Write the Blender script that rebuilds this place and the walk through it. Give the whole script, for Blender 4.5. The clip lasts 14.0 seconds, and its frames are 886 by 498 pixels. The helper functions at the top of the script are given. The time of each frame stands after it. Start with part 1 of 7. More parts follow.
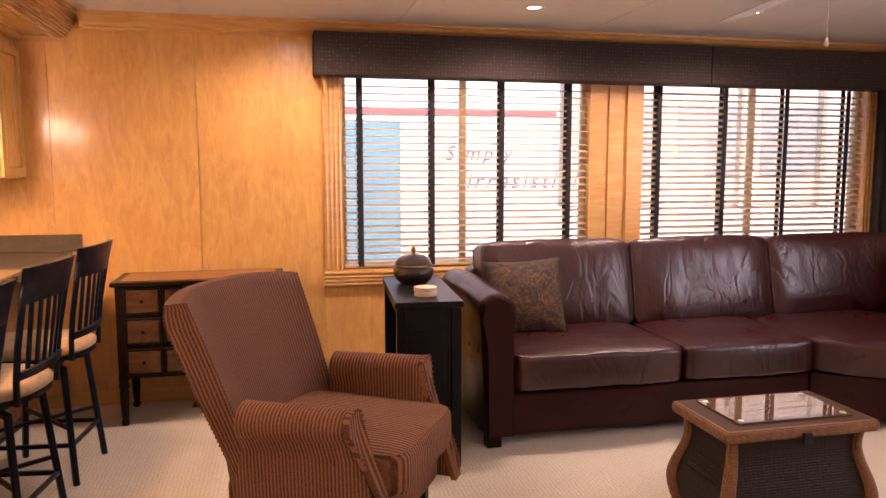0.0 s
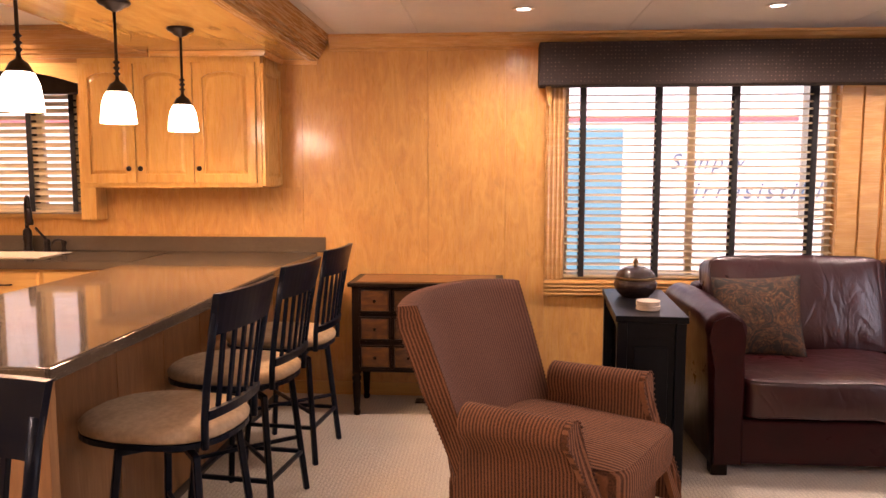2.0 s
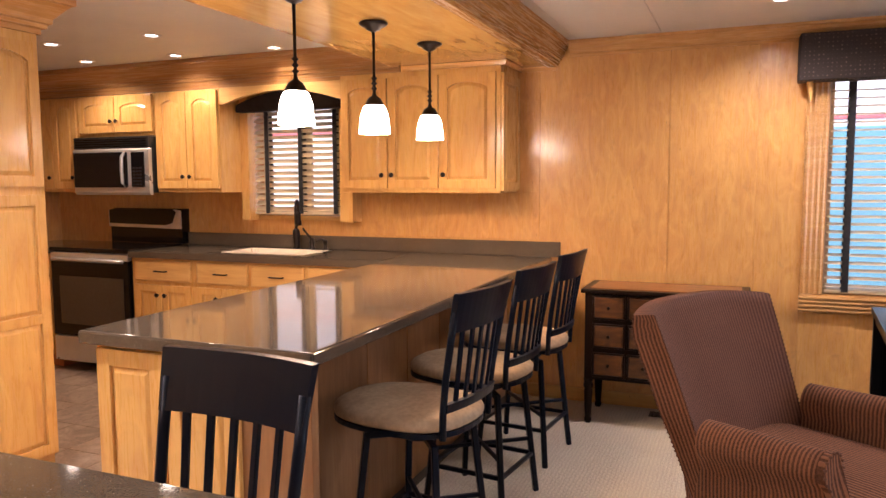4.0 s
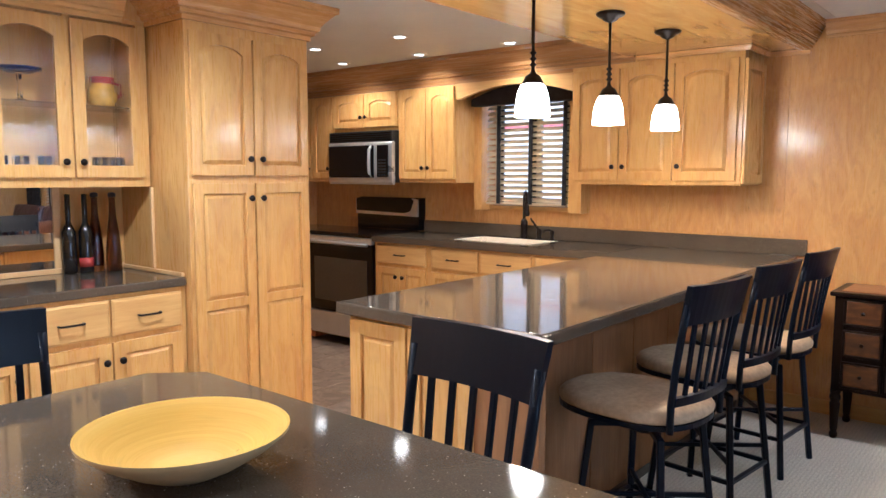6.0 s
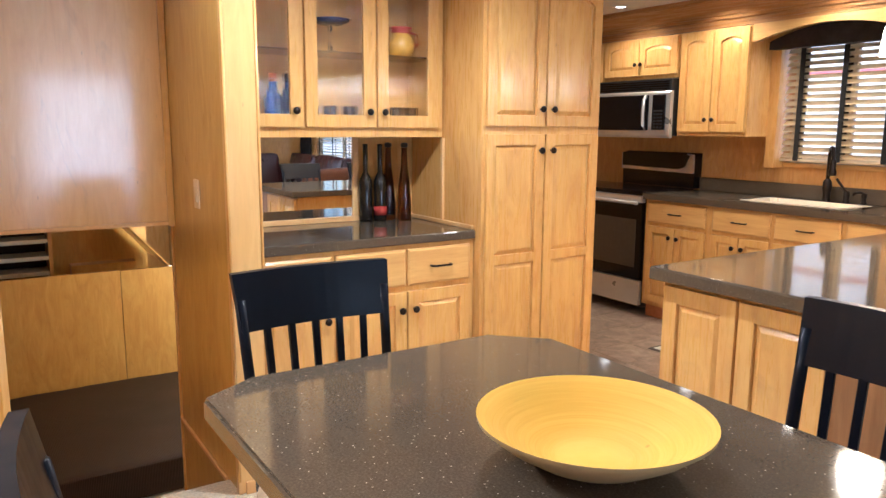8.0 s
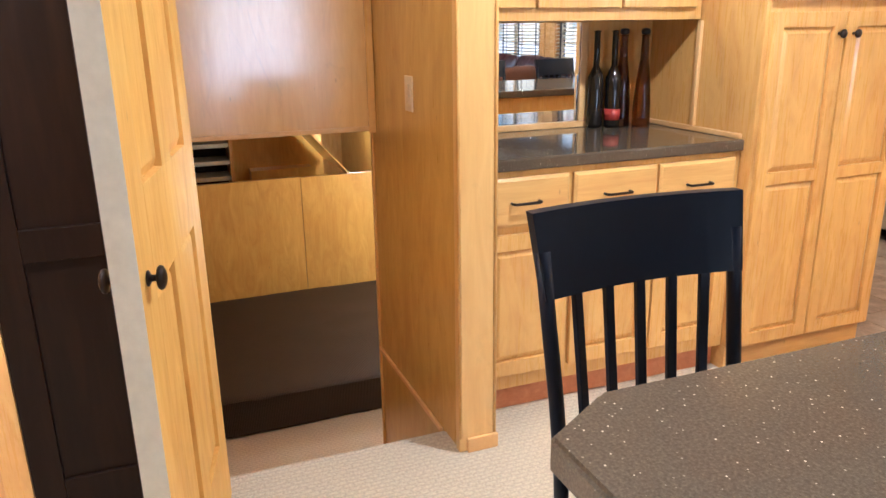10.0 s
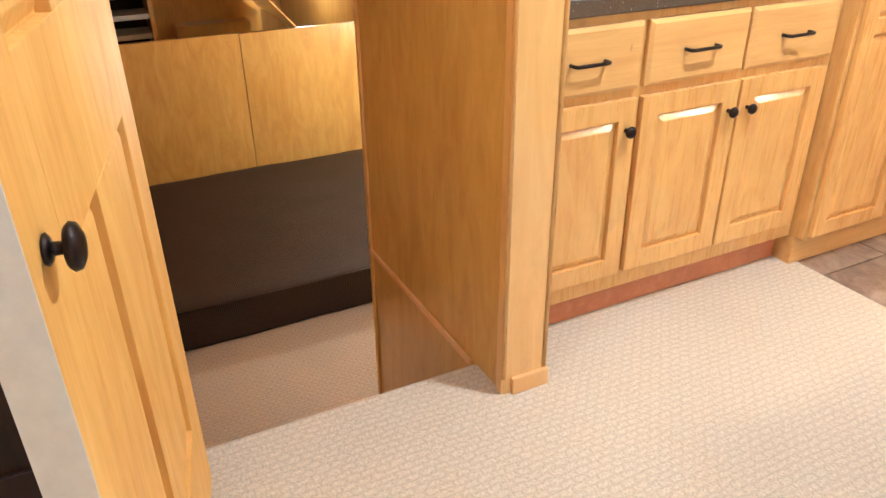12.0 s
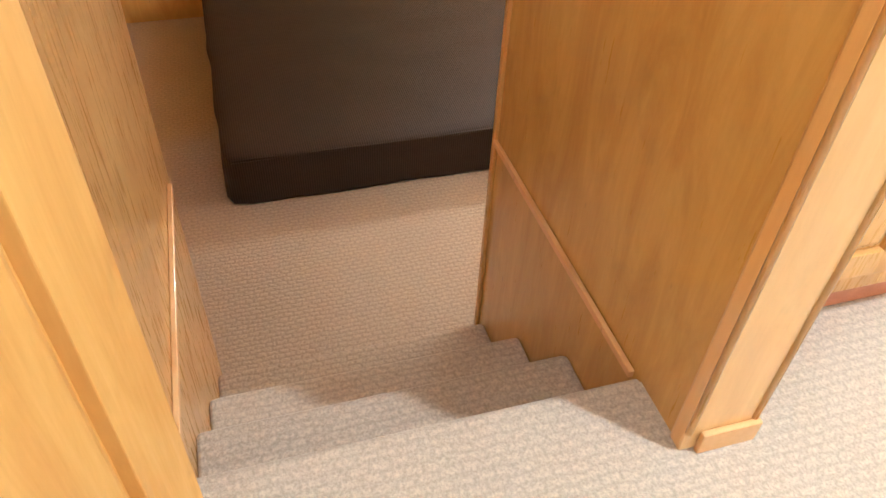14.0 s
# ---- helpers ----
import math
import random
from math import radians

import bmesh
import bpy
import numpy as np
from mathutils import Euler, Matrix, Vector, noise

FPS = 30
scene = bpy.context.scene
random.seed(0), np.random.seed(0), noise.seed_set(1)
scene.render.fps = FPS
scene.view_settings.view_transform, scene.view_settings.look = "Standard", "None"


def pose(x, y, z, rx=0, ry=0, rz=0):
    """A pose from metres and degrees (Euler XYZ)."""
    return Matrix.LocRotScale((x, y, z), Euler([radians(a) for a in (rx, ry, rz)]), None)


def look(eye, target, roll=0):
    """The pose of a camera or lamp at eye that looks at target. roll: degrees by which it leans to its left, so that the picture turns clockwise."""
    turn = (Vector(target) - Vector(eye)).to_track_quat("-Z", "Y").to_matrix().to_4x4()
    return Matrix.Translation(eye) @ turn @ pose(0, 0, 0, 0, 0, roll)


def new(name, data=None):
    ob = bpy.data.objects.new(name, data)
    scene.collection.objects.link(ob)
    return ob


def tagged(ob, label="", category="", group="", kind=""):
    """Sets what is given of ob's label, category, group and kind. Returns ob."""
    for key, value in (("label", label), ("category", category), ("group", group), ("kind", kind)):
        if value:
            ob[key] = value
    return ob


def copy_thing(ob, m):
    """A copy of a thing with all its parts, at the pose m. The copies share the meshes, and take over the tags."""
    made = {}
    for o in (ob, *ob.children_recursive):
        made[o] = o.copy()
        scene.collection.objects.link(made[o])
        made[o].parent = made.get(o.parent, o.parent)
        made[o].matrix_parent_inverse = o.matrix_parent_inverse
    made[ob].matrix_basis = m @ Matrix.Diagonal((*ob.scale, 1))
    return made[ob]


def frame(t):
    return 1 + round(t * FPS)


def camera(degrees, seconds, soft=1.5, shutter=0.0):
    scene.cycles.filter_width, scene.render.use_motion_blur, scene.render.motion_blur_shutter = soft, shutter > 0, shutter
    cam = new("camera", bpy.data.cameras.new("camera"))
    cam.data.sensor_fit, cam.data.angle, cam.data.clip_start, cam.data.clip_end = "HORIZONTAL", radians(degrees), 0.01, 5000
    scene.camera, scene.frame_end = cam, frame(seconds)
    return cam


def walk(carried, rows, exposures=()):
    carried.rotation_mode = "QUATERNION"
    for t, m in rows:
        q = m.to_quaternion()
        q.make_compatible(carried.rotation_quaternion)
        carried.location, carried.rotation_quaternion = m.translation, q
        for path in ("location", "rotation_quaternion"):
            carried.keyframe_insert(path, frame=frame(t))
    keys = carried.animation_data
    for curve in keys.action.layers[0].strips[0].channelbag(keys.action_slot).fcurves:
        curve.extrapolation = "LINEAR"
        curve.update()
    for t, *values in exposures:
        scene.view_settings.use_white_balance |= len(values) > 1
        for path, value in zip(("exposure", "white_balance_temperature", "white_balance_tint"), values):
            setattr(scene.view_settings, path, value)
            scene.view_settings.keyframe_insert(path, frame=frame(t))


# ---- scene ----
cam = camera(62.4, 14.0)
PATH = [
    (0, (0.098, -0.045, 1.393), (0.536, 1.894, 1.173), -0.02),
    (0.5, (0.090, -0.050, 1.396), (0.395, 1.915, 1.183), 0.11),
    (1, (0.081, -0.054, 1.399), (0.242, 1.928, 1.191), 0.14),
    (1.5, (0.073, -0.059, 1.401), (0.085, 1.931, 1.198), 0.08),
    (2, (0.065, -0.064, 1.404), (-0.075, 1.921, 1.205), 0.01),
    (2.5, (0.056, -0.068, 1.407), (-0.242, 1.899, 1.210), 0.01),
    (3, (0.048, -0.073, 1.410), (-0.407, 1.865, 1.215), 0.00),
    (5.5, (0.076, -0.126, 1.396), (-1.074, 1.5, 1.21), -0.2),
    (6, (0.067, -0.159, 1.392), (-1.199, 1.376, 1.191), 0.1),
    (6.5, (0.016, -0.178, 1.384), (-1.353, 1.263, 1.163), 0.3),
    (7, (-0.089, -0.189, 1.389), (-1.552, 1.152, 1.139), 0.4),
    (7.5, (-0.185, -0.202, 1.386), (-1.742, 1.021, 1.104), 0.5),
    (8, (-0.285, -0.247, 1.381), (-1.943, 0.823, 1.053), 0.4),
    (8.5, (-0.466, -0.27, 1.355), (-2.206, 0.639, 0.968), 0.1),
    (9, (-0.656, -0.258, 1.351), (-2.444, 0.52, 0.907), -0.3),
    (9.2, (-0.716, -0.267, 1.348), (-2.515, 0.469, 0.876), -0.5),
    (11.3, (-1.323, -0.281, 1.255), (-3.004, 0.447, 0.454), -1.3),
    (11.5, (-1.384, -0.264, 1.245), (-3.041, 0.473, 0.401), -1.5),
    (12, (-1.623, -0.265, 1.195), (-3.207, 0.517, 0.259), -0.7),
    (12.5, (-1.822, -0.267, 1.161), (-3.346, 0.5, 0.118), -0.0),
    (13, (-1.972, -0.211, 1.121), (-3.449, 0.48, -0.036), 0.6),
    (13.5, (-2.177, -0.103, 1.084), (-3.608, 0.461, -0.194), 1.0),
    (14, (-2.374, -0.064, 1.018), (-3.766, 0.392, -0.343), 2.9),
]
walk(cam, [(t, look(eye, target, roll)) for t, eye, target, roll in PATH],
     exposures=[(0.0, 0.94, 7250, 43), (2.0, 0.86, 7050, 40), (3.0, 0.85, 6900, 39), (5.5, 0.84, 4720, 11), (7.0, 0.88, 4750, 11), (8.5, 0.98, 5150, 11), (9.2, 1.0, 4950, 10), (11.5, 1.2, 5450, 15), (12.5, 1.16, 5000, 11), (13.0, 1.2, 4900, 10), (14.0, 1.42, 4980, 9)])

# ---------------------------------------------------------------- world and light
SUN_EL, SUN_AZ = 48.0, 200.0
world = bpy.data.worlds.new("sky")
scene.world = world
world.use_nodes = True
wn = world.node_tree.nodes
sky = wn.new("ShaderNodeTexSky")
sky.sky_type, sky.sun_disc = "NISHITA", False
sky.sun_elevation, sky.sun_rotation = radians(SUN_EL), radians(SUN_AZ)
wn["Background"].inputs["Strength"].default_value = 0.15
world.node_tree.links.new(sky.outputs[0], wn["Background"].inputs["Color"])

sun = new("sun", bpy.data.lights.new("sun", "SUN"))
sun.data.energy, sun.data.angle, sun.data.color = 5.0, radians(0.5), (1.0, 0.97, 0.93)
_a, _e = radians(SUN_AZ), radians(SUN_EL)
sun.matrix_world = look((math.sin(_a) * math.cos(_e) * 20, math.cos(_a) * math.cos(_e) * 20, math.sin(_e) * 20), (0, 0, 0))

CAN_WATTS, PENDANT_WATTS, CABIN_WATTS = 50.0, 18.0, 15.0
CAN_COLOUR, GALLEY_COLOUR, PENDANT_COLOUR, CABIN_COLOUR = (1.0, 0.91, 0.76), (1.0, 0.80, 0.54), (1.0, 0.70, 0.40), (1.0, 0.90, 0.70)

# daylight that comes in through the glazed opening at the far end
day = bpy.data.lights.new("deck_daylight", "AREA")
day.shape, day.size, day.size_y, day.energy, day.color = "RECTANGLE", 1.30, 1.50, 28.0, (0.86, 0.93, 1.0)
new("deck_daylight", day).matrix_world = look((4.74, 1.20, 1.30), (0.0, 1.20, 1.30))

# ---------------------------------------------------------------- plan, in metres
NORTH, SOUTH, EAST, WEST = 4.50, -1.60, 4.75, -5.35
CEIL, SOFFIT, LOW = 2.26, 2.12, -0.84
COUNTER = 0.92
STAIR_S, STAIR_N, STAIR_X = -0.258, 0.517, -3.02


# ---------------------------------------------------------------- materials
def node(nt, kind, **values):
    n = nt.nodes.new(kind)
    for k, v in values.items():
        n.inputs[k].default_value = v
    return n


def blank(name):
    m = bpy.data.materials.new(name)
    m.use_nodes = True
    return m, m.node_tree, m.node_tree.nodes["Principled BSDF"]


def coords(nt, scale, jitter=True):
    """Object coordinates, scaled, and shifted by each object's own random number."""
    tc = nt.nodes.new("ShaderNodeTexCoord")
    mp = nt.nodes.new("ShaderNodeMapping")
    mp.inputs["Scale"].default_value = scale
    nt.links.new(tc.outputs["Object"], mp.inputs["Vector"])
    if jitter:
        oi = nt.nodes.new("ShaderNodeObjectInfo")
        mul = nt.nodes.new("ShaderNodeMath")
        mul.operation = "MULTIPLY"
        mul.inputs[1].default_value = 37.0
        nt.links.new(oi.outputs["Random"], mul.inputs[0])
        nt.links.new(mul.outputs[0], mp.inputs["Location"])
    return mp.outputs["Vector"]


def ramp(nt, fac, stops):
    r = nt.nodes.new("ShaderNodeValToRGB")
    els = r.color_ramp.elements
    while len(els) < len(stops):
        els.new(0.5)
    for e, (p, c) in zip(els, stops):
        e.position, e.color = p, (*c, 1)
    nt.links.new(fac, r.inputs["Fac"])
    return r.outputs["Color"]


def mix(nt, fac, a, b, blend="MIX"):
    m = nt.nodes.new("ShaderNodeMix")
    m.data_type, m.blend_type = "RGBA", blend
    if isinstance(fac, float):
        m.inputs[0].default_value = fac
    else:
        nt.links.new(fac, m.inputs[0])
    for sock, v in ((m.inputs[6], a), (m.inputs[7], b)):
        if isinstance(v, tuple):
            sock.default_value = (*v, 1)
        else:
            nt.links.new(v, sock)
    return m.outputs[2]


def bump(nt, bsdf, height, strength, distance=0.002):
    b = node(nt, "ShaderNodeBump", Strength=strength, Distance=distance)
    nt.links.new(height, b.inputs["Height"])
    nt.links.new(b.outputs["Normal"], bsdf.inputs["Normal"])


def noise_of(nt, vec, scale, detail=4.0, rough=0.6, distortion=0.0):
    n = node(nt, "ShaderNodeTexNoise", Scale=scale, Detail=detail, Roughness=rough, Distortion=distortion)
    nt.links.new(vec, n.inputs["Vector"])
    return n.outputs["Fac"]


def wood(name, dark, mid, light, grain=(9, 9, 0.9), rough=0.28, coat=0.25, blotch=0.35, figure=1.0, spec=0.5):
    m, nt, p = blank(name)
    v = coords(nt, grain)
    g = noise_of(nt, v, 3.0, 6.0, 0.62, 0.8 * figure)
    col = ramp(nt, g, [(0.25, dark), (0.5, mid), (0.72, light)])
    v2 = coords(nt, tuple(g * (9 if g > 1.5 else 2.2) for g in grain))
    fine = noise_of(nt, v2, 3.0, 3.0, 0.7)
    col = mix(nt, 0.11, col, ramp(nt, fine, [(0.3, tuple(c * 0.62 for c in dark)), (0.6, mid), (0.8, light)]))
    v3 = coords(nt, (2.2, 2.2, 1.2))
    big = noise_of(nt, v3, 1.5, 2.0)
    col = mix(nt, blotch, col, ramp(nt, big, [(0.3, dark), (0.7, light)]), "SOFT_LIGHT")
    # small dark flecks and pin knots
    v4 = coords(nt, (9, 9, 3.2))
    k = node(nt, "ShaderNodeTexVoronoi", Scale=1.6)
    nt.links.new(v4, k.inputs["Vector"])
    col = mix(nt, ramp(nt, k.outputs["Distance"], [(0.02, (0.4, 0.4, 0.4)), (0.06, (0, 0, 0))]), col, tuple(c * 0.35 for c in dark))
    # soft mineral streaks along the grain
    v5 = coords(nt, tuple(g * (0.55 if g > 1.5 else 1.4) for g in grain))
    streak = noise_of(nt, v5, 2.0, 4.0, 0.55, 1.6 * figure)
    col = mix(nt, ramp(nt, streak, [(0.60, (0, 0, 0)), (0.76, (0.30, 0.30, 0.30))]), col, tuple(c * 0.66 for c in dark))
    nt.links.new(col, p.inputs["Base Color"])
    nt.links.new(ramp(nt, fine, [(0.2, (rough * 1.35,) * 3), (0.8, (rough * 0.8,) * 3)]), p.inputs["Roughness"])
    p.inputs["Coat Weight"].default_value, p.inputs["Coat Roughness"].default_value = coat, 0.12
    p.inputs["Specular IOR Level"].default_value = spec
    bump(nt, p, fine, 0.05, 0.001)
    return m


def let_through(m, share, c):
    """Thin pale slats that let some daylight through."""
    nt = m.node_tree
    out, bsdf = nt.nodes["Material Output"], nt.nodes["Principled BSDF"]
    tr, mx = node(nt, "ShaderNodeBsdfTranslucent", Color=(*c, 1)), node(nt, "ShaderNodeMixShader", Fac=share)
    nt.links.new(bsdf.outputs[0], mx.inputs[1])
    nt.links.new(tr.outputs[0], mx.inputs[2])
    nt.links.new(mx.outputs[0], out.inputs["Surface"])


def plain(name, c, rough=0.5, metal=0.0, vary=0.12, scale=40.0, relief=0.1, coat=0.0, spec=0.5, dist=0.001):
    """A near-plain surface with fine grain and slow patches."""
    m, nt, p = blank(name)
    v = coords(nt, (1, 1, 1))
    a = noise_of(nt, v, scale, 5.0)
    b = noise_of(nt, v, scale * 0.06, 3.0)
    lo, hi = tuple(x * (1 - vary) for x in c), tuple(min(1, x * (1 + vary)) for x in c)
    col = mix(nt, 0.5, ramp(nt, a, [(0.3, lo), (0.7, hi)]), ramp(nt, b, [(0.3, lo), (0.7, hi)]))
    nt.links.new(col, p.inputs["Base Color"])
    nt.links.new(ramp(nt, b, [(0.3, (min(1, rough * 1.2),) * 3), (0.7, (rough * 0.85,) * 3)]), p.inputs["Roughness"])
    p.inputs["Metallic"].default_value = metal
    p.inputs["Coat Weight"].default_value = coat
    p.inputs["Specular IOR Level"].default_value = spec
    if relief:
        bump(nt, p, a, relief, dist)
    return m


def ribbed(name, c1, c2, axis, pitch, rough=0.9, relief=0.6, uv=False):
    """Cloth with raised cords a fixed pitch apart."""
    m, nt, p = blank(name)
    v = nt.nodes.new("ShaderNodeTexCoord").outputs["UV"] if uv else coords(nt, (1, 1, 1), jitter=False)
    w = node(nt, "ShaderNodeTexWave", Scale=1.0 / pitch / 3.1831 * 0.5 * math.pi * 0.64, Distortion=0.6, Detail=2.0)
    w.inputs["Detail Scale"].default_value = 1.5
    w.wave_type, w.bands_direction = "BANDS", axis
    nt.links.new(v, w.inputs["Vector"])
    n = noise_of(nt, v, 160.0, 3.0)
    b = noise_of(nt, v, 7.0, 3.0)
    col = ramp(nt, w.outputs["Fac"], [(0.32, c1), (0.72, c2)])
    col = mix(nt, 0.15, col, ramp(nt, b, [(0.3, tuple(x * 0.6 for x in c1)), (0.7, c2)]))
    col = mix(nt, 0.18, col, ramp(nt, n, [(0.3, (0.02, 0.01, 0.01)), (0.7, tuple(min(1, x * 1.8) for x in c2))]))
    nt.links.new(col, p.inputs["Base Color"])
    p.inputs["Roughness"].default_value = rough
    p.inputs["Specular IOR Level"].default_value = 0.25
    bump(nt, p, w.outputs["Fac"], relief, 0.003)
    return m


def carpet_material(name, c):
    m, nt, p = blank(name)
    v = coords(nt, (1, 1, 1), jitter=False)
    rot = nt.nodes.new("ShaderNodeMapping")
    rot.inputs["Rotation"].default_value = (0, 0, radians(90))
    nt.links.new(v, rot.inputs["Vector"])
    br = node(nt, "ShaderNodeTexBrick", Scale=1.0)
    br.inputs["Brick Width"].default_value, br.inputs["Row Height"].default_value = 0.034, 0.019
    br.inputs["Mortar Size"].default_value, br.inputs["Mortar Smooth"].default_value = 0.0075, 1.0
    warp = noise_of(nt, rot.outputs["Vector"], 22.0, 2.0)
    add = nt.nodes.new("ShaderNodeVectorMath")
    add.operation = "MULTIPLY_ADD"
    comb = nt.nodes.new("ShaderNodeCombineXYZ")
    for i in range(3):
        nt.links.new(warp, comb.inputs[i])
    nt.links.new(comb.outputs[0], add.inputs[0])
    add.inputs[1].default_value = (0.022, 0.022, 0)
    nt.links.new(rot.outputs["Vector"], add.inputs[2])
    nt.links.new(add.outputs[0], br.inputs["Vector"])
    tuft = noise_of(nt, v, 170.0, 5.0, 0.8)
    slow = noise_of(nt, v, 1.7, 4.0)
    lo, hi = tuple(x * 0.64 for x in c), tuple(min(1, x * 1.16) for x in c)
    col = ramp(nt, tuft, [(0.38, lo), (0.60, hi)])
    col = mix(nt, 0.22, col, ramp(nt, slow, [(0.3, lo), (0.7, hi)]))
    grid = nt.nodes.new("ShaderNodeMath")
    grid.operation = "SUBTRACT"
    grid.inputs[0].default_value = 1.0
    nt.links.new(br.outputs["Fac"], grid.inputs[1])
    col = mix(nt, ramp(nt, br.outputs["Fac"], [(0.0, (0, 0, 0)), (1.0, (0.30, 0.29, 0.28))]), col, tuple(x * 0.45 for x in c))
    nt.links.new(col, p.inputs["Base Color"])
    p.inputs["Roughness"].default_value = 0.95
    p.inputs["Sheen Weight"].default_value = 0.2
    hsum = nt.nodes.new("ShaderNodeMath")
    hsum.operation = "MULTIPLY_ADD"
    nt.links.new(tuft, hsum.inputs[0])
    hsum.inputs[1].default_value = 1.4
    nt.links.new(grid.outputs[0], hsum.inputs[2])
    bump(nt, p, hsum.outputs[0], 0.45, 0.005)
    return m


def granite(name):
    m, nt, p = blank(name)
    v = coords(nt, (1, 1, 1), jitter=False)
    n1, n2 = noise_of(nt, v, 260.0, 4.0, 0.7), noise_of(nt, v, 5.0, 3.0)
    col = ramp(nt, n1, [(0.32, (0.058, 0.043, 0.030)), (0.55, (0.096, 0.074, 0.052)), (0.72, (0.140, 0.110, 0.080))])
    col = mix(nt, 0.25, col, ramp(nt, n2, [(0.3, (0.066, 0.050, 0.036)), (0.7, (0.12, 0.094, 0.068))]))
    vo = node(nt, "ShaderNodeTexVoronoi", Scale=115.0)
    nt.links.new(v, vo.inputs["Vector"])
    fl = ramp(nt, vo.outputs["Distance"], [(0.10, (1, 1, 1)), (0.17, (0, 0, 0))])
    pick = ramp(nt, vo.outputs["Color"], [(0.54, (0, 0, 0)), (0.78, (0.8, 0.8, 0.8))])
    flake = mix(nt, 1.0, fl, pick, "MULTIPLY")
    col = mix(nt, flake, col, (0.62, 0.55, 0.45))
    nt.links.new(col, p.inputs["Base Color"])
    nt.links.new(ramp(nt, n2, [(0.3, (0.085,) * 3), (0.7, (0.055,) * 3)]), p.inputs["Roughness"])
    p.inputs["Specular IOR Level"].default_value = 0.6
    return m


def stone_tile(name):
    m, nt, p = blank(name)
    v = coords(nt, (1, 1, 1))
    a, b = noise_of(nt, v, 7.0, 8.0, 0.65, 1.2), noise_of(nt, v, 60.0, 4.0)
    col = ramp(nt, a, [(0.28, (0.07, 0.046, 0.034)), (0.45, (0.19, 0.130, 0.093)), (0.6, (0.29, 0.215, 0.160)), (0.75, (0.42, 0.34, 0.27))])
    col = mix(nt, 0.2, col, ramp(nt, b, [(0.3, (0.12, 0.09, 0.07)), (0.7, (0.45, 0.37, 0.3))]))
    nt.links.new(col, p.inputs["Base Color"])
    p.inputs["Roughness"].default_value = 0.35
    bump(nt, p, a, 0.15, 0.002)
    return m


def leather(name, c, crease=0.30, spec=0.6):
    m, nt, p = blank(name)
    v = coords(nt, (1, 1, 1), jitter=False)
    a = node(nt, "ShaderNodeTexVoronoi", Scale=260.0)
    nt.links.new(v, a.inputs["Vector"])
    n = noise_of(nt, v, 5.0, 4.0, 0.6, 0.4)
    col = ramp(nt, n, [(0.28, tuple(x * 0.75 for x in c)), (0.52, c), (0.78, tuple(x * 1.35 for x in c))])
    nt.links.new(col, p.inputs["Base Color"])
    nt.links.new(ramp(nt, n, [(0.3, (0.38,) * 3), (0.7, (0.26,) * 3)]), p.inputs["Roughness"])
    p.inputs["Specular IOR Level"].default_value = spec
    # long soft creases, fine wrinkles and grain, as one height
    total = None
    for scale, size, stretch, weight in ((5.5, 2.2, (1, 1, 0.42), 1.0), (13.0, 2.0, (1, 1, 0.5), 0.25), (30.0, 2.0, (1, 1, 0.7), 0.05)):
        cr = noise_of(nt, coords(nt, stretch, jitter=False), scale, size, 0.5, 1.0)
        fold = ramp(nt, cr, [(0.30, (0.75,) * 3), (0.42, (0.9,) * 3), (0.50, (0.0,) * 3), (0.58, (0.9,) * 3), (0.72, (0.7,) * 3)])
        add = nt.nodes.new("ShaderNodeMath")
        add.operation = "MULTIPLY_ADD"
        nt.links.new(fold, add.inputs[0])
        add.inputs[1].default_value = weight
        if total is None:
            add.inputs[2].default_value = 0.0
        else:
            nt.links.new(total, add.inputs[2])
        total = add.outputs[0]
    h = nt.nodes.new("ShaderNodeMath")
    h.operation = "MULTIPLY_ADD"
    nt.links.new(a.outputs["Distance"], h.inputs[0])
    h.inputs[1].default_value = 0.05
    nt.links.new(total, h.inputs[2])
    bump(nt, p, h.outputs[0], crease, 0.007)
    return m


def wicker(name, c1, c2, scale=90.0):
    m, nt, p = blank(name)
    v = coords(nt, (1, 1, 1), jitter=False)
    br = node(nt, "ShaderNodeTexBrick", Scale=1.0)
    br.inputs["Brick Width"].default_value, br.inputs["Row Height"].default_value = 2.2 / scale, 0.6 / scale
    br.inputs["Mortar Size"].default_value, br.inputs["Mortar Smooth"].default_value = 0.18 / scale, 0.8
    sw = nt.nodes.new("ShaderNodeMapping")
    sw.inputs["Rotation"].default_value = (radians(90), 0, 0)
    nt.links.new(v, sw.inputs["Vector"])
    nt.links.new(sw.outputs[0], br.inputs["Vector"])
    n = noise_of(nt, v, 55.0, 4.0)
    col = mix(nt, br.outputs["Fac"], ramp(nt, n, [(0.3, c1), (0.7, c2)]), tuple(x * 0.35 for x in c1))
    nt.links.new(col, p.inputs["Base Color"])
    p.inputs["Roughness"].default_value = 0.6
    p.inputs["Specular IOR Level"].default_value = 0.2
    inv = nt.nodes.new("ShaderNodeMath")
    inv.operation = "SUBTRACT"
    inv.inputs[0].default_value = 1.0
    nt.links.new(br.outputs["Fac"], inv.inputs[1])
    bump(nt, p, inv.outputs[0], 0.7, 0.004)
    return m


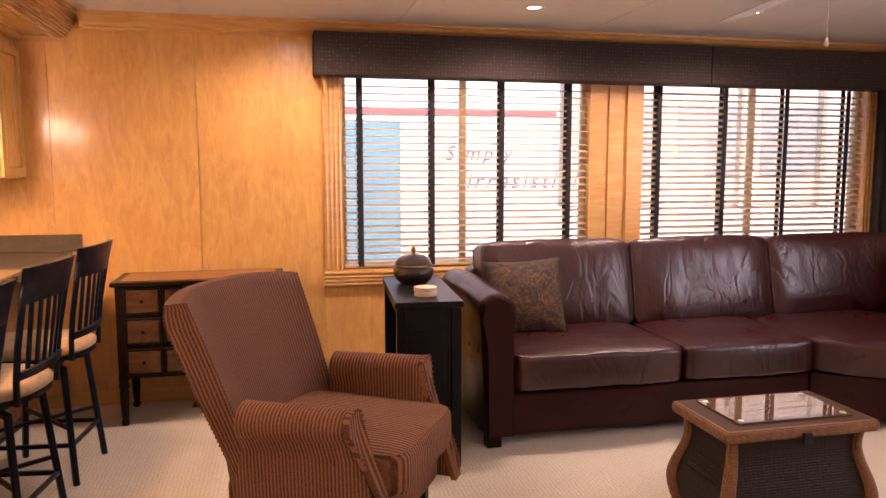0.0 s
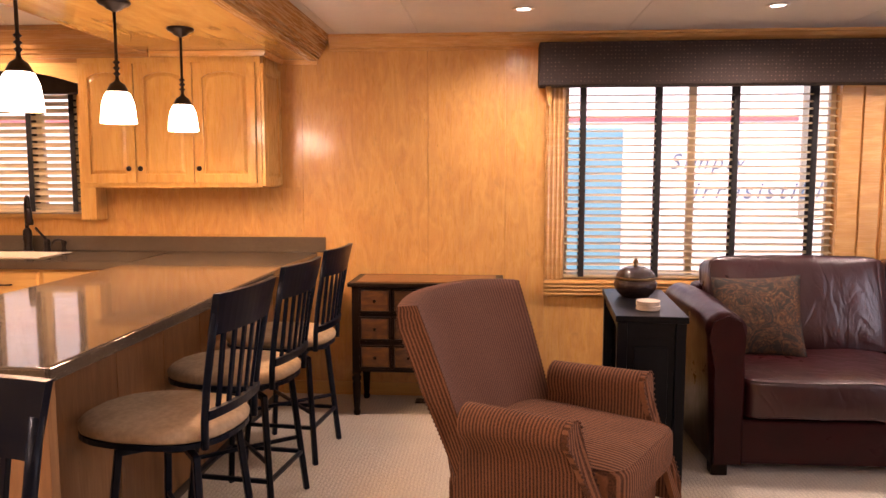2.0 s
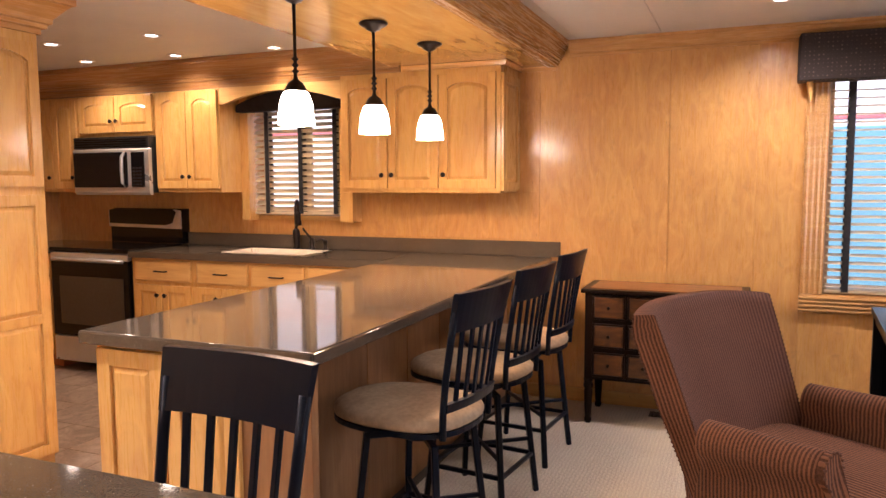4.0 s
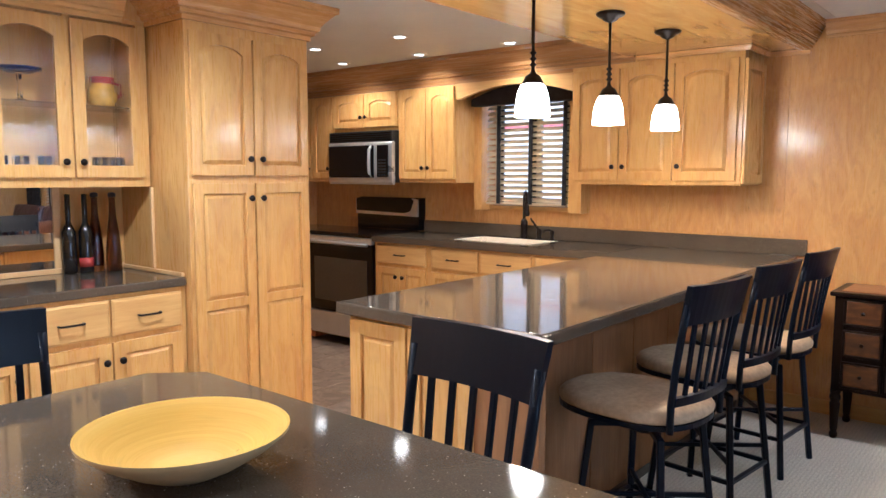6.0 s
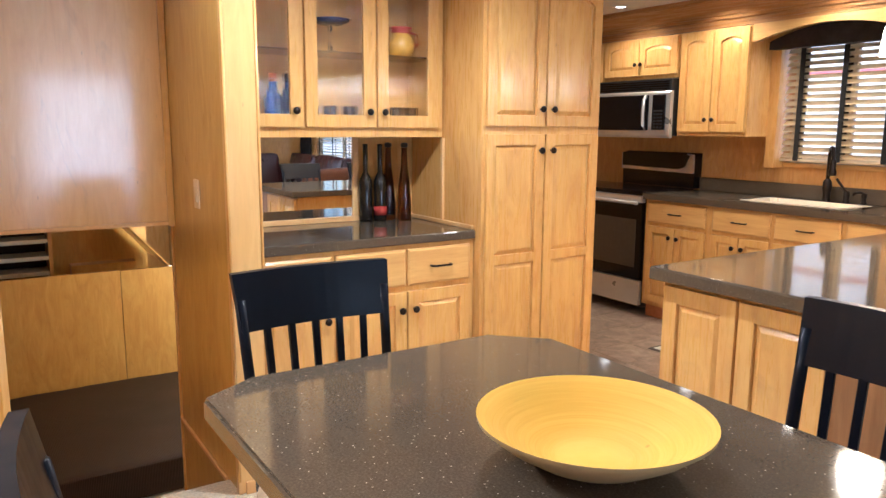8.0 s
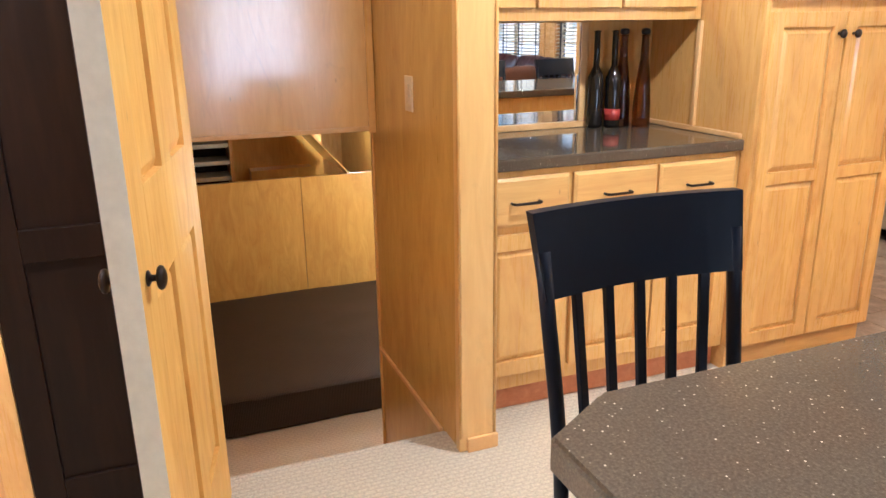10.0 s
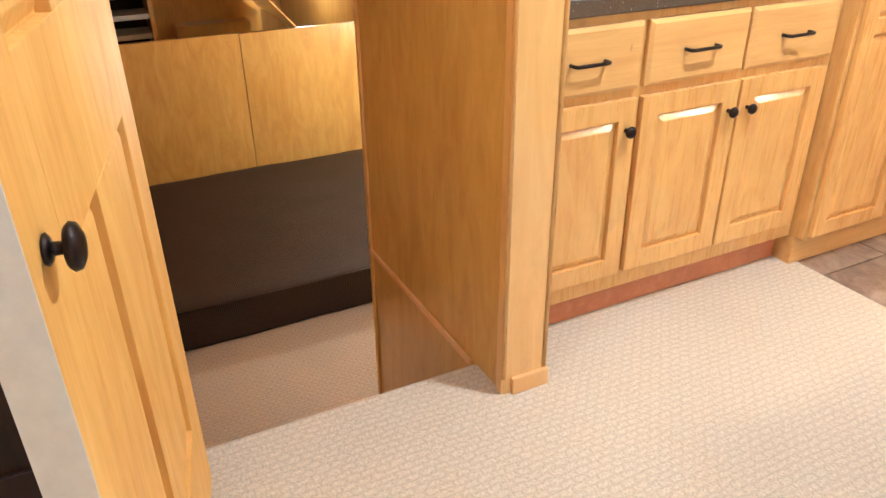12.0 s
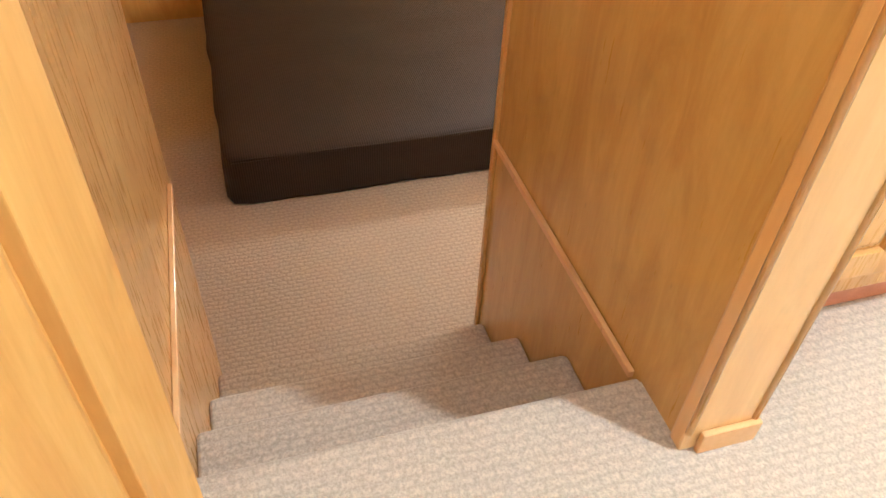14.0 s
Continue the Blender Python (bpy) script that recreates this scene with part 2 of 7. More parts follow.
def dotted_cloth(name, ground, dot, scale):
    m, nt, p = blank(name)
    v = coords(nt, (1, 1, 1), jitter=False)
    vo = node(nt, "ShaderNodeTexVoronoi", Scale=scale, Randomness=0.12)
    nt.links.new(v, vo.inputs["Vector"])
    n = noise_of(nt, v, 300.0, 3.0)
    col = ramp(nt, n, [(0.3, tuple(x * 0.7 for x in ground)), (0.7, tuple(x * 1.3 for x in ground))])
    col = mix(nt, ramp(nt, vo.outputs["Distance"], [(0.24, (0.9, 0.9, 0.9)), (0.34, (0, 0, 0))]), col, dot)
    nt.links.new(col, p.inputs["Base Color"])
    p.inputs["Roughness"].default_value = 0.9
    bump(nt, p, n, 0.3, 0.001)
    return m


def brocade(name):
    m, nt, p = blank(name)
    v = coords(nt, (1, 1, 1), jitter=False)
    a = noise_of(nt, v, 7.0, 3.0, 0.5, 3.0)
    b = noise_of(nt, v, 26.0, 4.0, 0.6, 2.0)
    leafy = ramp(nt, a, [(0.44, (0, 0, 0)), (0.48, (0.8, 0.8, 0.8)), (0.52, (0.05, 0.05, 0.05)), (0.60, (1, 1, 1)), (0.66, (0.05, 0.05, 0.05))])
    col = mix(nt, leafy, ramp(nt, b, [(0.35, (0.010, 0.007, 0.005)), (0.7, (0.026, 0.018, 0.010))]),
              ramp(nt, b, [(0.32, (0.030, 0.010, 0.004)), (0.5, (0.10, 0.036, 0.010)), (0.68, (0.17, 0.078, 0.022))]))
    nt.links.new(col, p.inputs["Base Color"])
    p.inputs["Roughness"].default_value = 0.8
    bump(nt, p, noise_of(nt, v, 260.0, 2.0), 0.4, 0.002)
    return m


def glowing(name, c, strength):
    m, nt, p = blank(name)
    p.inputs["Base Color"].default_value = (*c, 1)
    p.inputs["Emission Color"].default_value = (*c, 1)
    p.inputs["Emission Strength"].default_value = strength
    p.inputs["Roughness"].default_value = 0.3
    return m


def clear(name, tint=(1, 1, 1), rough=0.0, reeded=False):
    m, nt, p = blank(name)
    p.inputs["Base Color"].default_value = (*tint, 1)
    p.inputs["Transmission Weight"].default_value = 1.0
    p.inputs["Roughness"].default_value = rough
    p.inputs["IOR"].default_value = 1.45
    if reeded:
        v = coords(nt, (1, 1, 1), jitter=False)
        w = node(nt, "ShaderNodeTexWave", Scale=27.0)
        w.bands_direction = "X"
        nt.links.new(v, w.inputs["Vector"])
        bump(nt, p, w.outputs["Fac"], 0.32, 0.002)
    return m


MAPLE = wood("maple_varnished", (0.54, 0.320, 0.122), (0.635, 0.410, 0.160), (0.71, 0.485, 0.205), grain=(4, 4, 0.9), rough=0.27, coat=0.35, blotch=0.5, figure=1.8)
MAPLE_FLAT = wood("maple_across", (0.54, 0.320, 0.122), (0.635, 0.410, 0.160), (0.71, 0.485, 0.205), grain=(0.9, 9, 9), rough=0.3, coat=0.3)
PLY = wood("birch_panel", (0.52, 0.295, 0.125), (0.62, 0.375, 0.150), (0.71, 0.455, 0.195), grain=(5, 5, 1.4), rough=0.27, coat=0.5, blotch=0.5, figure=2.0)
# darker than the maple: shade under the bar overhang is painted in
SHADED_BAR_PLY = wood("bar_veneer_with_shade", (0.24, 0.13, 0.060), (0.32, 0.185, 0.085), (0.40, 0.24, 0.115), grain=(5, 5, 0.9), rough=0.4, coat=0.1, blotch=0.5)
GLOSS_PLY = wood("ceiling_panel_gloss", (0.52, 0.305, 0.092), (0.625, 0.400, 0.132), (0.71, 0.485, 0.180), grain=(5, 0.9, 5), rough=0.12, coat=0.6)
HEADER_PLY = wood("glossy_birch", (0.63, 0.395, 0.160), (0.70, 0.465, 0.195), (0.75, 0.525, 0.235), grain=(5, 5, 0.9), rough=0.10, coat=1.0, blotch=0.5, figure=2.0)
HEADER_PLY.node_tree.nodes["Principled BSDF"].inputs["Coat IOR"].default_value = 1.75
HEADER_PLY.node_tree.nodes["Principled BSDF"].inputs["Coat Roughness"].default_value = 0.3
TRIM_WOOD = wood("trim_wood", (0.50, 0.28, 0.105), (0.58, 0.35, 0.14), (0.68, 0.44, 0.20), grain=(1.2, 8, 8), rough=0.25, coat=0.4)
STAIR_PLY = wood("glossy_stair_panel", (0.475, 0.305, 0.095), (0.565, 0.395, 0.135), (0.65, 0.47, 0.18), grain=(4, 4, 0.9), rough=0.3, coat=0.7, blotch=0.6, figure=2.0)
DOOR_MAPLE = wood("satin_door_maple", (0.56, 0.335, 0.105), (0.67, 0.435, 0.150), (0.75, 0.52, 0.205), grain=(4, 4, 0.8), rough=0.5, coat=0.0, blotch=0.6, figure=2.0)
# maple darkened: shade on the beam and kitchen crown is painted into it
SHADED_MAPLE = ((0.34, 0.175, 0.062), (0.42, 0.235, 0.088), (0.50, 0.30, 0.125))
SHADED_BEAM = wood("maple_beam_shaded", *SHADED_MAPLE, grain=(6, 0.5, 6), rough=0.25, coat=0.4, blotch=0.15, figure=0.05)
SHADED_CROWN = wood("maple_crown_shaded", *SHADED_MAPLE, grain=(0.5, 6, 6), rough=0.25, coat=0.4, blotch=0.15, figure=0.05)
PALE_TRIM = wood("pale_moulding", (0.62, 0.38, 0.16), (0.70, 0.46, 0.22), (0.76, 0.54, 0.29), grain=(2, 2, 2), rough=0.35, coat=0.2)
REDWOOD = wood("reddish_plinth", (0.42, 0.17, 0.075), (0.50, 0.22, 0.10), (0.58, 0.28, 0.14), grain=(8, 0.9, 8), rough=0.4, coat=0.1)
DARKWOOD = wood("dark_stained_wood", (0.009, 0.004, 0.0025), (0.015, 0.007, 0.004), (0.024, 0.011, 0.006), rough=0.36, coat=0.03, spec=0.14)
BLACKWOOD = wood("black_painted_wood", (0.0025, 0.003, 0.005), (0.004, 0.005, 0.008), (0.006, 0.008, 0.011), rough=0.34, coat=0.0, spec=0.16)
CHESTNUT = wood("worn_chestnut", (0.045, 0.019, 0.005), (0.135, 0.066, 0.016), (0.25, 0.132, 0.034), grain=(3, 8, 8), rough=0.4, coat=0.1, blotch=0.8)
INLAY = wood("worn_tan_inlay", (0.20, 0.085, 0.03), (0.30, 0.14, 0.05), (0.38, 0.19, 0.07), grain=(2, 8, 8), rough=0.35, coat=0.2)
BAMBOO = wood("spun_bamboo", (0.68, 0.41, 0.060), (0.75, 0.47, 0.078), (0.81, 0.53, 0.10), grain=(1.0, 1.0, 40), rough=0.62, coat=0.0, spec=0.3)
CARPET = carpet_material("looped_beige_carpet", (0.61, 0.535, 0.415))
TILE = stone_tile("slate_look_tile")
GROUT = plain("tile_grout", (0.10, 0.085, 0.07), 0.9)
GRANITE = granite("brown_solid_surface")
LEATHER = leather("burgundy_leather", (0.030, 0.0048, 0.0052), 0.25, 0.65)
LEATHER_TAUT = leather("taut_burgundy_leather", (0.022, 0.0034, 0.0040), 0.06, 0.18)
CORD = ribbed("rust_corduroy", (0.040, 0.014, 0.007), (0.225, 0.094, 0.044), "X", 0.0165)
RUST_WELT = plain("rust_welt_cloth", (0.10, 0.041, 0.020), 0.9, vary=0.3, scale=120.0)
CORD_SIDE = ribbed("rust_corduroy_side", (0.040, 0.014, 0.007), (0.225, 0.094, 0.044), "Y", 0.0135)
CORD_WING = ribbed("rust_corduroy_wing", (0.040, 0.014, 0.007), (0.225, 0.094, 0.044), "X", 0.0135, uv=True)
CORD_WORN = ribbed("worn_rust_corduroy", (0.075, 0.030, 0.018), (0.17, 0.076, 0.046), "X", 0.0140, relief=0.4, uv=True)
SUEDE = plain("taupe_suede", (0.38, 0.275, 0.17), 0.85, vary=0.38, scale=45.0, relief=0.3)
# navy tint puts a sheen of reflected daylight into the black base colour
BLACK_METAL = plain("black_coat_blue_sheen", (0.0028, 0.0052, 0.012), 0.33, metal=0.0, relief=0.05, scale=200.0, spec=0.18)
BRONZE = plain("oil_rubbed_bronze", (0.020, 0.014, 0.012), 0.34, metal=0.7, relief=0.04)
STEEL = plain("brushed_steel", (0.60, 0.60, 0.59), 0.32, metal=0.72, relief=0.06, scale=120.0)
BLACK_GLOSS = plain("black_gloss", (0.004, 0.004, 0.005), 0.10, relief=0.0, spec=0.28)
TABLE_GLASS = plain("glass_over_cane", (0.11, 0.06, 0.035), 0.03, relief=0.0, vary=0.25, spec=0.5)
BLACK_PLASTIC = plain("black_plastic", (0.014, 0.014, 0.015), 0.35, relief=0.03)
WHITE_PLASTIC = plain("ivory_plastic", (0.70, 0.60, 0.45), 0.4, relief=0.03)
WHITE_PAINT = plain("white_ceiling_panel", (0.66, 0.65, 0.63), 0.55, relief=0.05, vary=0.04)
WALL_PAINT = plain("cream_wall", (0.62, 0.50, 0.36), 0.7, relief=0.05)
SINK = plain("white_sink_enamel", (0.80, 0.74, 0.63), 0.2, relief=0.0, vary=0.03)
TAPE = plain("black_cloth_tape", (0.012, 0.011, 0.011), 0.9, relief=0.3, scale=300.0)
CANVAS = plain("tan_canvas", (0.42, 0.30, 0.14), 0.8, vary=0.25, scale=8.0)
PALE_CANVAS = plain("pale_boat_canvas", (0.62, 0.57, 0.46), 0.8, vary=0.2, scale=8.0)
GREY_SCREEN = plain("grey_boat_screen", (0.30, 0.36, 0.36), 0.5, vary=0.3, scale=6.0)
SLAT = wood("pale_blind_slat", (0.66, 0.54, 0.36), (0.74, 0.62, 0.43), (0.80, 0.69, 0.50), grain=(1.2, 9, 9), rough=0.35, coat=0.15)
let_through(SLAT, 0.45, (0.86, 0.76, 0.56))
VALANCE = dotted_cloth("dark_dotted_cloth", (0.028, 0.018, 0.014), (0.115, 0.075, 0.056), 46.0)
DARK_CLOTH = plain("dark_brown_cloth", (0.020, 0.014, 0.012), 0.9, relief=0.3, scale=250.0)
MATTRESS = ribbed("dark_mattress_ticking", (0.012, 0.009, 0.007), (0.050, 0.036, 0.026), "Y", 0.009, rough=0.6, relief=0.4)
BROCADE = brocade("leaf_brocade")
WICKER_D = wicker("dark_woven_cane", (0.014, 0.008, 0.005), (0.036, 0.020, 0.012), 60.0)
WICKER_L = wicker("tan_rope_weave", (0.17, 0.075, 0.032), (0.32, 0.155, 0.070), 130.0)
CARVED = plain("carved_brown_lacquer", (0.026, 0.011, 0.008), 0.24, relief=1.0, scale=34.0, vary=0.4, coat=0.3, dist=0.012)
BRASS = plain("aged_brass", (0.30, 0.19, 0.08), 0.35, metal=1.0)
BEIGE_STONE = plain("pale_coaster", (0.62, 0.50, 0.38), 0.6)
GLASS = clear("window_glass")
REEDED = clear("reeded_cabinet_glass", (1, 1, 1), 0.015, True)
AMBER = clear("amber_bottle_glass", (0.18, 0.065, 0.015))
DARK_GLASS = plain("dark_bottle_glass", (0.010, 0.008, 0.007), 0.08, relief=0.0)
SHADE = glowing("lit_frosted_shade", (1.0, 0.80, 0.54), 20.0)
CAN_GLOW = glowing("lit_downlight", (1.0, 0.90, 0.74), 6.0)
SMOKED = plain("smoked_oven_glass", (0.055, 0.046, 0.038), 0.08, relief=0.0)
MIRROR_MAT = plain("mirror_silver", (0.86, 0.86, 0.85), 0.01, metal=1.0, relief=0.0, vary=0.0)
HULL = plain("white_hull_paint", (0.82, 0.83, 0.83), 0.4, relief=0.0, vary=0.03)
BLUE_PANEL = plain("blue_grey_hatch", (0.13, 0.33, 0.42), 0.5, relief=0.0)
RED_STRIPE = plain("red_stripe_paint", (0.62, 0.16, 0.17), 0.5, relief=0.0)
WATER = plain("harbour_water", (0.05, 0.09, 0.10), 0.12, relief=0.5, scale=3.0, dist=0.05)
PAPER = plain("pale_edge_paint", (0.60, 0.60, 0.52), 0.6, relief=0.05)
BLUE_LABEL = plain("blue_glass", (0.02, 0.05, 0.20), 0.15, relief=0.0)
NAVY = plain("navy_glaze", (0.012, 0.022, 0.07), 0.2, relief=0.0)
ORANGE = plain("orange_cap", (0.65, 0.16, 0.03), 0.4)
GOLD_CERAMIC = plain("painted_ceramic", (0.60, 0.30, 0.04), 0.25, vary=0.75, scale=26.0)
RED_CERAMIC = plain("red_glaze", (0.40, 0.05, 0.04), 0.25)
INK = plain("blue_grey_lettering", (0.12, 0.18, 0.25), 0.6, relief=0.0)


# ---------------------------------------------------------------- mesh helpers
def finish(name, bm, material, smooth=False):
    bmesh.ops.recalc_face_normals(bm, faces=bm.faces)
    me = bpy.data.meshes.new(name)
    bm.to_mesh(me)
    bm.free()
    if smooth:
        for p in me.polygons:
            p.use_smooth = True
    me.materials.append(material)
    return me


def part(name, bm, material, parent, label="", smooth=False):
    ob = new(name, finish(name, bm, material, smooth))
    ob.parent = parent
    return tagged(ob, label) if label else ob


def thing(name, m, label, category, group=""):
    ob = new(name)
    ob.empty_display_size = 0.1
    ob.matrix_world = m
    return tagged(ob, label, category, group)


def solo(name, bm, material, label, category, group="", kind="", smooth=False):
    return tagged(new(name, finish(name, bm, material, smooth)), label, category, group, kind)


def setting(name, bm, material, label="", smooth=False):
    return tagged(new(name, finish(name, bm, material, smooth)), label, kind="structure")


def box(x0, x1, y0, y1, z0, z1, bevel=0.0, bm=None, seg=2):
    one = bmesh.new()
    bmesh.ops.create_cube(one, size=1.0)
    s = Vector((x1 - x0, y1 - y0, z1 - z0))
    c = Vector(((x0 + x1) / 2, (y0 + y1) / 2, (z0 + z1) / 2))
    for v in one.verts:
        v.co = Vector(v.co[i] * s[i] for i in range(3)) + c
    if bevel:
        bmesh.ops.bevel(one, geom=one.edges[:], offset=min(bevel, min(abs(q) for q in s) * 0.45), segments=seg, profile=0.6, affect="EDGES")
    return join(bm, one)


def join(bm, one):
    """Adds the mesh one to bm (or gives one back)."""
    if bm is None:
        return one
    table = {v: bm.verts.new(v.co) for v in one.verts}
    for f in one.faces:
        bm.faces.new([table[v] for v in f.verts])
    one.free()
    return bm


def moved(bm, m):
    bmesh.ops.transform(bm, matrix=m, verts=bm.verts)
    return bm


def prism(points, y0, y1, bm=None):
    """A polygon in x and z, drawn out from y0 to y1."""
    one = bmesh.new()
    a = [one.verts.new((x, y0, z)) for x, z in points]
    b = [one.verts.new((x, y1, z)) for x, z in points]
    one.faces.new(a)
    one.faces.new(b[::-1])
    for i in range(len(points)):
        j = (i + 1) % len(points)
        one.faces.new((a[i], b[i], b[j], a[j]))
    return join(bm, one)


def lathe(profile, steps=28, bm=None):
    """A turned shape round z from (radius, height) pairs."""
    one = bmesh.new()
    rings = []
    for r, z in profile:
        if r < 1e-5:
            rings.append([one.verts.new((0, 0, z))])
        else:
            rings.append([one.verts.new((r * math.cos(2 * math.pi * i / steps), r * math.sin(2 * math.pi * i / steps), z)) for i in range(steps)])
    for a, b in zip(rings, rings[1:]):
        for i in range(steps):
            j = (i + 1) % steps
            if len(a) == 1 and len(b) > 1:
                one.faces.new((a[0], b[i], b[j]))
            elif len(b) == 1 and len(a) > 1:
                one.faces.new((a[i], b[0], a[j]))
            elif len(a) > 1:
                one.faces.new((a[i], b[i], b[j], a[j]))
    return join(bm, one)


def tube(points, radius, steps=8, bm=None):
    """A round bar along a line of points."""
    one = bmesh.new()
    pts = [Vector(p) for p in points]
    rings = []
    for i, p in enumerate(pts):
        d = (pts[min(i + 1, len(pts) - 1)] - pts[max(i - 1, 0)]).normalized()
        u = d.orthogonal().normalized() if abs(d.z) > 0.95 else d.cross(Vector((0, 0, 1))).normalized()
        w = d.cross(u)
        rings.append([one.verts.new(p + radius * (u * math.cos(2 * math.pi * k / steps) + w * math.sin(2 * math.pi * k / steps))) for k in range(steps)])
    for a, b in zip(rings, rings[1:]):
        for k in range(steps):
            j = (k + 1) % steps
            one.faces.new((a[k], b[k], b[j], a[j]))
    one.faces.new(rings[0][::-1])
    one.faces.new(rings[-1])
    return join(bm, one)


def bar(p, q, w, t, bm=None):
    """A square bar from p to q."""
    p, q = Vector(p), Vector(q)
    d = q - p
    one = box(-w / 2, w / 2, -t / 2, t / 2, 0, d.length, min(w, t) * 0.15, seg=1)
    turn = d.to_track_quat("Z", "Y").to_matrix().to_4x4()
    moved(one, Matrix.Translation(p) @ turn)
    return join(bm, one)


def cushion(w, d, h, puff=0.03, n=5.0, cuts=14, wrinkle=0.006, seed=0.0, fold=0.0):
    """A stuffed block round its own middle."""
    bm = bmesh.new()
    bmesh.ops.create_cube(bm, size=2.0)
    bmesh.ops.subdivide_edges(bm, edges=bm.edges[:], cuts=cuts, use_grid_fill=True)
    for v in bm.verts:
        x, y, z = v.co
        k = (abs(x) ** n + abs(y) ** n + abs(z) ** n) ** (1 / n)
        x, y, z = x / k, y / k, z / k
        grow = puff * (1 - x * x) * (1 - y * y)
        px, py, pz = x * w / 2, y * d / 2, z * (h / 2 + grow)
        q = Vector((px * 5 + seed, py * 5 - seed, pz * 5))
        wob = noise.noise(q) * wrinkle * 2 + noise.noise(q * 3.1) * wrinkle
        if fold:
            wob += fold * abs(noise.noise(Vector((px * 16 + seed, py * 16, pz * 3.5 + seed)))) * (1 - x * x)
        r = Vector((px, py, pz))
        v.co = r + r.normalized() * wob
    return bm


def moulding(path, profile, bm=None):
    """Sweeps a profile of (out, up) steps along a level line of points; out is to the right of the way walked."""
    one = bmesh.new()
    pts = [Vector(p) for p in path]
    rings = []
    for i, p in enumerate(pts):
        a = (p - pts[i - 1]).normalized() if i else (pts[1] - p).normalized()
        b = (pts[i + 1] - p).normalized() if i + 1 < len(pts) else a
        na, nb = Vector((a.y, -a.x, 0)), Vector((b.y, -b.x, 0))
        m = (na + nb).normalized()
        m /= max(0.3, m.dot(na))
        rings.append([one.verts.new(p + m * o + Vector((0, 0, u))) for o, u in profile])
    for a, b in zip(rings, rings[1:]):
        for k in range(len(profile)):
            j = (k + 1) % len(profile)
            one.faces.new((a[k], a[j], b[j], b[k]))
    one.faces.new(rings[0])
    one.faces.new(rings[-1][::-1])
    return join(bm, one)


CROWN = [(0, 0), (0.012, 0), (0.014, 0.016), (0.026, 0.020), (0.030, 0.036), (0.052, 0.058), (0.060, 0.074), (0.074, 0.080), (0.074, 0.094), (0, 0.094)]
BIG_CROWN = [(0, 0), (0.012, 0), (0.012, 0.022), (0.030, 0.028), (0.032, 0.044), (0.046, 0.050), (0.050, 0.072), (0.085, 0.115), (0.105, 0.135), (0.120, 0.140), (0.120, 0.170), (0, 0.170)]


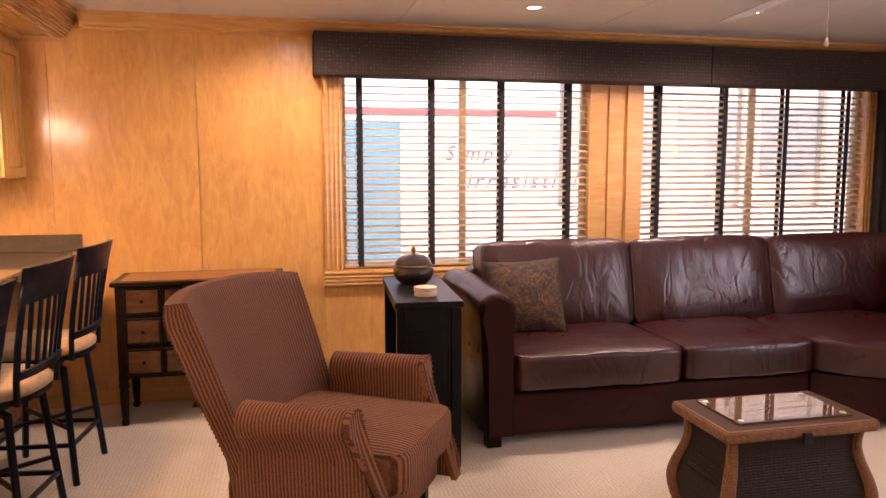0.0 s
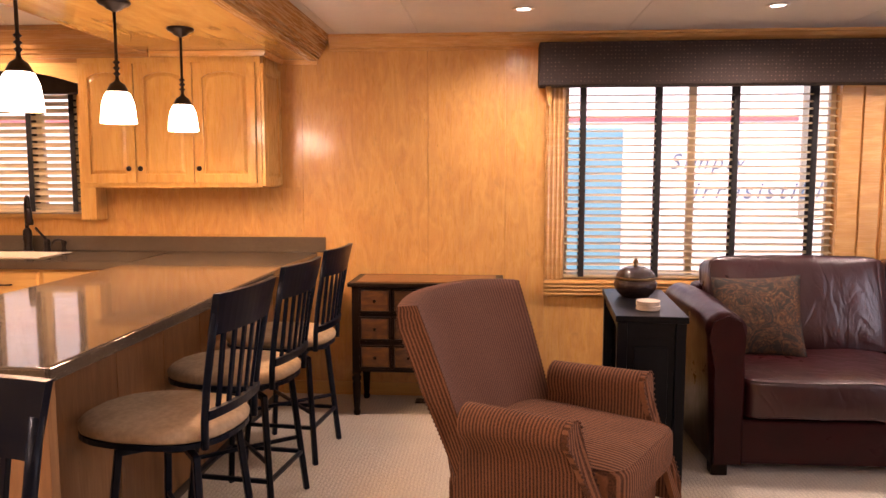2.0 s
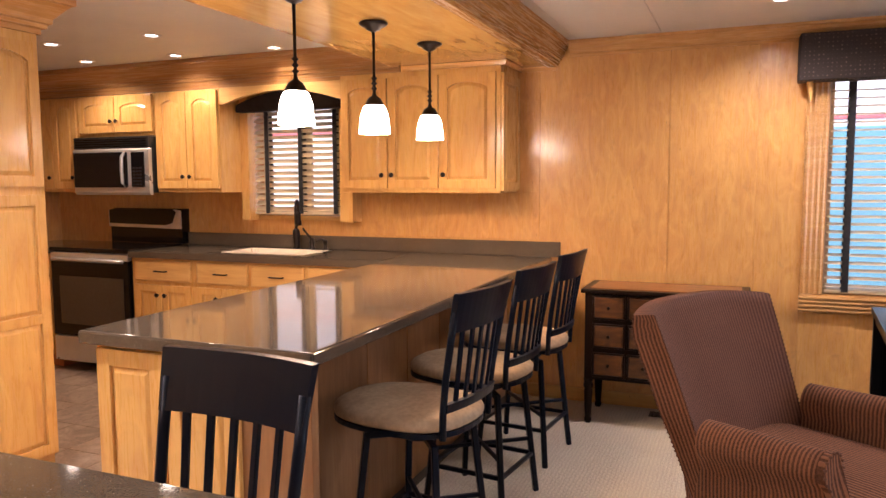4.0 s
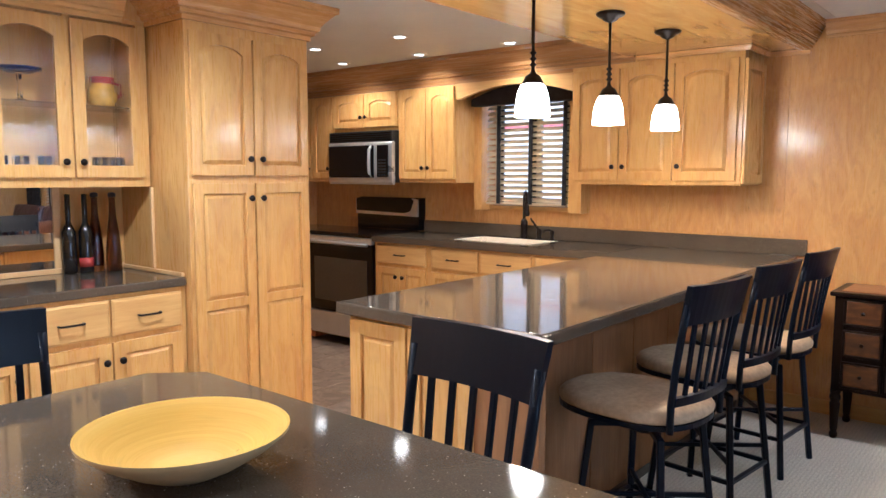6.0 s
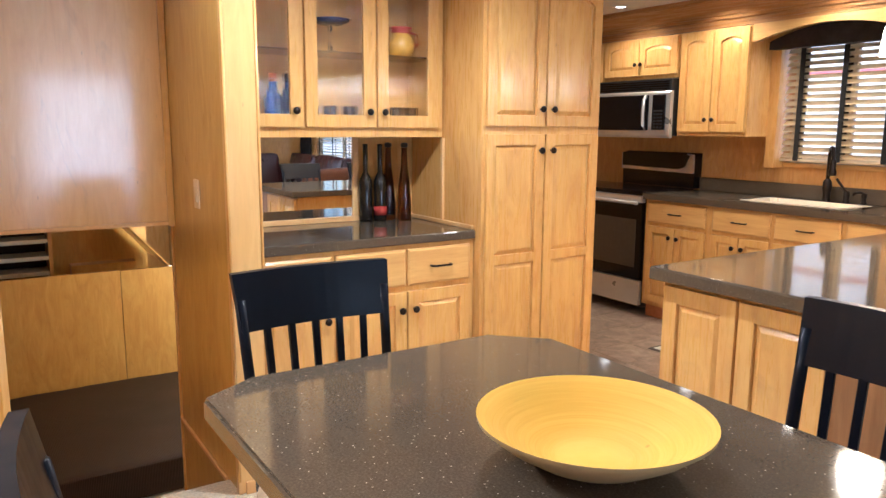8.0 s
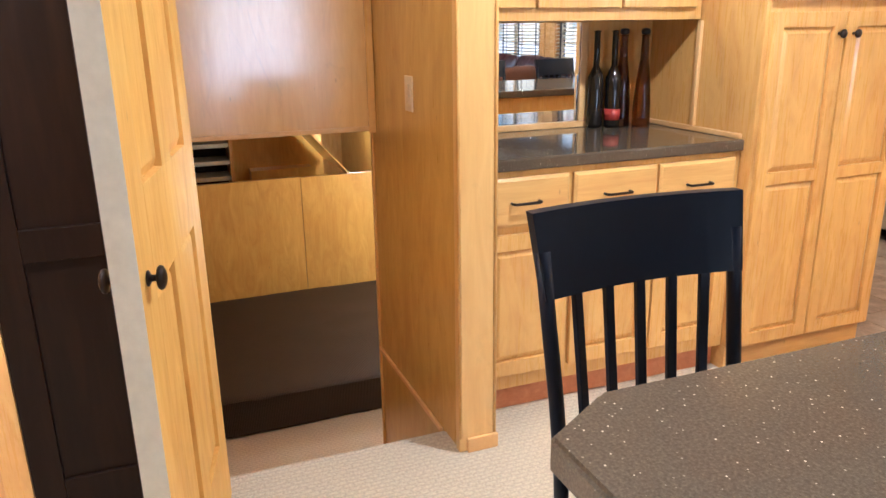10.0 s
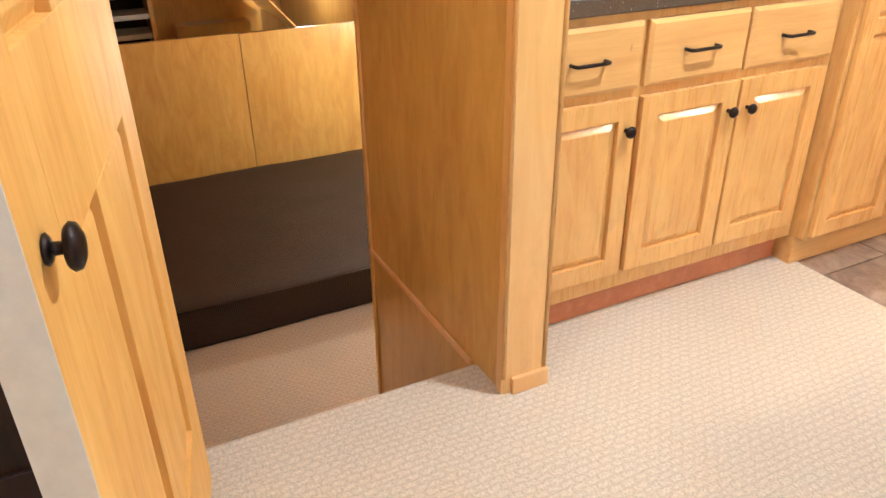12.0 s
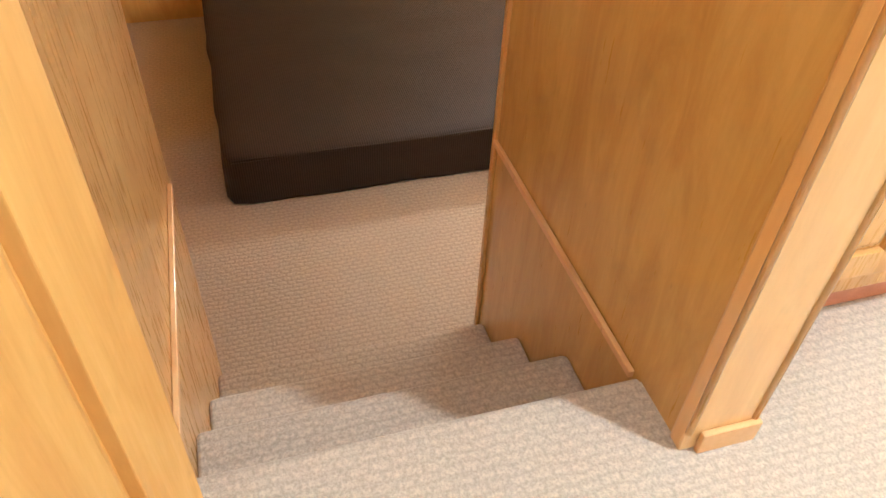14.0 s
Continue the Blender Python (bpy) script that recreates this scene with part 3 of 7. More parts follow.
# ---------------------------------------------------------------- the large structure
def walls():
    # north wall, with three window openings
    bm = bmesh.new()
    y0, y1 = NORTH, NORTH + 0.12
    spans = [(-3.29, -2.53, 1.16, 2.0), (0.49, 2.11, 0.765, 2.0), (2.49, 4.24, 0.765, 2.0)]
    x = WEST - 0.12
    for a, b, lo, hi in spans:
        box(x, a, y0, y1, 0, CEIL, bm=bm)
        box(a, b, y0, y1, 0, lo, bm=bm)
        box(a, b, y0, y1, hi, CEIL, bm=bm)
        x = b
    box(x, EAST + 0.12, y0, y1, 0, CEIL, bm=bm)
    north = setting("wall_north", bm, PLY, "varnished birch plywood wall with three windows")
    # veneer sheets with narrow joints
    for a, b, lo, hi in [(-2.38, -1.14, 1.03, 1.33), (-1.137, -0.352, 0.09, 2.17), (-0.348, 0.128, 0.09, 2.17), (0.132, 0.372, 0.09, 2.17),
                         (0.375, 0.66, 0.09, 0.655), (-1.29, -1.14, 1.33, 2.17)]:
        part("panel", box(a, b, y0 - 0.006, y0 - 0.0005, lo, hi, 0.0012, seg=1), PLY, north)
    part("pier_panel", box(2.245, 2.355, y0 - 0.012, y0 - 0.0005, 0.5, 1.93, 0.003), TRIM_WOOD, north)

    # east wall with a tall glazed opening to the deck
    bm = bmesh.new()
    ga, gb = 0.30, 2.10
    box(EAST, EAST + 0.12, SOUTH, ga, 0, CEIL, bm=bm)
    box(EAST, EAST + 0.12, gb, NORTH, 0, CEIL, bm=bm)
    box(EAST, EAST + 0.12, ga, gb, 2.14, CEIL, bm=bm)
    setting("wall_east", bm, PLY, "varnished plywood end wall with a glazed opening")
    setting("wall_south", box(WEST - 0.12, EAST + 0.12, SOUTH - 0.12, SOUTH, 0, CEIL), PLY, "plain varnished plywood wall")
    setting("wall_west", box(WEST - 0.12, WEST, 2.125, NORTH, 0, CEIL, bm=box(WEST - 0.12, WEST, SOUTH, 2.125, 1.001, CEIL)), PLY, "plain kitchen end wall")
    # south side of the stairwell, and the wall that closes the saloon beyond it
    bm = bmesh.new()
    box(-3.76, -2.93, STAIR_S - 0.06, STAIR_S, LOW, CEIL, bm=bm)
    box(-3.82, -3.76, SOUTH - 0.12, STAIR_S, LOW, CEIL, bm=bm)
    box(-3.76, -2.99, SOUTH, STAIR_S - 0.06, -0.12, 0, bm=bm)
    setting("wall_stair_south", bm, MAPLE, "maple veneered side of the stairwell")
    st = box(-3.77, -2.90, STAIR_N, STAIR_N + 0.10, LOW, CEIL)
    st = setting("wall_stair_north", st, STAIR_PLY, "maple veneered partition between stair and sideboard")
    part("post", box(-2.90, -2.868, STAIR_N - 0.008, 0.636, 0, CEIL, 0.006), HEADER_PLY, st, "pale maple end post")
    for yy in (STAIR_N - 0.004, 0.632):
        part("corner_bead", tube([(-2.868, yy, 0.052), (-2.868, yy, CEIL - 0.001)], 0.006, 8), MAPLE, st, smooth=True)
    part("base_block", box(-2.868, -2.856, 0.535, 0.642, 0, 0.05, 0.004), PALE_TRIM, st)
    part("corner_strip", box(-3.775, -3.757, STAIR_N - 0.010, STAIR_N, LOW, 0.94, 0.003), MAPLE, st)
    # added strip, blocks lamp light leaking between door and stair wall
    setting("trim_door_jamb", box(-2.9295, -2.912, STAIR_S - 0.06, -0.247, 0, 2.06, 0.002), MAPLE, "added maple strip closing the hinge gap against light")
    # slanting strips along the steps
    for y, side in ((STAIR_N - 0.012, st), (STAIR_S + 0.001, None)):
        bm = bar((-3.03, y + 0.005, -0.005), (-3.762, y + 0.005, -0.005), 0.011, 0.017)
        if side:
            part("slip_moulding", bm, PALE_TRIM, side)
        else:
            setting("trim_stair", bm, PALE_TRIM, "pale strip along the stairwell side")
    # wall south of the steps, with a narrow dark closet door
    setting("wall_closet", box(-3.02, -2.955, SOUTH, STAIR_S - 0.062, 0, CEIL), PLY, "plywood wall beside the steps")
    # panel above the steps, and the low cabin behind it
    h = setting("wall_stair_header", box(-3.78, -3.722, STAIR_S, STAIR_N, 0.952, CEIL), HEADER_PLY, "glossy birch panel over the steps")
    part("lip", box(-3.722, -3.708, STAIR_S, STAIR_N, 0.938, 0.956, 0.004), PALE_TRIM, h, "pale lip along the lower edge")
    part("side_strip", box(-3.722, -3.706, STAIR_N - 0.03, STAIR_N - 0.001, 0.93, CEIL, 0.004), MAPLE, h)
    # closing walls of the lower cabin
    bm = bmesh.new()
    box(-8.6, -3.82, -1.02, -0.95, LOW, 0.95, bm=bm)
    box(-8.6, -3.78, 2.05, 2.12, LOW, 0.95, bm=bm)
    box(-8.67, -8.6, -1.02, 2.12, LOW, 0.95, bm=bm)
    box(-3.82, -3.77, STAIR_N + 0.10, 2.05, LOW, 0.95, bm=bm)
    setting("wall_cabin", bm, MAPLE, "maple walls of the low cabin")
    setting("ceiling_cabin", box(-8.67, -3.781, -1.02, 2.12, 0.9505, 1.0), PLY, "low plywood cabin ceiling")
    b = setting("wall_berth", box(-6.44, -6.40, -0.95, 0.678, LOW, 0.255), STAIR_PLY, "half-height plywood bulkhead behind the mattress")
    part("panel", box(-6.44, -6.402, 0.683, 2.05, LOW, 0.25, 0.002), STAIR_PLY, b)


def floors():
    bm = bmesh.new()
    box(-2.60, EAST, SOUTH, 1.74, -0.12, 0, bm=bm)
    box(STAIR_X + 0.012, -2.60, SOUTH, 1.74, -0.12, 0, bm=bm)
    box(-1.30, EAST, 1.74, NORTH, -0.12, 0, bm=bm)
    box(-3.60, STAIR_X + 0.012, STAIR_N + 0.10, 1.74, -0.12, 0, bm=bm)
    setting("floor", bm, CARPET, "beige looped-pile carpet")
    base = setting("floor_kitchen", box(WEST, -1.30, 1.74, NORTH, -0.12, -0.008), GROUT, "slate-look kitchen floor tiles")
    setting("floor_cabin", box(-8.67, -3.70, -1.02, 2.12, LOW - 0.1, LOW - 0.0005), CARPET, "beige looped-pile carpet in the low cabin")
    # carpeted steps
    edges = [STAIR_X, -3.253, -3.487, -3.725]
    stairs = new("stairs")
    tagged(stairs, "four narrow carpeted steps going down", kind="structure")
    for i, x in enumerate(edges):
        z = -0.21 * i
        nxt = edges[i + 1] if i + 1 < 4 else x - 0.01
        front = x + (0.25 if i else 0.02)
        bm = box(x, front, STAIR_S, STAIR_N, z - 0.24, z, 0.018, seg=3)
        part("step", bm, CARPET, stairs)
    return base


def ceilings():
    bm = bmesh.new()
    xs = [-5.47, -0.90, -0.402, 0.83, 2.05, 3.27, EAST + 0.12]
    ys = [SOUTH - 0.12, 1.0, NORTH + 0.12]
    for a, b in zip(xs, xs[1:]):
        for c, d in zip(ys, ys[1:]):
            box(a + 0.002, b - 0.002, c + 0.002, d - 0.002, CEIL, CEIL + 0.02, bm=bm)
    box(-5.5, EAST + 0.2, SOUTH - 0.15, NORTH + 0.15, CEIL + 0.021, CEIL + 0.06, bm=bm)
    setting("ceiling", bm, WHITE_PAINT, "off-white ceiling panels with fine joints")
    s = setting("ceiling_drop", box(-1.985, -1.10, 1.20, NORTH - 0.005, SOFFIT, CEIL), GLOSS_PLY, "glossy maple drop ceiling over the counter")
    top = CEIL - SOFFIT + 0.003
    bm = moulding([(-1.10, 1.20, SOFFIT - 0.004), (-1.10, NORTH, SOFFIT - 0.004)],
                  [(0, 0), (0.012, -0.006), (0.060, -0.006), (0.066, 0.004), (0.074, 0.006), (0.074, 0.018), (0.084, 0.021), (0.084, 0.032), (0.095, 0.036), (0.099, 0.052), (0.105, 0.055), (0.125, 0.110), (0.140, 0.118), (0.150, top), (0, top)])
    setting("trim_beam", bm, SHADED_BEAM, "stepped maple beam moulding")
    bm = moulding([(-1.985, 1.2, SOFFIT + 0.002), (-1.985, 3.98, SOFFIT + 0.002)][::-1], [(0, 0), (0.02, 0), (0.025, 0.02), (0.0, 0.03)])
    setting("trim_drop", bm, TRIM_WOOD, "slim maple edge moulding")
    setting("trim_drop_end", moulding([(-1.26, NORTH, SOFFIT - 0.03), (-1.035, NORTH, SOFFIT - 0.03)], [(0, 0), (0.012, 0.002), (0.02, 0.02), (0.02, 0.029), (0, 0.029)]), TRIM_WOOD, "slim maple bead under the drop ceiling")
    # crown along the north wall and round the kitchen units
    setting("trim_crown", moulding([(-0.955, NORTH, CEIL - 0.094), (EAST, NORTH, CEIL - 0.094)], CROWN), TRIM_WOOD, "maple crown moulding")
    setting("trim_crown_kitchen", moulding([(WEST, 4.15, CEIL - 0.171), (-1.95, 4.15, CEIL - 0.171)], BIG_CROWN), SHADED_CROWN, "deep stepped maple crown moulding")
    setting("trim_cabinet_top", moulding([(-1.93, 4.14, SOFFIT - 0.03), (-1.27, 4.14, SOFFIT - 0.03), (-1.27, NORTH, SOFFIT - 0.03)], [(0, 0), (0.012, 0.002), (0.02, 0.02), (0.02, 0.029), (0, 0.029)]), TRIM_WOOD)
    setting("fascia_kitchen", box(WEST, -1.94, 4.15, NORTH, 2.065, CEIL), SHADED_CROWN, "maple fascia over the wall units")
    setting("baseboard", box(-1.29, 0.6, NORTH - 0.012, NORTH, 0, 0.085, 0.003), MAPLE_FLAT, "low maple skirting")


def window(name, x0, x1, z0, z1, bars):
    w = new(name)
    tagged(w, "aluminium-framed window with a casing", kind="structure")
    y = NORTH
    bm = bmesh.new()
    for a, b, c, d in [(x0, x0 + 0.03, z0, z1), (x1 - 0.03, x1, z0, z1), (x0 + 0.03, x1 - 0.03, z0, z0 + 0.03), (x0 + 0.03, x1 - 0.03, z1 - 0.03, z1)]:
        box(a, b, y + 0.055, y + 0.10, c, d, 0.004, bm=bm)
    part("window_frame", bm, WHITE_PLASTIC, w)
    for xb in bars:
        part("mullion", box(xb - 0.022, xb + 0.022, y + 0.06, y + 0.098, z0 + 0.03, z1 - 0.03, 0.004), WHITE_PLASTIC, w)
    edges = [x0 + 0.03] + [v for xb in bars for v in (xb - 0.022, xb + 0.022)] + [x1 - 0.03]
    for a, b in zip(edges[::2], edges[1::2]):
        pane = part("pane", box(a, b, y + 0.074, y + 0.079, z0 + 0.03, z1 - 0.03), GLASS, w)
        pane.visible_shadow = False
    return w


def casing(w, x0, x1, z0, z1, plain_side=None, width=0.115):
    """Fluted upright boards and a stepped sill round a window."""
    y = NORTH
    for a in (x0 - width, x1):
        bm = box(a, a + width, y - 0.022, y - 0.001, z0, z1, 0.003)
        for k in range(0 if a == plain_side else 4):
            q = a + 0.016 + k * (width - 0.032) / 3
            tube([(q, y - 0.022, z0), (q, y - 0.022, z1)], 0.0085, 8, bm)
        part("casing", bm, TRIM_WOOD, w)
    bm = box(x0 - width, x1 + width, y - 0.03, y - 0.001, z0 - 0.10, z0 - 0.002, 0.003)
    for k in range(4):
        q = z0 - 0.018 - k * 0.024
        tube([(x0 - width - 0.004, y - 0.030 - 0.004 * (3 - k), q), (x1 + width + 0.004, y - 0.030 - 0.004 * (3 - k), q)], 0.011, 8, bm)
    part("window_sill", bm, TRIM_WOOD, w)


def blind(x0, x1, z0, z1, tapes, label, tilt=22.0, y=None):
    y = NORTH + 0.012 if y is None else y
    t = thing("window_blind", pose(0, 0, 0), label, "blind", "slatted window blinds")
    part("headrail", box(x0, x1, y - 0.02, y + 0.03, z1 - 0.04, z1, 0.004), SLAT, t)
    part("bottom_rail", box(x0, x1, y - 0.022, y + 0.026, z0 + 0.004, z0 + 0.024, 0.006), SLAT, t)
    pitch = 0.043
    count = int((z1 - 0.05 - z0 - 0.03) / pitch)
    slat = finish("slat", box(x0 + 0.004, x1 - 0.004, -0.024, 0.024, -0.0016, 0.0016, 0.0012, seg=1), SLAT)
    for i in range(count):
        s = new("slat", slat)
        s.parent = t
        s.matrix_basis = pose(0, y, z0 + 0.045 + i * pitch + random.uniform(-0.001, 0.001), tilt + random.uniform(-1.2, 1.2), 0, 0)
    for xt in tapes:
        bm = bmesh.new()
        for side in (-0.0275, 0.0275):
            box(xt - 0.017, xt + 0.017, y + side - 0.0012, y + side + 0.0012, z0 + 0.012, z1 - 0.02, bm=bm)
        for i in range(count):
            zz = z0 + 0.045 + i * pitch
            box(xt - 0.017, xt + 0.017, y - 0.027, y + 0.027, zz - 0.0035, zz - 0.0022, bm=bm)
        part("tape", bm, TAPE, t, "black cloth ladder tape")


def openings():
    w = window("window_1", -3.29, -2.53, 1.16, 2.0, [-2.90])
    for a, b in ((-3.36, -3.29), (-2.53, -2.43)):
        part("casing", box(a, b, 4.37, NORTH - 0.001, 1.125, 2.04, 0.004), MAPLE, w)
    part("window_sill", box(-3.29, -2.53, NORTH - 0.022, NORTH - 0.001, 1.13, 1.16, 0.004), MAPLE_FLAT, w)
    w = window("window_2", 0.49, 2.11, 0.765, 2.0, [1.27])
    casing(w, 0.49, 2.11, 0.765, 1.96, 2.11)
    w = window("window_3", 2.49, 4.24, 0.765, 2.0, [3.37])
    casing(w, 2.49, 4.24, 0.765, 1.96, 2.49 - 0.115)
    blind(-3.28, -2.54, 1.165, 1.98, [-3.16, -2.875, -2.59], "cream slatted blind with black tapes over the sink", 38.0, 4.44)
    blind(0.495, 2.105, 0.77, 1.99, [0.60, 1.052, 1.507, 1.965], "cream slatted blind with black tapes beside the armchair", 14.0)
    blind(2.495, 4.235, 0.77, 1.99, [2.61, 3.105, 3.585, 4.085], "cream slatted blind with black tapes behind the sofa", 20.0)
    # glazed opening at the far end
    w = new("window_4")
    tagged(w, "tall glazed deck opening with dark frame", kind="structure")
    bm = bmesh.new()
    for a, b, c, d in [(0.30, 0.35, 0, 2.14), (2.05, 2.10, 0, 2.14), (1.175, 1.225, 0, 2.14)]:
        box(EAST + 0.03, EAST + 0.08, a, b, c, d, 0.004, bm=bm)
    part("window_frame", bm, BLACK_METAL, w)
    for a, b in ((0.35, 1.175), (1.225, 2.05)):
        pane = part("pane", box(EAST + 0.052, EAST + 0.058, a, b, 0.02, 2.14), GLASS, w)
        pane.visible_shadow = False
    # cloth pelmets
    t = thing("pelmet", pose(0, 0, 0), "dark brown dotted cloth pelmet above the saloon windows", "pelmet")
    for a, b in ((0.322, 2.905), (2.909, EAST)):
        part("board", box(a, b, 4.355, NORTH - 0.002, 1.935, 2.187, 0.012, seg=3), VALANCE, t)
    part("end_bracket", prism([(0.365, 1.935), (0.395, 1.935), (0.395, 1.83), (0.385, 1.83)], NORTH - 0.09, NORTH - 0.03), MAPLE, t)
    arch = [(-3.33, 1.905), (-2.47, 1.905)] + [(-2.47 - 0.86 * k / 14, 1.955 + 0.085 * (1 - (2 * k / 14 - 1) ** 2)) for k in range(15)]
    solo("kitchen_pelmet", prism(arch, 4.29, 4.365), DARK_CLOTH, "arched dark cloth pelmet over the sink window", "pelmet")
    # arched header board between the wall units
    pts = [(-3.361, 2.064), (-3.361, 1.95)] + [(-3.33 + 0.92 * k / 14, 1.95 + 0.075 * (1 - (2 * k / 14 - 1) ** 2)) for k in range(15)] + [(-2.386, 1.95), (-2.386, 2.064)]
    setting("trim_window_arch", prism(pts, 4.15, 4.19), MAPLE_FLAT, "arched maple board between the wall units")
    # dark drape at the end of the window row
    bm = bmesh.new()
    pts = [(4.26 + 0.4 * k / 24, 4.40 + 0.02 * math.sin(k * 1.6)) for k in range(25)]
    lo = [bm.verts.new((x, y, 0.05)) for x, y in pts]
    hi = [bm.verts.new((x, y, 1.94)) for x, y in pts]
    lo2 = [bm.verts.new((x, y + 0.012, 0.05)) for x, y in pts]
    hi2 = [bm.verts.new((x, y + 0.012, 1.94)) for x, y in pts]
    for i in range(24):
        bm.faces.new((lo[i], lo[i + 1], hi[i + 1], hi[i]))
        bm.faces.new((lo2[i + 1], lo2[i], hi2[i], hi2[i + 1]))
        bm.faces.new((hi[i], hi[i + 1], hi2[i + 1], hi2[i]))
        bm.faces.new((lo2[i], lo2[i + 1], lo[i + 1], lo[i]))
    bm.faces.new((lo[0], hi[0], hi2[0], lo2[0]))
    bm.faces.new((hi[24], lo[24], lo2[24], hi2[24]))
    solo("drape", bm, DARK_CLOTH, "dark brown drape hanging beside the window", "curtain", smooth=True)


def outside():
    setting("water", box(-300, 300, NORTH + 0.4, 600, -1.2, -1.0), WATER, "grey harbour water")
    setting("deck", box(EAST + 0.12, EAST + 40, -40, 4, -0.4, -0.1), HULL, "pale outside deck")
    t = thing("moored_boat", pose(0, 7.1, 0), "white neighbouring boat with a red stripe and lettering", "boat")
    part("hull", box(-9, 2.95, 0, 2.4, -1.1, 3.2, 0.05), HULL, t)
    part("stripe", box(-9, 2.9, -0.012, -0.002, 1.925, 1.965), RED_STRIPE, t)
    part("hatch", box(0.72, 1.28, -0.03, -0.002, 0.3, 1.86, 0.01), BLUE_PANEL, t, "blue-grey hatch")
    for words, x, z, size in (("Simply", 1.72, 1.47, 0.21), ("irresistible", 1.94, 1.19, 0.23)):
        cu = bpy.data.curves.new("lettering", "FONT")
        cu.body, cu.size, cu.extrude, cu.shear, cu.space_character = words, size, 0.002, 0.3, 1.28
        cu.materials.append(INK)
        ob = new("lettering", cu)
        ob.parent = t
        ob.matrix_basis = pose(x, -0.006, z, 90, 0, 0)
    t = thing("moored_cruiser", pose(0, 8.2, 0), "pale cabin cruiser moored farther off", "boat")
    part("hull", box(3.2, 14, 0, 3, -1.1, 0.9, 0.1), HULL, t)
    part("cabin", box(3.6, 12, 0.3, 2.5, 0.9, 3.0, 0.1), PALE_CANVAS, t, "pale canvas cabin side")
    for k in range(5):
        part("cabin_window", box(3.9 + k * 1.2, 4.75 + k * 1.2, 0.27, 0.31, 1.3, 2.2, 0.02), GREY_SCREEN, t)
        part("canopy_post", box(3.45 + k * 1.2, 3.53 + k * 1.2, 0.0, 0.08, 0.85, 3.0, 0.01), PALE_CANVAS, t)
    part("stripe", box(3.6, 12, 0.28, 0.299, 2.55, 2.6), RED_STRIPE, t)


walls()
KITCHEN_FLOOR = floors()
ceilings()
openings()
outside()


# ---------------------------------------------------------------- lights in the ceiling
def recessed_light():
    t = thing("recessed_light", pose(0, 0, CEIL), "small round lit downlight with a white rim, seven of the set added", "ceiling light", "recessed downlights")
    part("rim", lathe([(0.036, -0.001), (0.041, -0.007), (0.056, -0.006), (0.061, -0.0005)]), WHITE_PAINT, t, smooth=True)
    part("lens", lathe([(0.0, -0.0022), (0.036, -0.002)]), CAN_GLOW, t, "glowing lens")
    return t


# the seven with y below 1.5 are unseen downlights, added as fill
SEEN_AND_FILL_CANS = [(0.205, 3.82), (1.48, 3.83), (2.72, 3.69), (-2.62, 0.14), (-3.15, 3.31), (-3.51, 3.90), (-2.73, 3.92), (-4.26, 3.85), (-3.92, 3.28),
        (0.20, 1.45), (1.90, 1.45), (-0.55, -0.75), (-2.25, 1.10), (-2.30, -0.85), (1.90, -0.75)]
FACTORS = {(0.20, 1.45): 0.15, (1.90, 1.45): 0.3, (-0.55, -0.75): 0.55, (1.90, -0.75): 0.5, (-2.30, -0.85): 2.2, (-2.25, 1.10): 1.6, (0.205, 3.82): 0.78}
first = recessed_light()
first.matrix_basis = pose(*SEEN_AND_FILL_CANS[0], CEIL)
for x, y in SEEN_AND_FILL_CANS[1:]:
    copy_thing(first, pose(x, y, CEIL))
for x, y in SEEN_AND_FILL_CANS:
    lamp = new("downlight", bpy.data.lights.new("downlight", "SPOT"))
    galley = y > 3.0 and x < -2.0
    lamp.data.energy = CAN_WATTS * (0.40 if galley else FACTORS[x, y] if (x, y) in FACTORS else 0.30 if x == -2.62 else 1.0)
    lamp.data.color, lamp.data.shadow_soft_size = GALLEY_COLOUR if galley else CAN_COLOUR, 0.036
    lamp.data.spot_size, lamp.data.spot_blend = radians(146 if galley else 164), 0.65
    lamp.matrix_world = pose(x, y, CEIL - 0.012)


def pendant():
    t = thing("pendant_light", pose(0, 0, SOFFIT), "bronze pendant lamp with a lit frosted glass shade", "pendant lamp", "pendants over the counter")
    part("canopy", lathe([(0, 0), (0.062, 0), (0.066, -0.006), (0.058, -0.016), (0.040, -0.022), (0.030, -0.034), (0.014, -0.040), (0.007, -0.046), (0, -0.046)]), BRONZE, t, smooth=True)
    prof = [(0, -0.03), (0.0065, -0.03), (0.0065, -0.238)]
    for z in (-0.248, -0.271, -0.294):
        prof += [(0.007, z + 0.008), (0.015, z), (0.007, z - 0.008)]
    prof += [(0.0075, -0.313), (0.012, -0.326), (0.030, -0.338), (0.042, -0.362), (0.044, -0.372), (0, -0.372)]
    part("stem", lathe(prof, 16), BRONZE, t, smooth=True)
    part("shade", lathe([(0.040, -0.366), (0.051, -0.382), (0.062, -0.412), (0.068, -0.458), (0.071, -0.497), (0.068, -0.497), (0.064, -0.458), (0.058, -0.412), (0.047, -0.384), (0.034, -0.370)]), SHADE, t, "glowing frosted glass bell shade", smooth=True)
    return t


PENDANTS = [(-1.535, 2.34), (-1.505, 2.93), (-1.47, 3.49)]
first = pendant()
first.matrix_basis = pose(*PENDANTS[0], SOFFIT)
for x, y in PENDANTS[1:]:
    copy_thing(first, pose(x, y, SOFFIT))
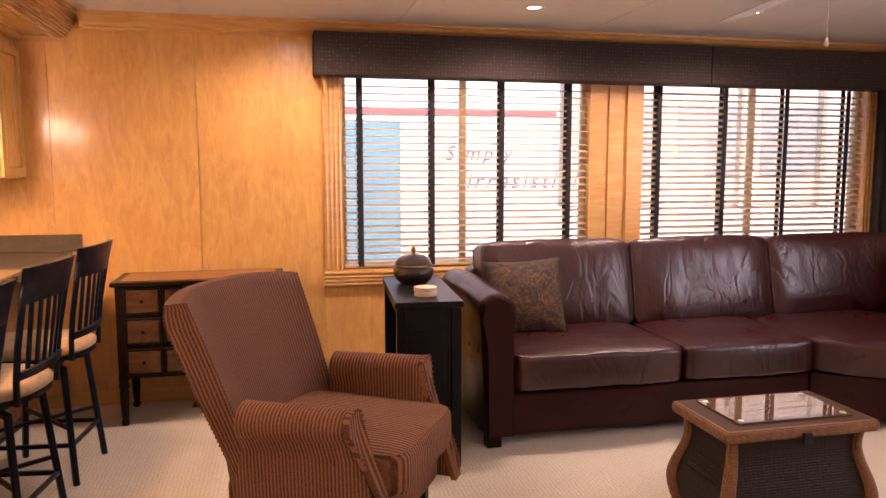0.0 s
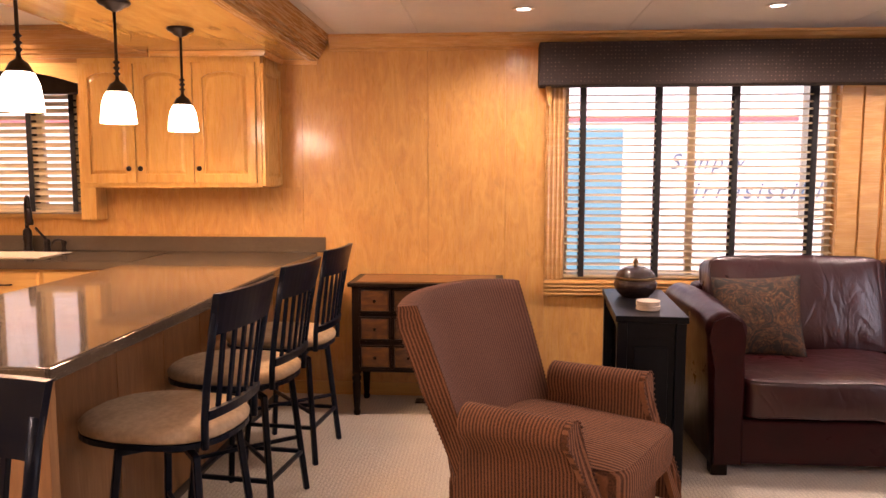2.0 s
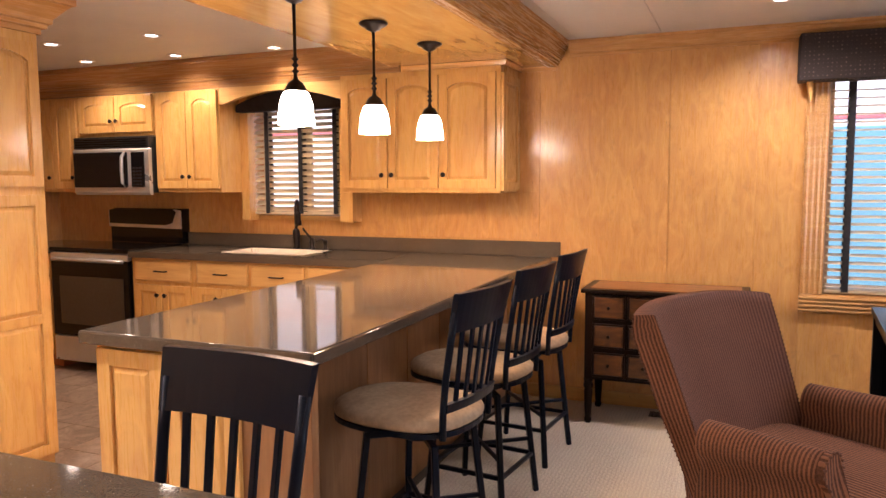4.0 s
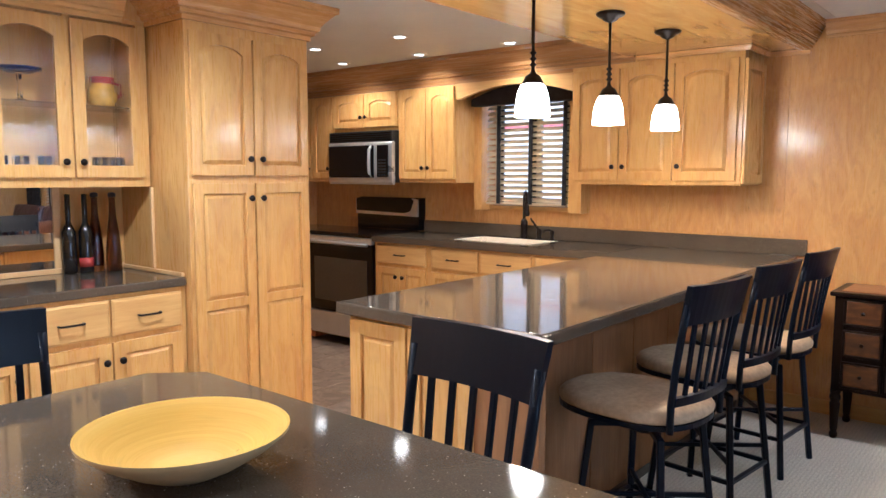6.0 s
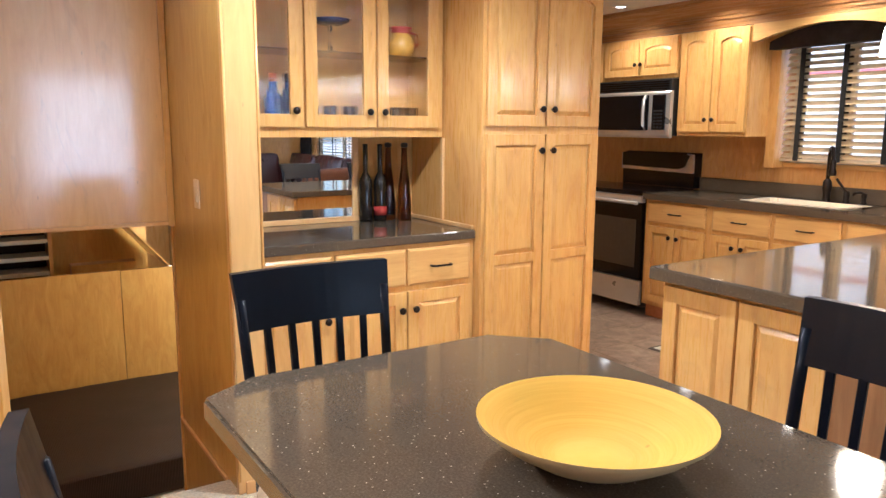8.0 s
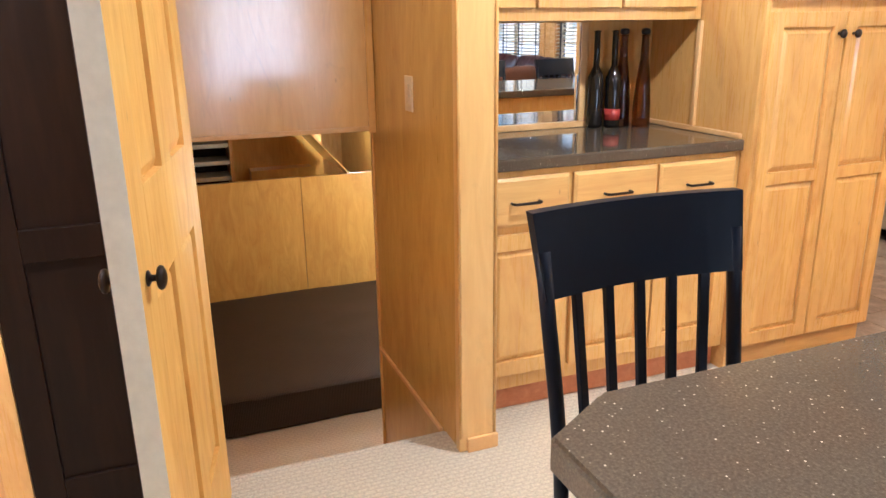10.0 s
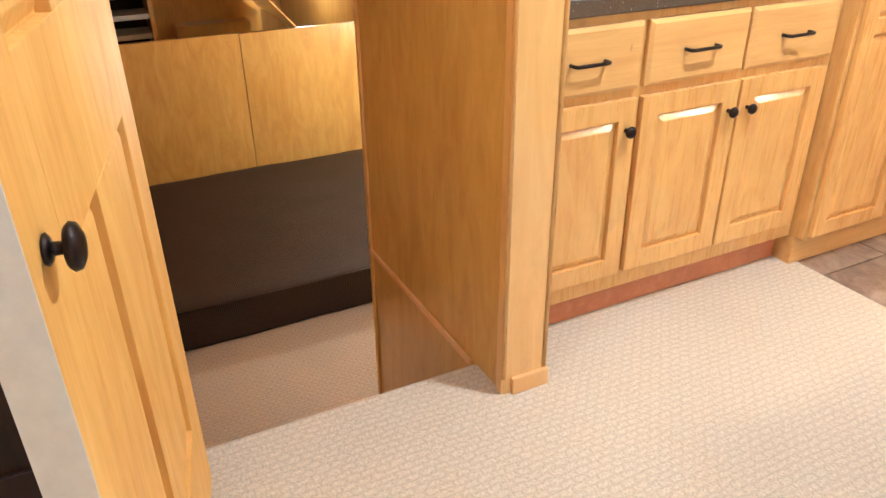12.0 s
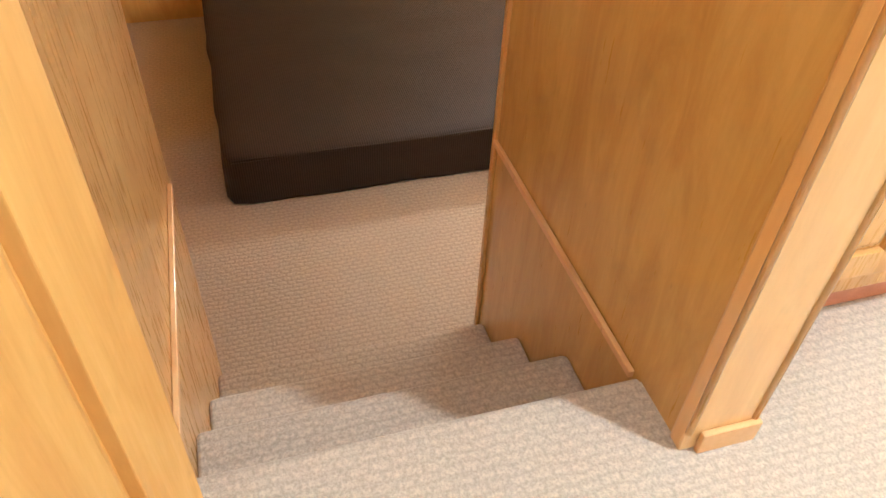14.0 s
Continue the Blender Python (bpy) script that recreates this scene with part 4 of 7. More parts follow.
for x, y in PENDANTS:
    lamp = new("pendant_bulb", bpy.data.lights.new("pendant_bulb", "POINT"))
    lamp.data.energy, lamp.data.color, lamp.data.shadow_soft_size = PENDANT_WATTS, PENDANT_COLOUR, 0.03
    lamp.matrix_world = pose(x, y, SOFFIT - 0.465)


def ceiling_fan(x, y):
    t = thing("ceiling_fan", pose(x, y, CEIL), "pale ceiling fan with a pull chain above the coffee trunk", "ceiling fan")
    part("canopy", lathe([(0, 0), (0.07, 0), (0.07, -0.03), (0.03, -0.06), (0, -0.06)]), WHITE_PAINT, t, smooth=True)
    part("rod", tube([(0, 0, -0.05), (0, 0, -0.14)], 0.012), WHITE_PAINT, t)
    part("motor", lathe([(0, -0.13), (0.085, -0.135), (0.11, -0.16), (0.115, -0.20), (0.09, -0.235), (0.05, -0.25), (0, -0.255)]), WHITE_PAINT, t, smooth=True)
    for k in range(5):
        bm = prism([(0.10, -0.02), (0.20, -0.06), (0.64, -0.072), (0.695, -0.05), (0.71, 0.0), (0.695, 0.05), (0.64, 0.072), (0.20, 0.06), (0.10, 0.02)], -0.004, 0.004)
        moved(bm, pose(0, 0, -0.21, 0, 0, 82.6 + 72 * k) @ pose(0, 0, 0, 78, 0, 0))
        part("blade", bm, WHITE_PAINT, t)
    part("pull_chain", tube([(0.02, 0, -0.25), (0.02, 0, -0.415)], 0.0016, 6), WHITE_PLASTIC, t)
    part("chain_knob", moved(lathe([(0, 0.02), (0.004, 0.018), (0.009, 0), (0.007, -0.010), (0, -0.014)], 12), pose(0.02, 0, -0.425)), WHITE_PLASTIC, t, smooth=True)


ceiling_fan(2.0, 2.26)


# ---------------------------------------------------------------- cabinet work
def knob(parent, x, z, y=0.0):
    bm = lathe([(0, 0), (0.006, 0), (0.0055, 0.010), (0.010, 0.014), (0.0155, 0.019), (0.0155, 0.024), (0.010, 0.029), (0, 0.030)], 16)
    moved(bm, pose(x, y, z, 90, 0, 0))
    return part("knob", bm, BRONZE, parent, "dark bronze knob", smooth=True)


def pull(parent, x, z, y=0.0, w=0.10):
    h = w / 2
    pts = [(x - h, y, z), (x - h, y - 0.017, z), (x - h + 0.003, y - 0.023, z), (x - h + 0.010, y - 0.026, z), (x + h - 0.010, y - 0.026, z), (x + h - 0.003, y - 0.023, z), (x + h, y - 0.017, z), (x + h, y, z)]
    return part("handle", tube(pts, 0.0048, 8), BRONZE, parent, "dark bronze bar handle", smooth=True)


def panel_loop(x0, x1, z0, z1, rise, inset=0.0):
    """The outline of a panel, with an arched head where rise is set."""
    a, b, c, d = x0 + inset, x1 - inset, z0 + inset, z1 - inset
    if not rise:
        return [(a, c), (b, c), (b, d), (a, d)]
    n = 12
    head = []
    for k in range(n + 1):
        u = k / n
        head.append((b + (a - b) * u, d - rise + rise * (4 * u * (1 - u)) ** 0.8))
    return [(a, c), (b, c)] + head


def leaf(parent, name, x0, x1, z0, z1, rise=0.0, y=0.0, rail=0.052, panes=((0.0, 1.0),), glass=None, label=""):
    """A framed cabinet door whose face is towards -y; panes are the stretches of its height that hold a raised panel."""
    bm = bmesh.new()
    t = 0.019
    yf = y - t
    box(x0, x0 + rail, yf, y, z0, z1, 0.003, bm)
    box(x1 - rail, x1, yf, y, z0, z1, 0.003, bm)
    h = z1 - z0
    cuts = [z0 + rail] + [z0 + h * p[1] for p in panes[:-1]] + [z1 - rail]
    box(x0 + rail - 0.004, x1 - rail + 0.004, yf + 0.0006, y, z0, z0 + rail, 0.002, bm)
    for p in panes[:-1]:
        q = z0 + h * p[1]
        box(x0 + rail - 0.004, x1 - rail + 0.004, yf + 0.0006, y, q - rail * 0.45, q + rail * 0.45, 0.002, bm)
    if rise:
        loop = panel_loop(x0 + rail, x1 - rail, z0 + rail, z1 - rail, rise)[2:]
        prism([(x1 - rail, z1), *loop, (x0 + rail, z1)], yf + 0.0006, y, bm)
    else:
        box(x0 + rail - 0.004, x1 - rail + 0.004, yf + 0.0006, y, z1 - rail, z1, 0.002, bm)
    door = part(name, bm, MAPLE, parent, label)
    for i, p in enumerate(panes):
        lo = z0 + rail if i == 0 else z0 + h * panes[i - 1][1] + rail * 0.45
        hi = z1 - rail if i == len(panes) - 1 else z0 + h * p[1] - rail * 0.45
        rr = rise if i == len(panes) - 1 else 0.0
        if glass:
            one = prism(panel_loop(x0 + rail, x1 - rail, lo, hi, rr, -0.004), y - 0.008, y - 0.005)
            pane = part("pane", one, glass, door, "reeded glass pane")
            pane.visible_shadow = False
            continue
        one = bmesh.new()
        loops = []
        for inset, yy in ((-0.003, y - 0.005), (0.003, y - 0.005), (0.021, y - 0.0150), (0.024, y - 0.0158)):
            loops.append([one.verts.new((px, yy, pz)) for px, pz in panel_loop(x0 + rail, x1 - rail, lo, hi, rr, inset)])
        for la, lb in zip(loops, loops[1:]):
            for k in range(len(la)):
                j = (k + 1) % len(la)
                one.faces.new((la[k], la[j], lb[j], lb[k]))
        one.faces.new(loops[-1])
        back = [one.verts.new((v.co.x, y, v.co.z)) for v in loops[0]]
        for k in range(len(back)):
            j = (k + 1) % len(back)
            one.faces.new((back[k], back[j], loops[0][j], loops[0][k]))
        one.faces.new(back[::-1])
        part("raised_panel", one, MAPLE, door)
    return door


def drawer_front(parent, x0, x1, z0, z1, y=0.0, w=0.10):
    one = bmesh.new()
    loops = []
    for inset, yy in ((0, y), (0, y - 0.012), (0.010, y - 0.019)):
        loops.append([one.verts.new(q) for q in ((x0 + inset, yy, z0 + inset), (x1 - inset, yy, z0 + inset), (x1 - inset, yy, z1 - inset), (x0 + inset, yy, z1 - inset))])
    for la, lb in zip(loops, loops[1:]):
        for k in range(4):
            one.faces.new((la[k], la[(k + 1) % 4], lb[(k + 1) % 4], lb[k]))
    one.faces.new(loops[-1])
    one.faces.new(loops[0][::-1])
    d = part("drawer", one, MAPLE_FLAT, parent)
    pull(d, (x0 + x1) / 2, (z0 + z1) / 2, y - 0.018, w)
    return d


def wall_unit(x0, x1, z0, z1, doors, label, depth=0.35, rise=0.034, knobs=(), front=4.149, head=0.012):
    """An upper cabinet on the north wall; doors are (x0, x1) spans, knobs (x, z)."""
    t = thing("wall_cabinet", pose(0, front, 0), label, "cabinet", "kitchen wall cabinets")
    part("body", box(x0, x1, 0.0, depth, z0, z1, 0.002), MAPLE, t)
    for (a, b), k in zip(doors, knobs):
        d = leaf(t, "door", a, b, z0 + 0.028, z1 - head, rise, -0.001)
        knob(d, k, z0 + 0.112, -0.019)
    return t


def kitchen():
    wall_unit(-2.385, -1.29, 1.334, SOFFIT - 0.002, [(-2.372, -2.045), (-2.035, -1.692), (-1.682, -1.318)], "maple wall cabinet with three arched doors beside the window", knobs=(-2.075, -2.005, -1.652), head=0.062)
    # panelled end of that unit
    end = thing("cabinet_end_panel", pose(-1.289, 4.149, 0, 0, 0, 90), "framed maple end panel on the wall cabinet", "panel")
    leaf(end, "panel_face", 0.0, 0.34, 1.345, 2.05, 0.0, 0.0)
    wall_unit(-3.935, -3.362, 1.334, 2.06, [(-3.925, -3.652), (-3.642, -3.372)], "maple wall cabinet with two arched doors by the microwave", knobs=(-3.675, -3.615))
    wall_unit(-4.695, -3.945, 1.752, 2.06, [(-4.68, -4.325), (-4.315, -3.96)], "low maple wall cabinet above the microwave", rise=0.028, knobs=(-4.345, -4.29))
    wall_unit(-5.25, -4.705, 1.334, 2.06, [(-5.24, -4.98), (-4.97, -4.715)], "maple wall cabinet at the end of the kitchen", knobs=(-5.0, -4.75))
    # base units along the north wall
    t = thing("base_cabinet", pose(0, 3.89, 0), "maple base cabinet with drawers under the sink", "cabinet", "kitchen base cabinets")
    part("body", box(-3.958, -1.93, 0.0, 0.60, 0.10, 0.875, 0.002), MAPLE, t)
    part("plinth", box(-3.958, -1.93, 0.05, 0.60, 0, 0.10), REDWOOD, t, "reddish recessed plinth")
    for a, b in ((-3.925, -3.43), (-3.375, -2.955), (-2.925, -2.515), (-2.485, -2.10)):
        drawer_front(t, a, b, 0.715, 0.862, -0.001)
        m = (a + b) / 2
        for c, d, k in ((a, m - 0.004, m - 0.035), (m + 0.004, b, m + 0.035)):
            knob(leaf(t, "door", c, d, 0.135, 0.690, 0.0, -0.001, 0.046), k, 0.62, -0.02)
    t = thing("base_cabinet", pose(0, 3.89, 0), "maple base cabinet beyond the cooker", "cabinet", "kitchen base cabinets")
    part("body", box(WEST, -4.74, 0.0, 0.60, 0.10, 0.875, 0.002), MAPLE, t)
    part("plinth", box(WEST, -4.74, 0.05, 0.60, 0, 0.10), REDWOOD, t)
    drawer_front(t, -5.2, -4.77, 0.715, 0.862, -0.001)
    leaf(t, "door", -5.2, -4.77, 0.135, 0.69, 0.0, -0.001)
    # worktops
    bm = bmesh.new()
    sx0, sx1, sy0, sy1 = -3.27, -2.56, 3.99, 4.36
    for a, b, c, d in [(-3.962, sx0, 3.855, NORTH - 0.001), (sx1, -1.961, 3.855, NORTH - 0.001), (sx0, sx1, 3.855, sy0), (sx0, sx1, sy1, NORTH - 0.001)]:
        box(a, b, c, d, COUNTER - 0.042, COUNTER, bm=bm)
    top = solo("kitchen_worktop", bm, GRANITE, "dark speckled solid-surface worktop with an upstand", "worktop")
    part("upstand", box(-3.962, -1.0, NORTH - 0.026, NORTH - 0.0065, COUNTER + 0.0005, COUNTER + 0.098, 0.004), GRANITE, top)
    solo("kitchen_worktop", box(WEST, -4.738, 3.855, NORTH - 0.001, COUNTER - 0.042, COUNTER, 0.004), GRANITE, "dark speckled worktop beyond the cooker", "worktop")
    # slim drain boards in the counter
    for a, b in ((-3.90, -3.33), (-2.50, -1.99)):
        solo("drain_board", box(a, b, 3.93, 4.40, COUNTER + 0.0005, COUNTER + 0.004, 0.0015), GRANITE, "thin glass-edged board on the dark worktop", "board")
    # sink
    t = thing("sink", pose(-2.945, 4.20, COUNTER), "white drop-in sink under the kitchen window", "sink")
    bm = bmesh.new()
    w, d = 0.325, 0.165
    loops = []
    for k, (ins, z) in enumerate(((-0.012, 0.001), (-0.012, 0.004), (0.012, 0.005), (0.02, 0.0), (0.03, -0.15), (0.06, -0.17))):
        loops.append([bm.verts.new((sx * (w - ins), sy * (d - ins), z)) for sx, sy in ((-1, -1), (1, -1), (1, 1), (-1, 1))])
    for la, lb in zip(loops, loops[1:]):
        for k in range(4):
            bm.faces.new((la[k], la[(k + 1) % 4], lb[(k + 1) % 4], lb[k]))
    bm.faces.new(loops[-1])
    bmesh.ops.bevel(bm, geom=[e for e in bm.edges if abs(e.verts[0].co.z - e.verts[1].co.z) > 0.004], offset=0.03, segments=3, affect="EDGES")
    part("basin", bm, SINK, t, smooth=False)
    part("strainer", moved(lathe([(0, 0.004), (0.03, 0.004), (0.038, 0.0)]), pose(0, 0, -0.169)), STEEL, t)
    # tap
    t = thing("kitchen_tap", pose(-2.93, 4.425, COUNTER, 0, 0, 42), "oil-rubbed bronze pull-down kitchen tap", "tap")
    part("base", lathe([(0, 0), (0.030, 0), (0.030, 0.012), (0.022, 0.020), (0.024, 0.06), (0.029, 0.09), (0.026, 0.13), (0.018, 0.145), (0.014, 0.15), (0, 0.15)], 20), BRONZE, t, smooth=True)
    pts = [(0, 0, 0.145)] + [(0, -0.05 + 0.05 * math.cos(a), 0.30 + 0.05 * math.sin(a)) for a in [math.pi * k / 10 for k in range(11)]] + [(0, -0.10, 0.27)]
    part("neck", tube(pts, 0.012, 12), BRONZE, t, smooth=True)
    part("spray_head", moved(lathe([(0, 0.02), (0.014, 0.02), (0.018, 0.0), (0.019, -0.04), (0.025, -0.06), (0.023, -0.085), (0, -0.087)], 16), pose(0, -0.10, 0.26)), BRONZE, t, smooth=True)
    t = thing("tap_lever", pose(-2.80, 4.425, COUNTER), "bronze tap lever on its own base", "tap")
    part("base", lathe([(0, 0), (0.024, 0), (0.024, 0.01), (0.016, 0.018), (0.020, 0.05), (0.018, 0.075), (0, 0.085)], 16), BRONZE, t, smooth=True)
    part("lever", tube([(0, 0, 0.07), (-0.02, -0.01, 0.10), (-0.05, -0.02, 0.14), (-0.06, -0.02, 0.155)], 0.008, 8), BRONZE, t, smooth=True)
    t = thing("soap_pump", pose(-2.69, 4.425, COUNTER), "short bronze soap pump", "soap dispenser")
    part("base", lathe([(0, 0), (0.022, 0), (0.022, 0.008), (0.012, 0.015), (0.013, 0.045), (0.018, 0.055), (0.015, 0.07), (0, 0.072)], 16), BRONZE, t, smooth=True)
    part("spout", tube([(0, 0, 0.066), (-0.02, -0.012, 0.078), (-0.045, -0.028, 0.074), (-0.052, -0.034, 0.055)], 0.008, 8), BRONZE, t, smooth=True)


def cooker():
    t = thing("cooker", pose(0, 0, 0), "stainless and black electric cooker between base cabinets", "cooker")
    x0, x1 = -4.735, -3.968
    part("body", box(x0, x1, 3.90, NORTH - 0.01, 0.06, 0.905, 0.003), BLACK_PLASTIC, t)
    part("hob", box(x0 - 0.002, x1 + 0.002, 3.86, 4.414, 0.906, 0.93, 0.006), BLACK_GLOSS, t, "black glass hob")
    door = part("oven_door", box(x0 + 0.005, x1 - 0.005, 3.862, 3.899, 0.27, 0.845, 0.006), BLACK_GLOSS, t, "black glass oven door")
    part("top_band", box(x0 + 0.005, x1 - 0.005, 3.860, 3.899, 0.8455, 0.895, 0.006), STEEL, door, "stainless band")
    part("oven_window", box(x0 + 0.09, x1 - 0.05, 3.857, 3.8615, 0.36, 0.72, 0.002), SMOKED, door, "smoked oven window")
    part("handle", tube([(x0 + 0.05, 3.86, 0.84), (x0 + 0.06, 3.825, 0.845), (x1 - 0.06, 3.825, 0.845), (x1 - 0.05, 3.86, 0.84)], 0.013, 10), STEEL, door, smooth=True)
    part("warming_drawer", box(x0 + 0.005, x1 - 0.005, 3.864, 3.899, 0.075, 0.262, 0.006), STEEL, t, "stainless lower drawer")
    back = prism([(0, 0.93), (0.085, 0.93), (0.085, 1.20), (0.045, 1.20), (0.0, 1.17)], -x1, -x0 - 0.04)
    moved(back, Matrix(((0, -1, 0, 0), (1, 0, 0, 4.414), (0, 0, 1, 0), (0, 0, 0, 1))))
    guard = part("backguard", back, BLACK_GLOSS, t, "black control panel upright")
    g0 = x0 + 0.04
    pts = [(g0, 1.055), (x1, 1.045), (x1, 1.185), (x1 - 0.06, 1.195), (g0 + 0.06, 1.195), (g0, 1.185)]
    part("steel_surround", prism(pts, 4.394, 4.413), STEEL, guard)
    part("display", prism([(g0 + 0.012, 1.082), (x1 - 0.14, 1.072), (x1 - 0.075, 1.09), (x1 - 0.035, 1.178), (x1 - 0.07, 1.196), (g0 + 0.06, 1.197), (g0 + 0.012, 1.187)], 4.388, 4.3935), BLACK_GLOSS, guard)


def microwave():
    t = thing("microwave", pose(0, 0.022, 0), "stainless over-range microwave under a low cabinet", "microwave")
    x0, x1, z0, z1 = -4.69, -3.95, 1.315, 1.745
    part("body", box(x0, x1, 4.09, NORTH - 0.029, z0 + 0.015, z1, 0.004), BLACK_PLASTIC, t)
    grille = part("grille", box(x0, x1, 4.06, 4.089, z1 - 0.085, z1, 0.006), BLACK_PLASTIC, t, "black vent grille")
    for k in range(4):
        part("louvre", box(x0 + 0.02, x1 - 0.02, 4.054, 4.0595, z1 - 0.074 + k * 0.017, z1 - 0.066 + k * 0.017, 0.002), BLACK_GLOSS, grille)
    n = 10
    pts = [(x0 + (x1 - x0) * k / n, 4.055 - 0.022 * math.sin(math.pi * k / n)) for k in range(n + 1)]
    bm = bmesh.new()
    zs = [(z0, 0.012), (z0 + 0.02, 0.0), (z1 - 0.10, 0.0), (z1 - 0.088, 0.008)]
    rows = [[bm.verts.new((x, y + o, z)) for x, y in pts] for z, o in zs]
    for a, b in zip(rows, rows[1:]):
        for k in range(n):
            bm.faces.new((a[k], a[k + 1], b[k + 1], b[k]))
    back = [[bm.verts.new((x, 4.089, z)) for x in (x0, x1)] for z in (z0, z1 - 0.088)]
    bm.faces.new([*rows[0], back[0][1], back[0][0]])
    bm.faces.new([*rows[-1][::-1], back[1][0], back[1][1]])
    bm.faces.new([rows[0][0], rows[1][0], rows[2][0], rows[3][0], back[1][0], back[0][0]])
    bm.faces.new([rows[3][n], rows[2][n], rows[1][n], rows[0][n], back[0][1], back[1][1]])
    front = part("front", bm, STEEL, t, "curved stainless front")
    part("window", box(x0 + 0.03, x0 + 0.555, 4.024, 4.040, z0 + 0.055, z1 - 0.115, 0.006), BLACK_GLOSS, front)
    part("keypad", box(x1 - 0.150, x1 - 0.032, 4.034, 4.047, z0 + 0.06, z1 - 0.115, 0.004), BLACK_GLOSS, front)
    for r in range(6):
        for c in range(3):
            part("key", box(x1 - 0.135 + c * 0.032, x1 - 0.112 + c * 0.032, 4.032, 4.0335, z0 + 0.07 + r * 0.024, z0 + 0.084 + r * 0.024), BLACK_PLASTIC, front)
    part("handle", tube([(x0 + 0.535, 4.03, z1 - 0.12), (x0 + 0.535, 4.003, z1 - 0.15), (x0 + 0.535, 3.998, (z0 + z1) / 2 - 0.03), (x0 + 0.535, 4.003, z0 + 0.09), (x0 + 0.535, 4.03, z0 + 0.06)], 0.012, 10), STEEL, front, "stainless bow handle", smooth=True)


def peninsula():
    t = thing("peninsula_cabinet", pose(0, 0, 0), "maple breakfast-bar cabinet with a panelled end", "cabinet")
    part("body", box(-1.93, -1.36, 1.735, NORTH - 0.01, 0.08, 0.877, 0.002), MAPLE, t)
    part("plinth", box(-1.90, -1.37, 1.79, NORTH - 0.01, 0, 0.08), REDWOOD, t)
    # wing panel and back boards carry the overhang shade in their colour
    part("wing_panel", box(-1.36, -1.095, 1.716, 1.755, 0, 0.877, 0.003), SHADED_BAR_PLY, t, "support panel with the overhang shade painted into its brown")
    part("end_panel", box(-1.93, -1.362, 1.716, 1.7345, 0, 0.877, 0.003), MAPLE, t)
    for a, b in ((-1.915, -1.635), (-1.625, -1.345)):
        leaf(t, "end_door", a, b, 0.03, 0.86, 0.0, 1.7155, 0.055)
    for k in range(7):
        part("back_board", box(-1.36, -1.348, 1.757 + k * 0.39, 1.757 + k * 0.39 + 0.386, 0.0, 0.877, 0.003), SHADED_BAR_PLY, t)
    bm = box(-1.96, -1.06, 1.67, NORTH - 0.007, COUNTER - 0.043, COUNTER + 0.0008, 0.006, seg=3)
    t = solo("bar_worktop", bm, GRANITE, "dark polished solid-surface bar top", "worktop")
    part("front_edge", box(-1.0598, -1.056, 1.675, NORTH - 0.008, COUNTER - 0.040, COUNTER - 0.004, 0.002), GRANITE, t)
    part("end_edge", box(-1.955, -1.065, 1.666, 1.6698, COUNTER - 0.040, COUNTER - 0.004, 0.002), GRANITE, t)


kitchen()
cooker()
microwave()
peninsula()
EASTWARD = pose(0, 0, 0, 0, 0, 90)


def facing_east(x, y):
    """A pose in which a thing built with its face to -y looks towards +x."""
    return pose(x, y, 0) @ EASTWARD


def pantry():
    t = thing("pantry_cabinet", facing_east(-2.985, 1.70), "tall maple pantry cabinet with four panelled doors", "cabinet")
    part("body", box(0.0, 0.715, 0.0, 0.63, 0.10, 2.10, 0.003), MAPLE, t)
    part("plinth", box(0.0, 0.715, 0.03, 0.63, 0, 0.10, 0.002), MAPLE_FLAT, t)
    for a, b, k in ((0.016, 0.352, 0.322), (0.362, 0.698, 0.392)):
        knob(leaf(t, "upper_door", a, b, 1.388, 2.045, 0.036, -0.001, 0.050), k, 1.468, -0.02)
        knob(leaf(t, "lower_door", a, b, 0.115, 1.352, 0.0, -0.001, 0.050, ((0, 0.53), (0.53, 1))), k, 1.277, -0.02)
    bm = moulding([(-0.002, 0.63, CEIL - 0.171), (-0.002, -0.002, CEIL - 0.171), (0.717, -0.002, CEIL - 0.171), (0.717, 0.63, CEIL - 0.171)], [(o, u) for o, u in BIG_CROWN])
    part("cornice", bm, TRIM_WOOD, t, "stepped maple cornice")
    part("frieze", box(0.0, 0.715, 0.0, 0.63, 2.101, CEIL, 0.001), MAPLE, t)


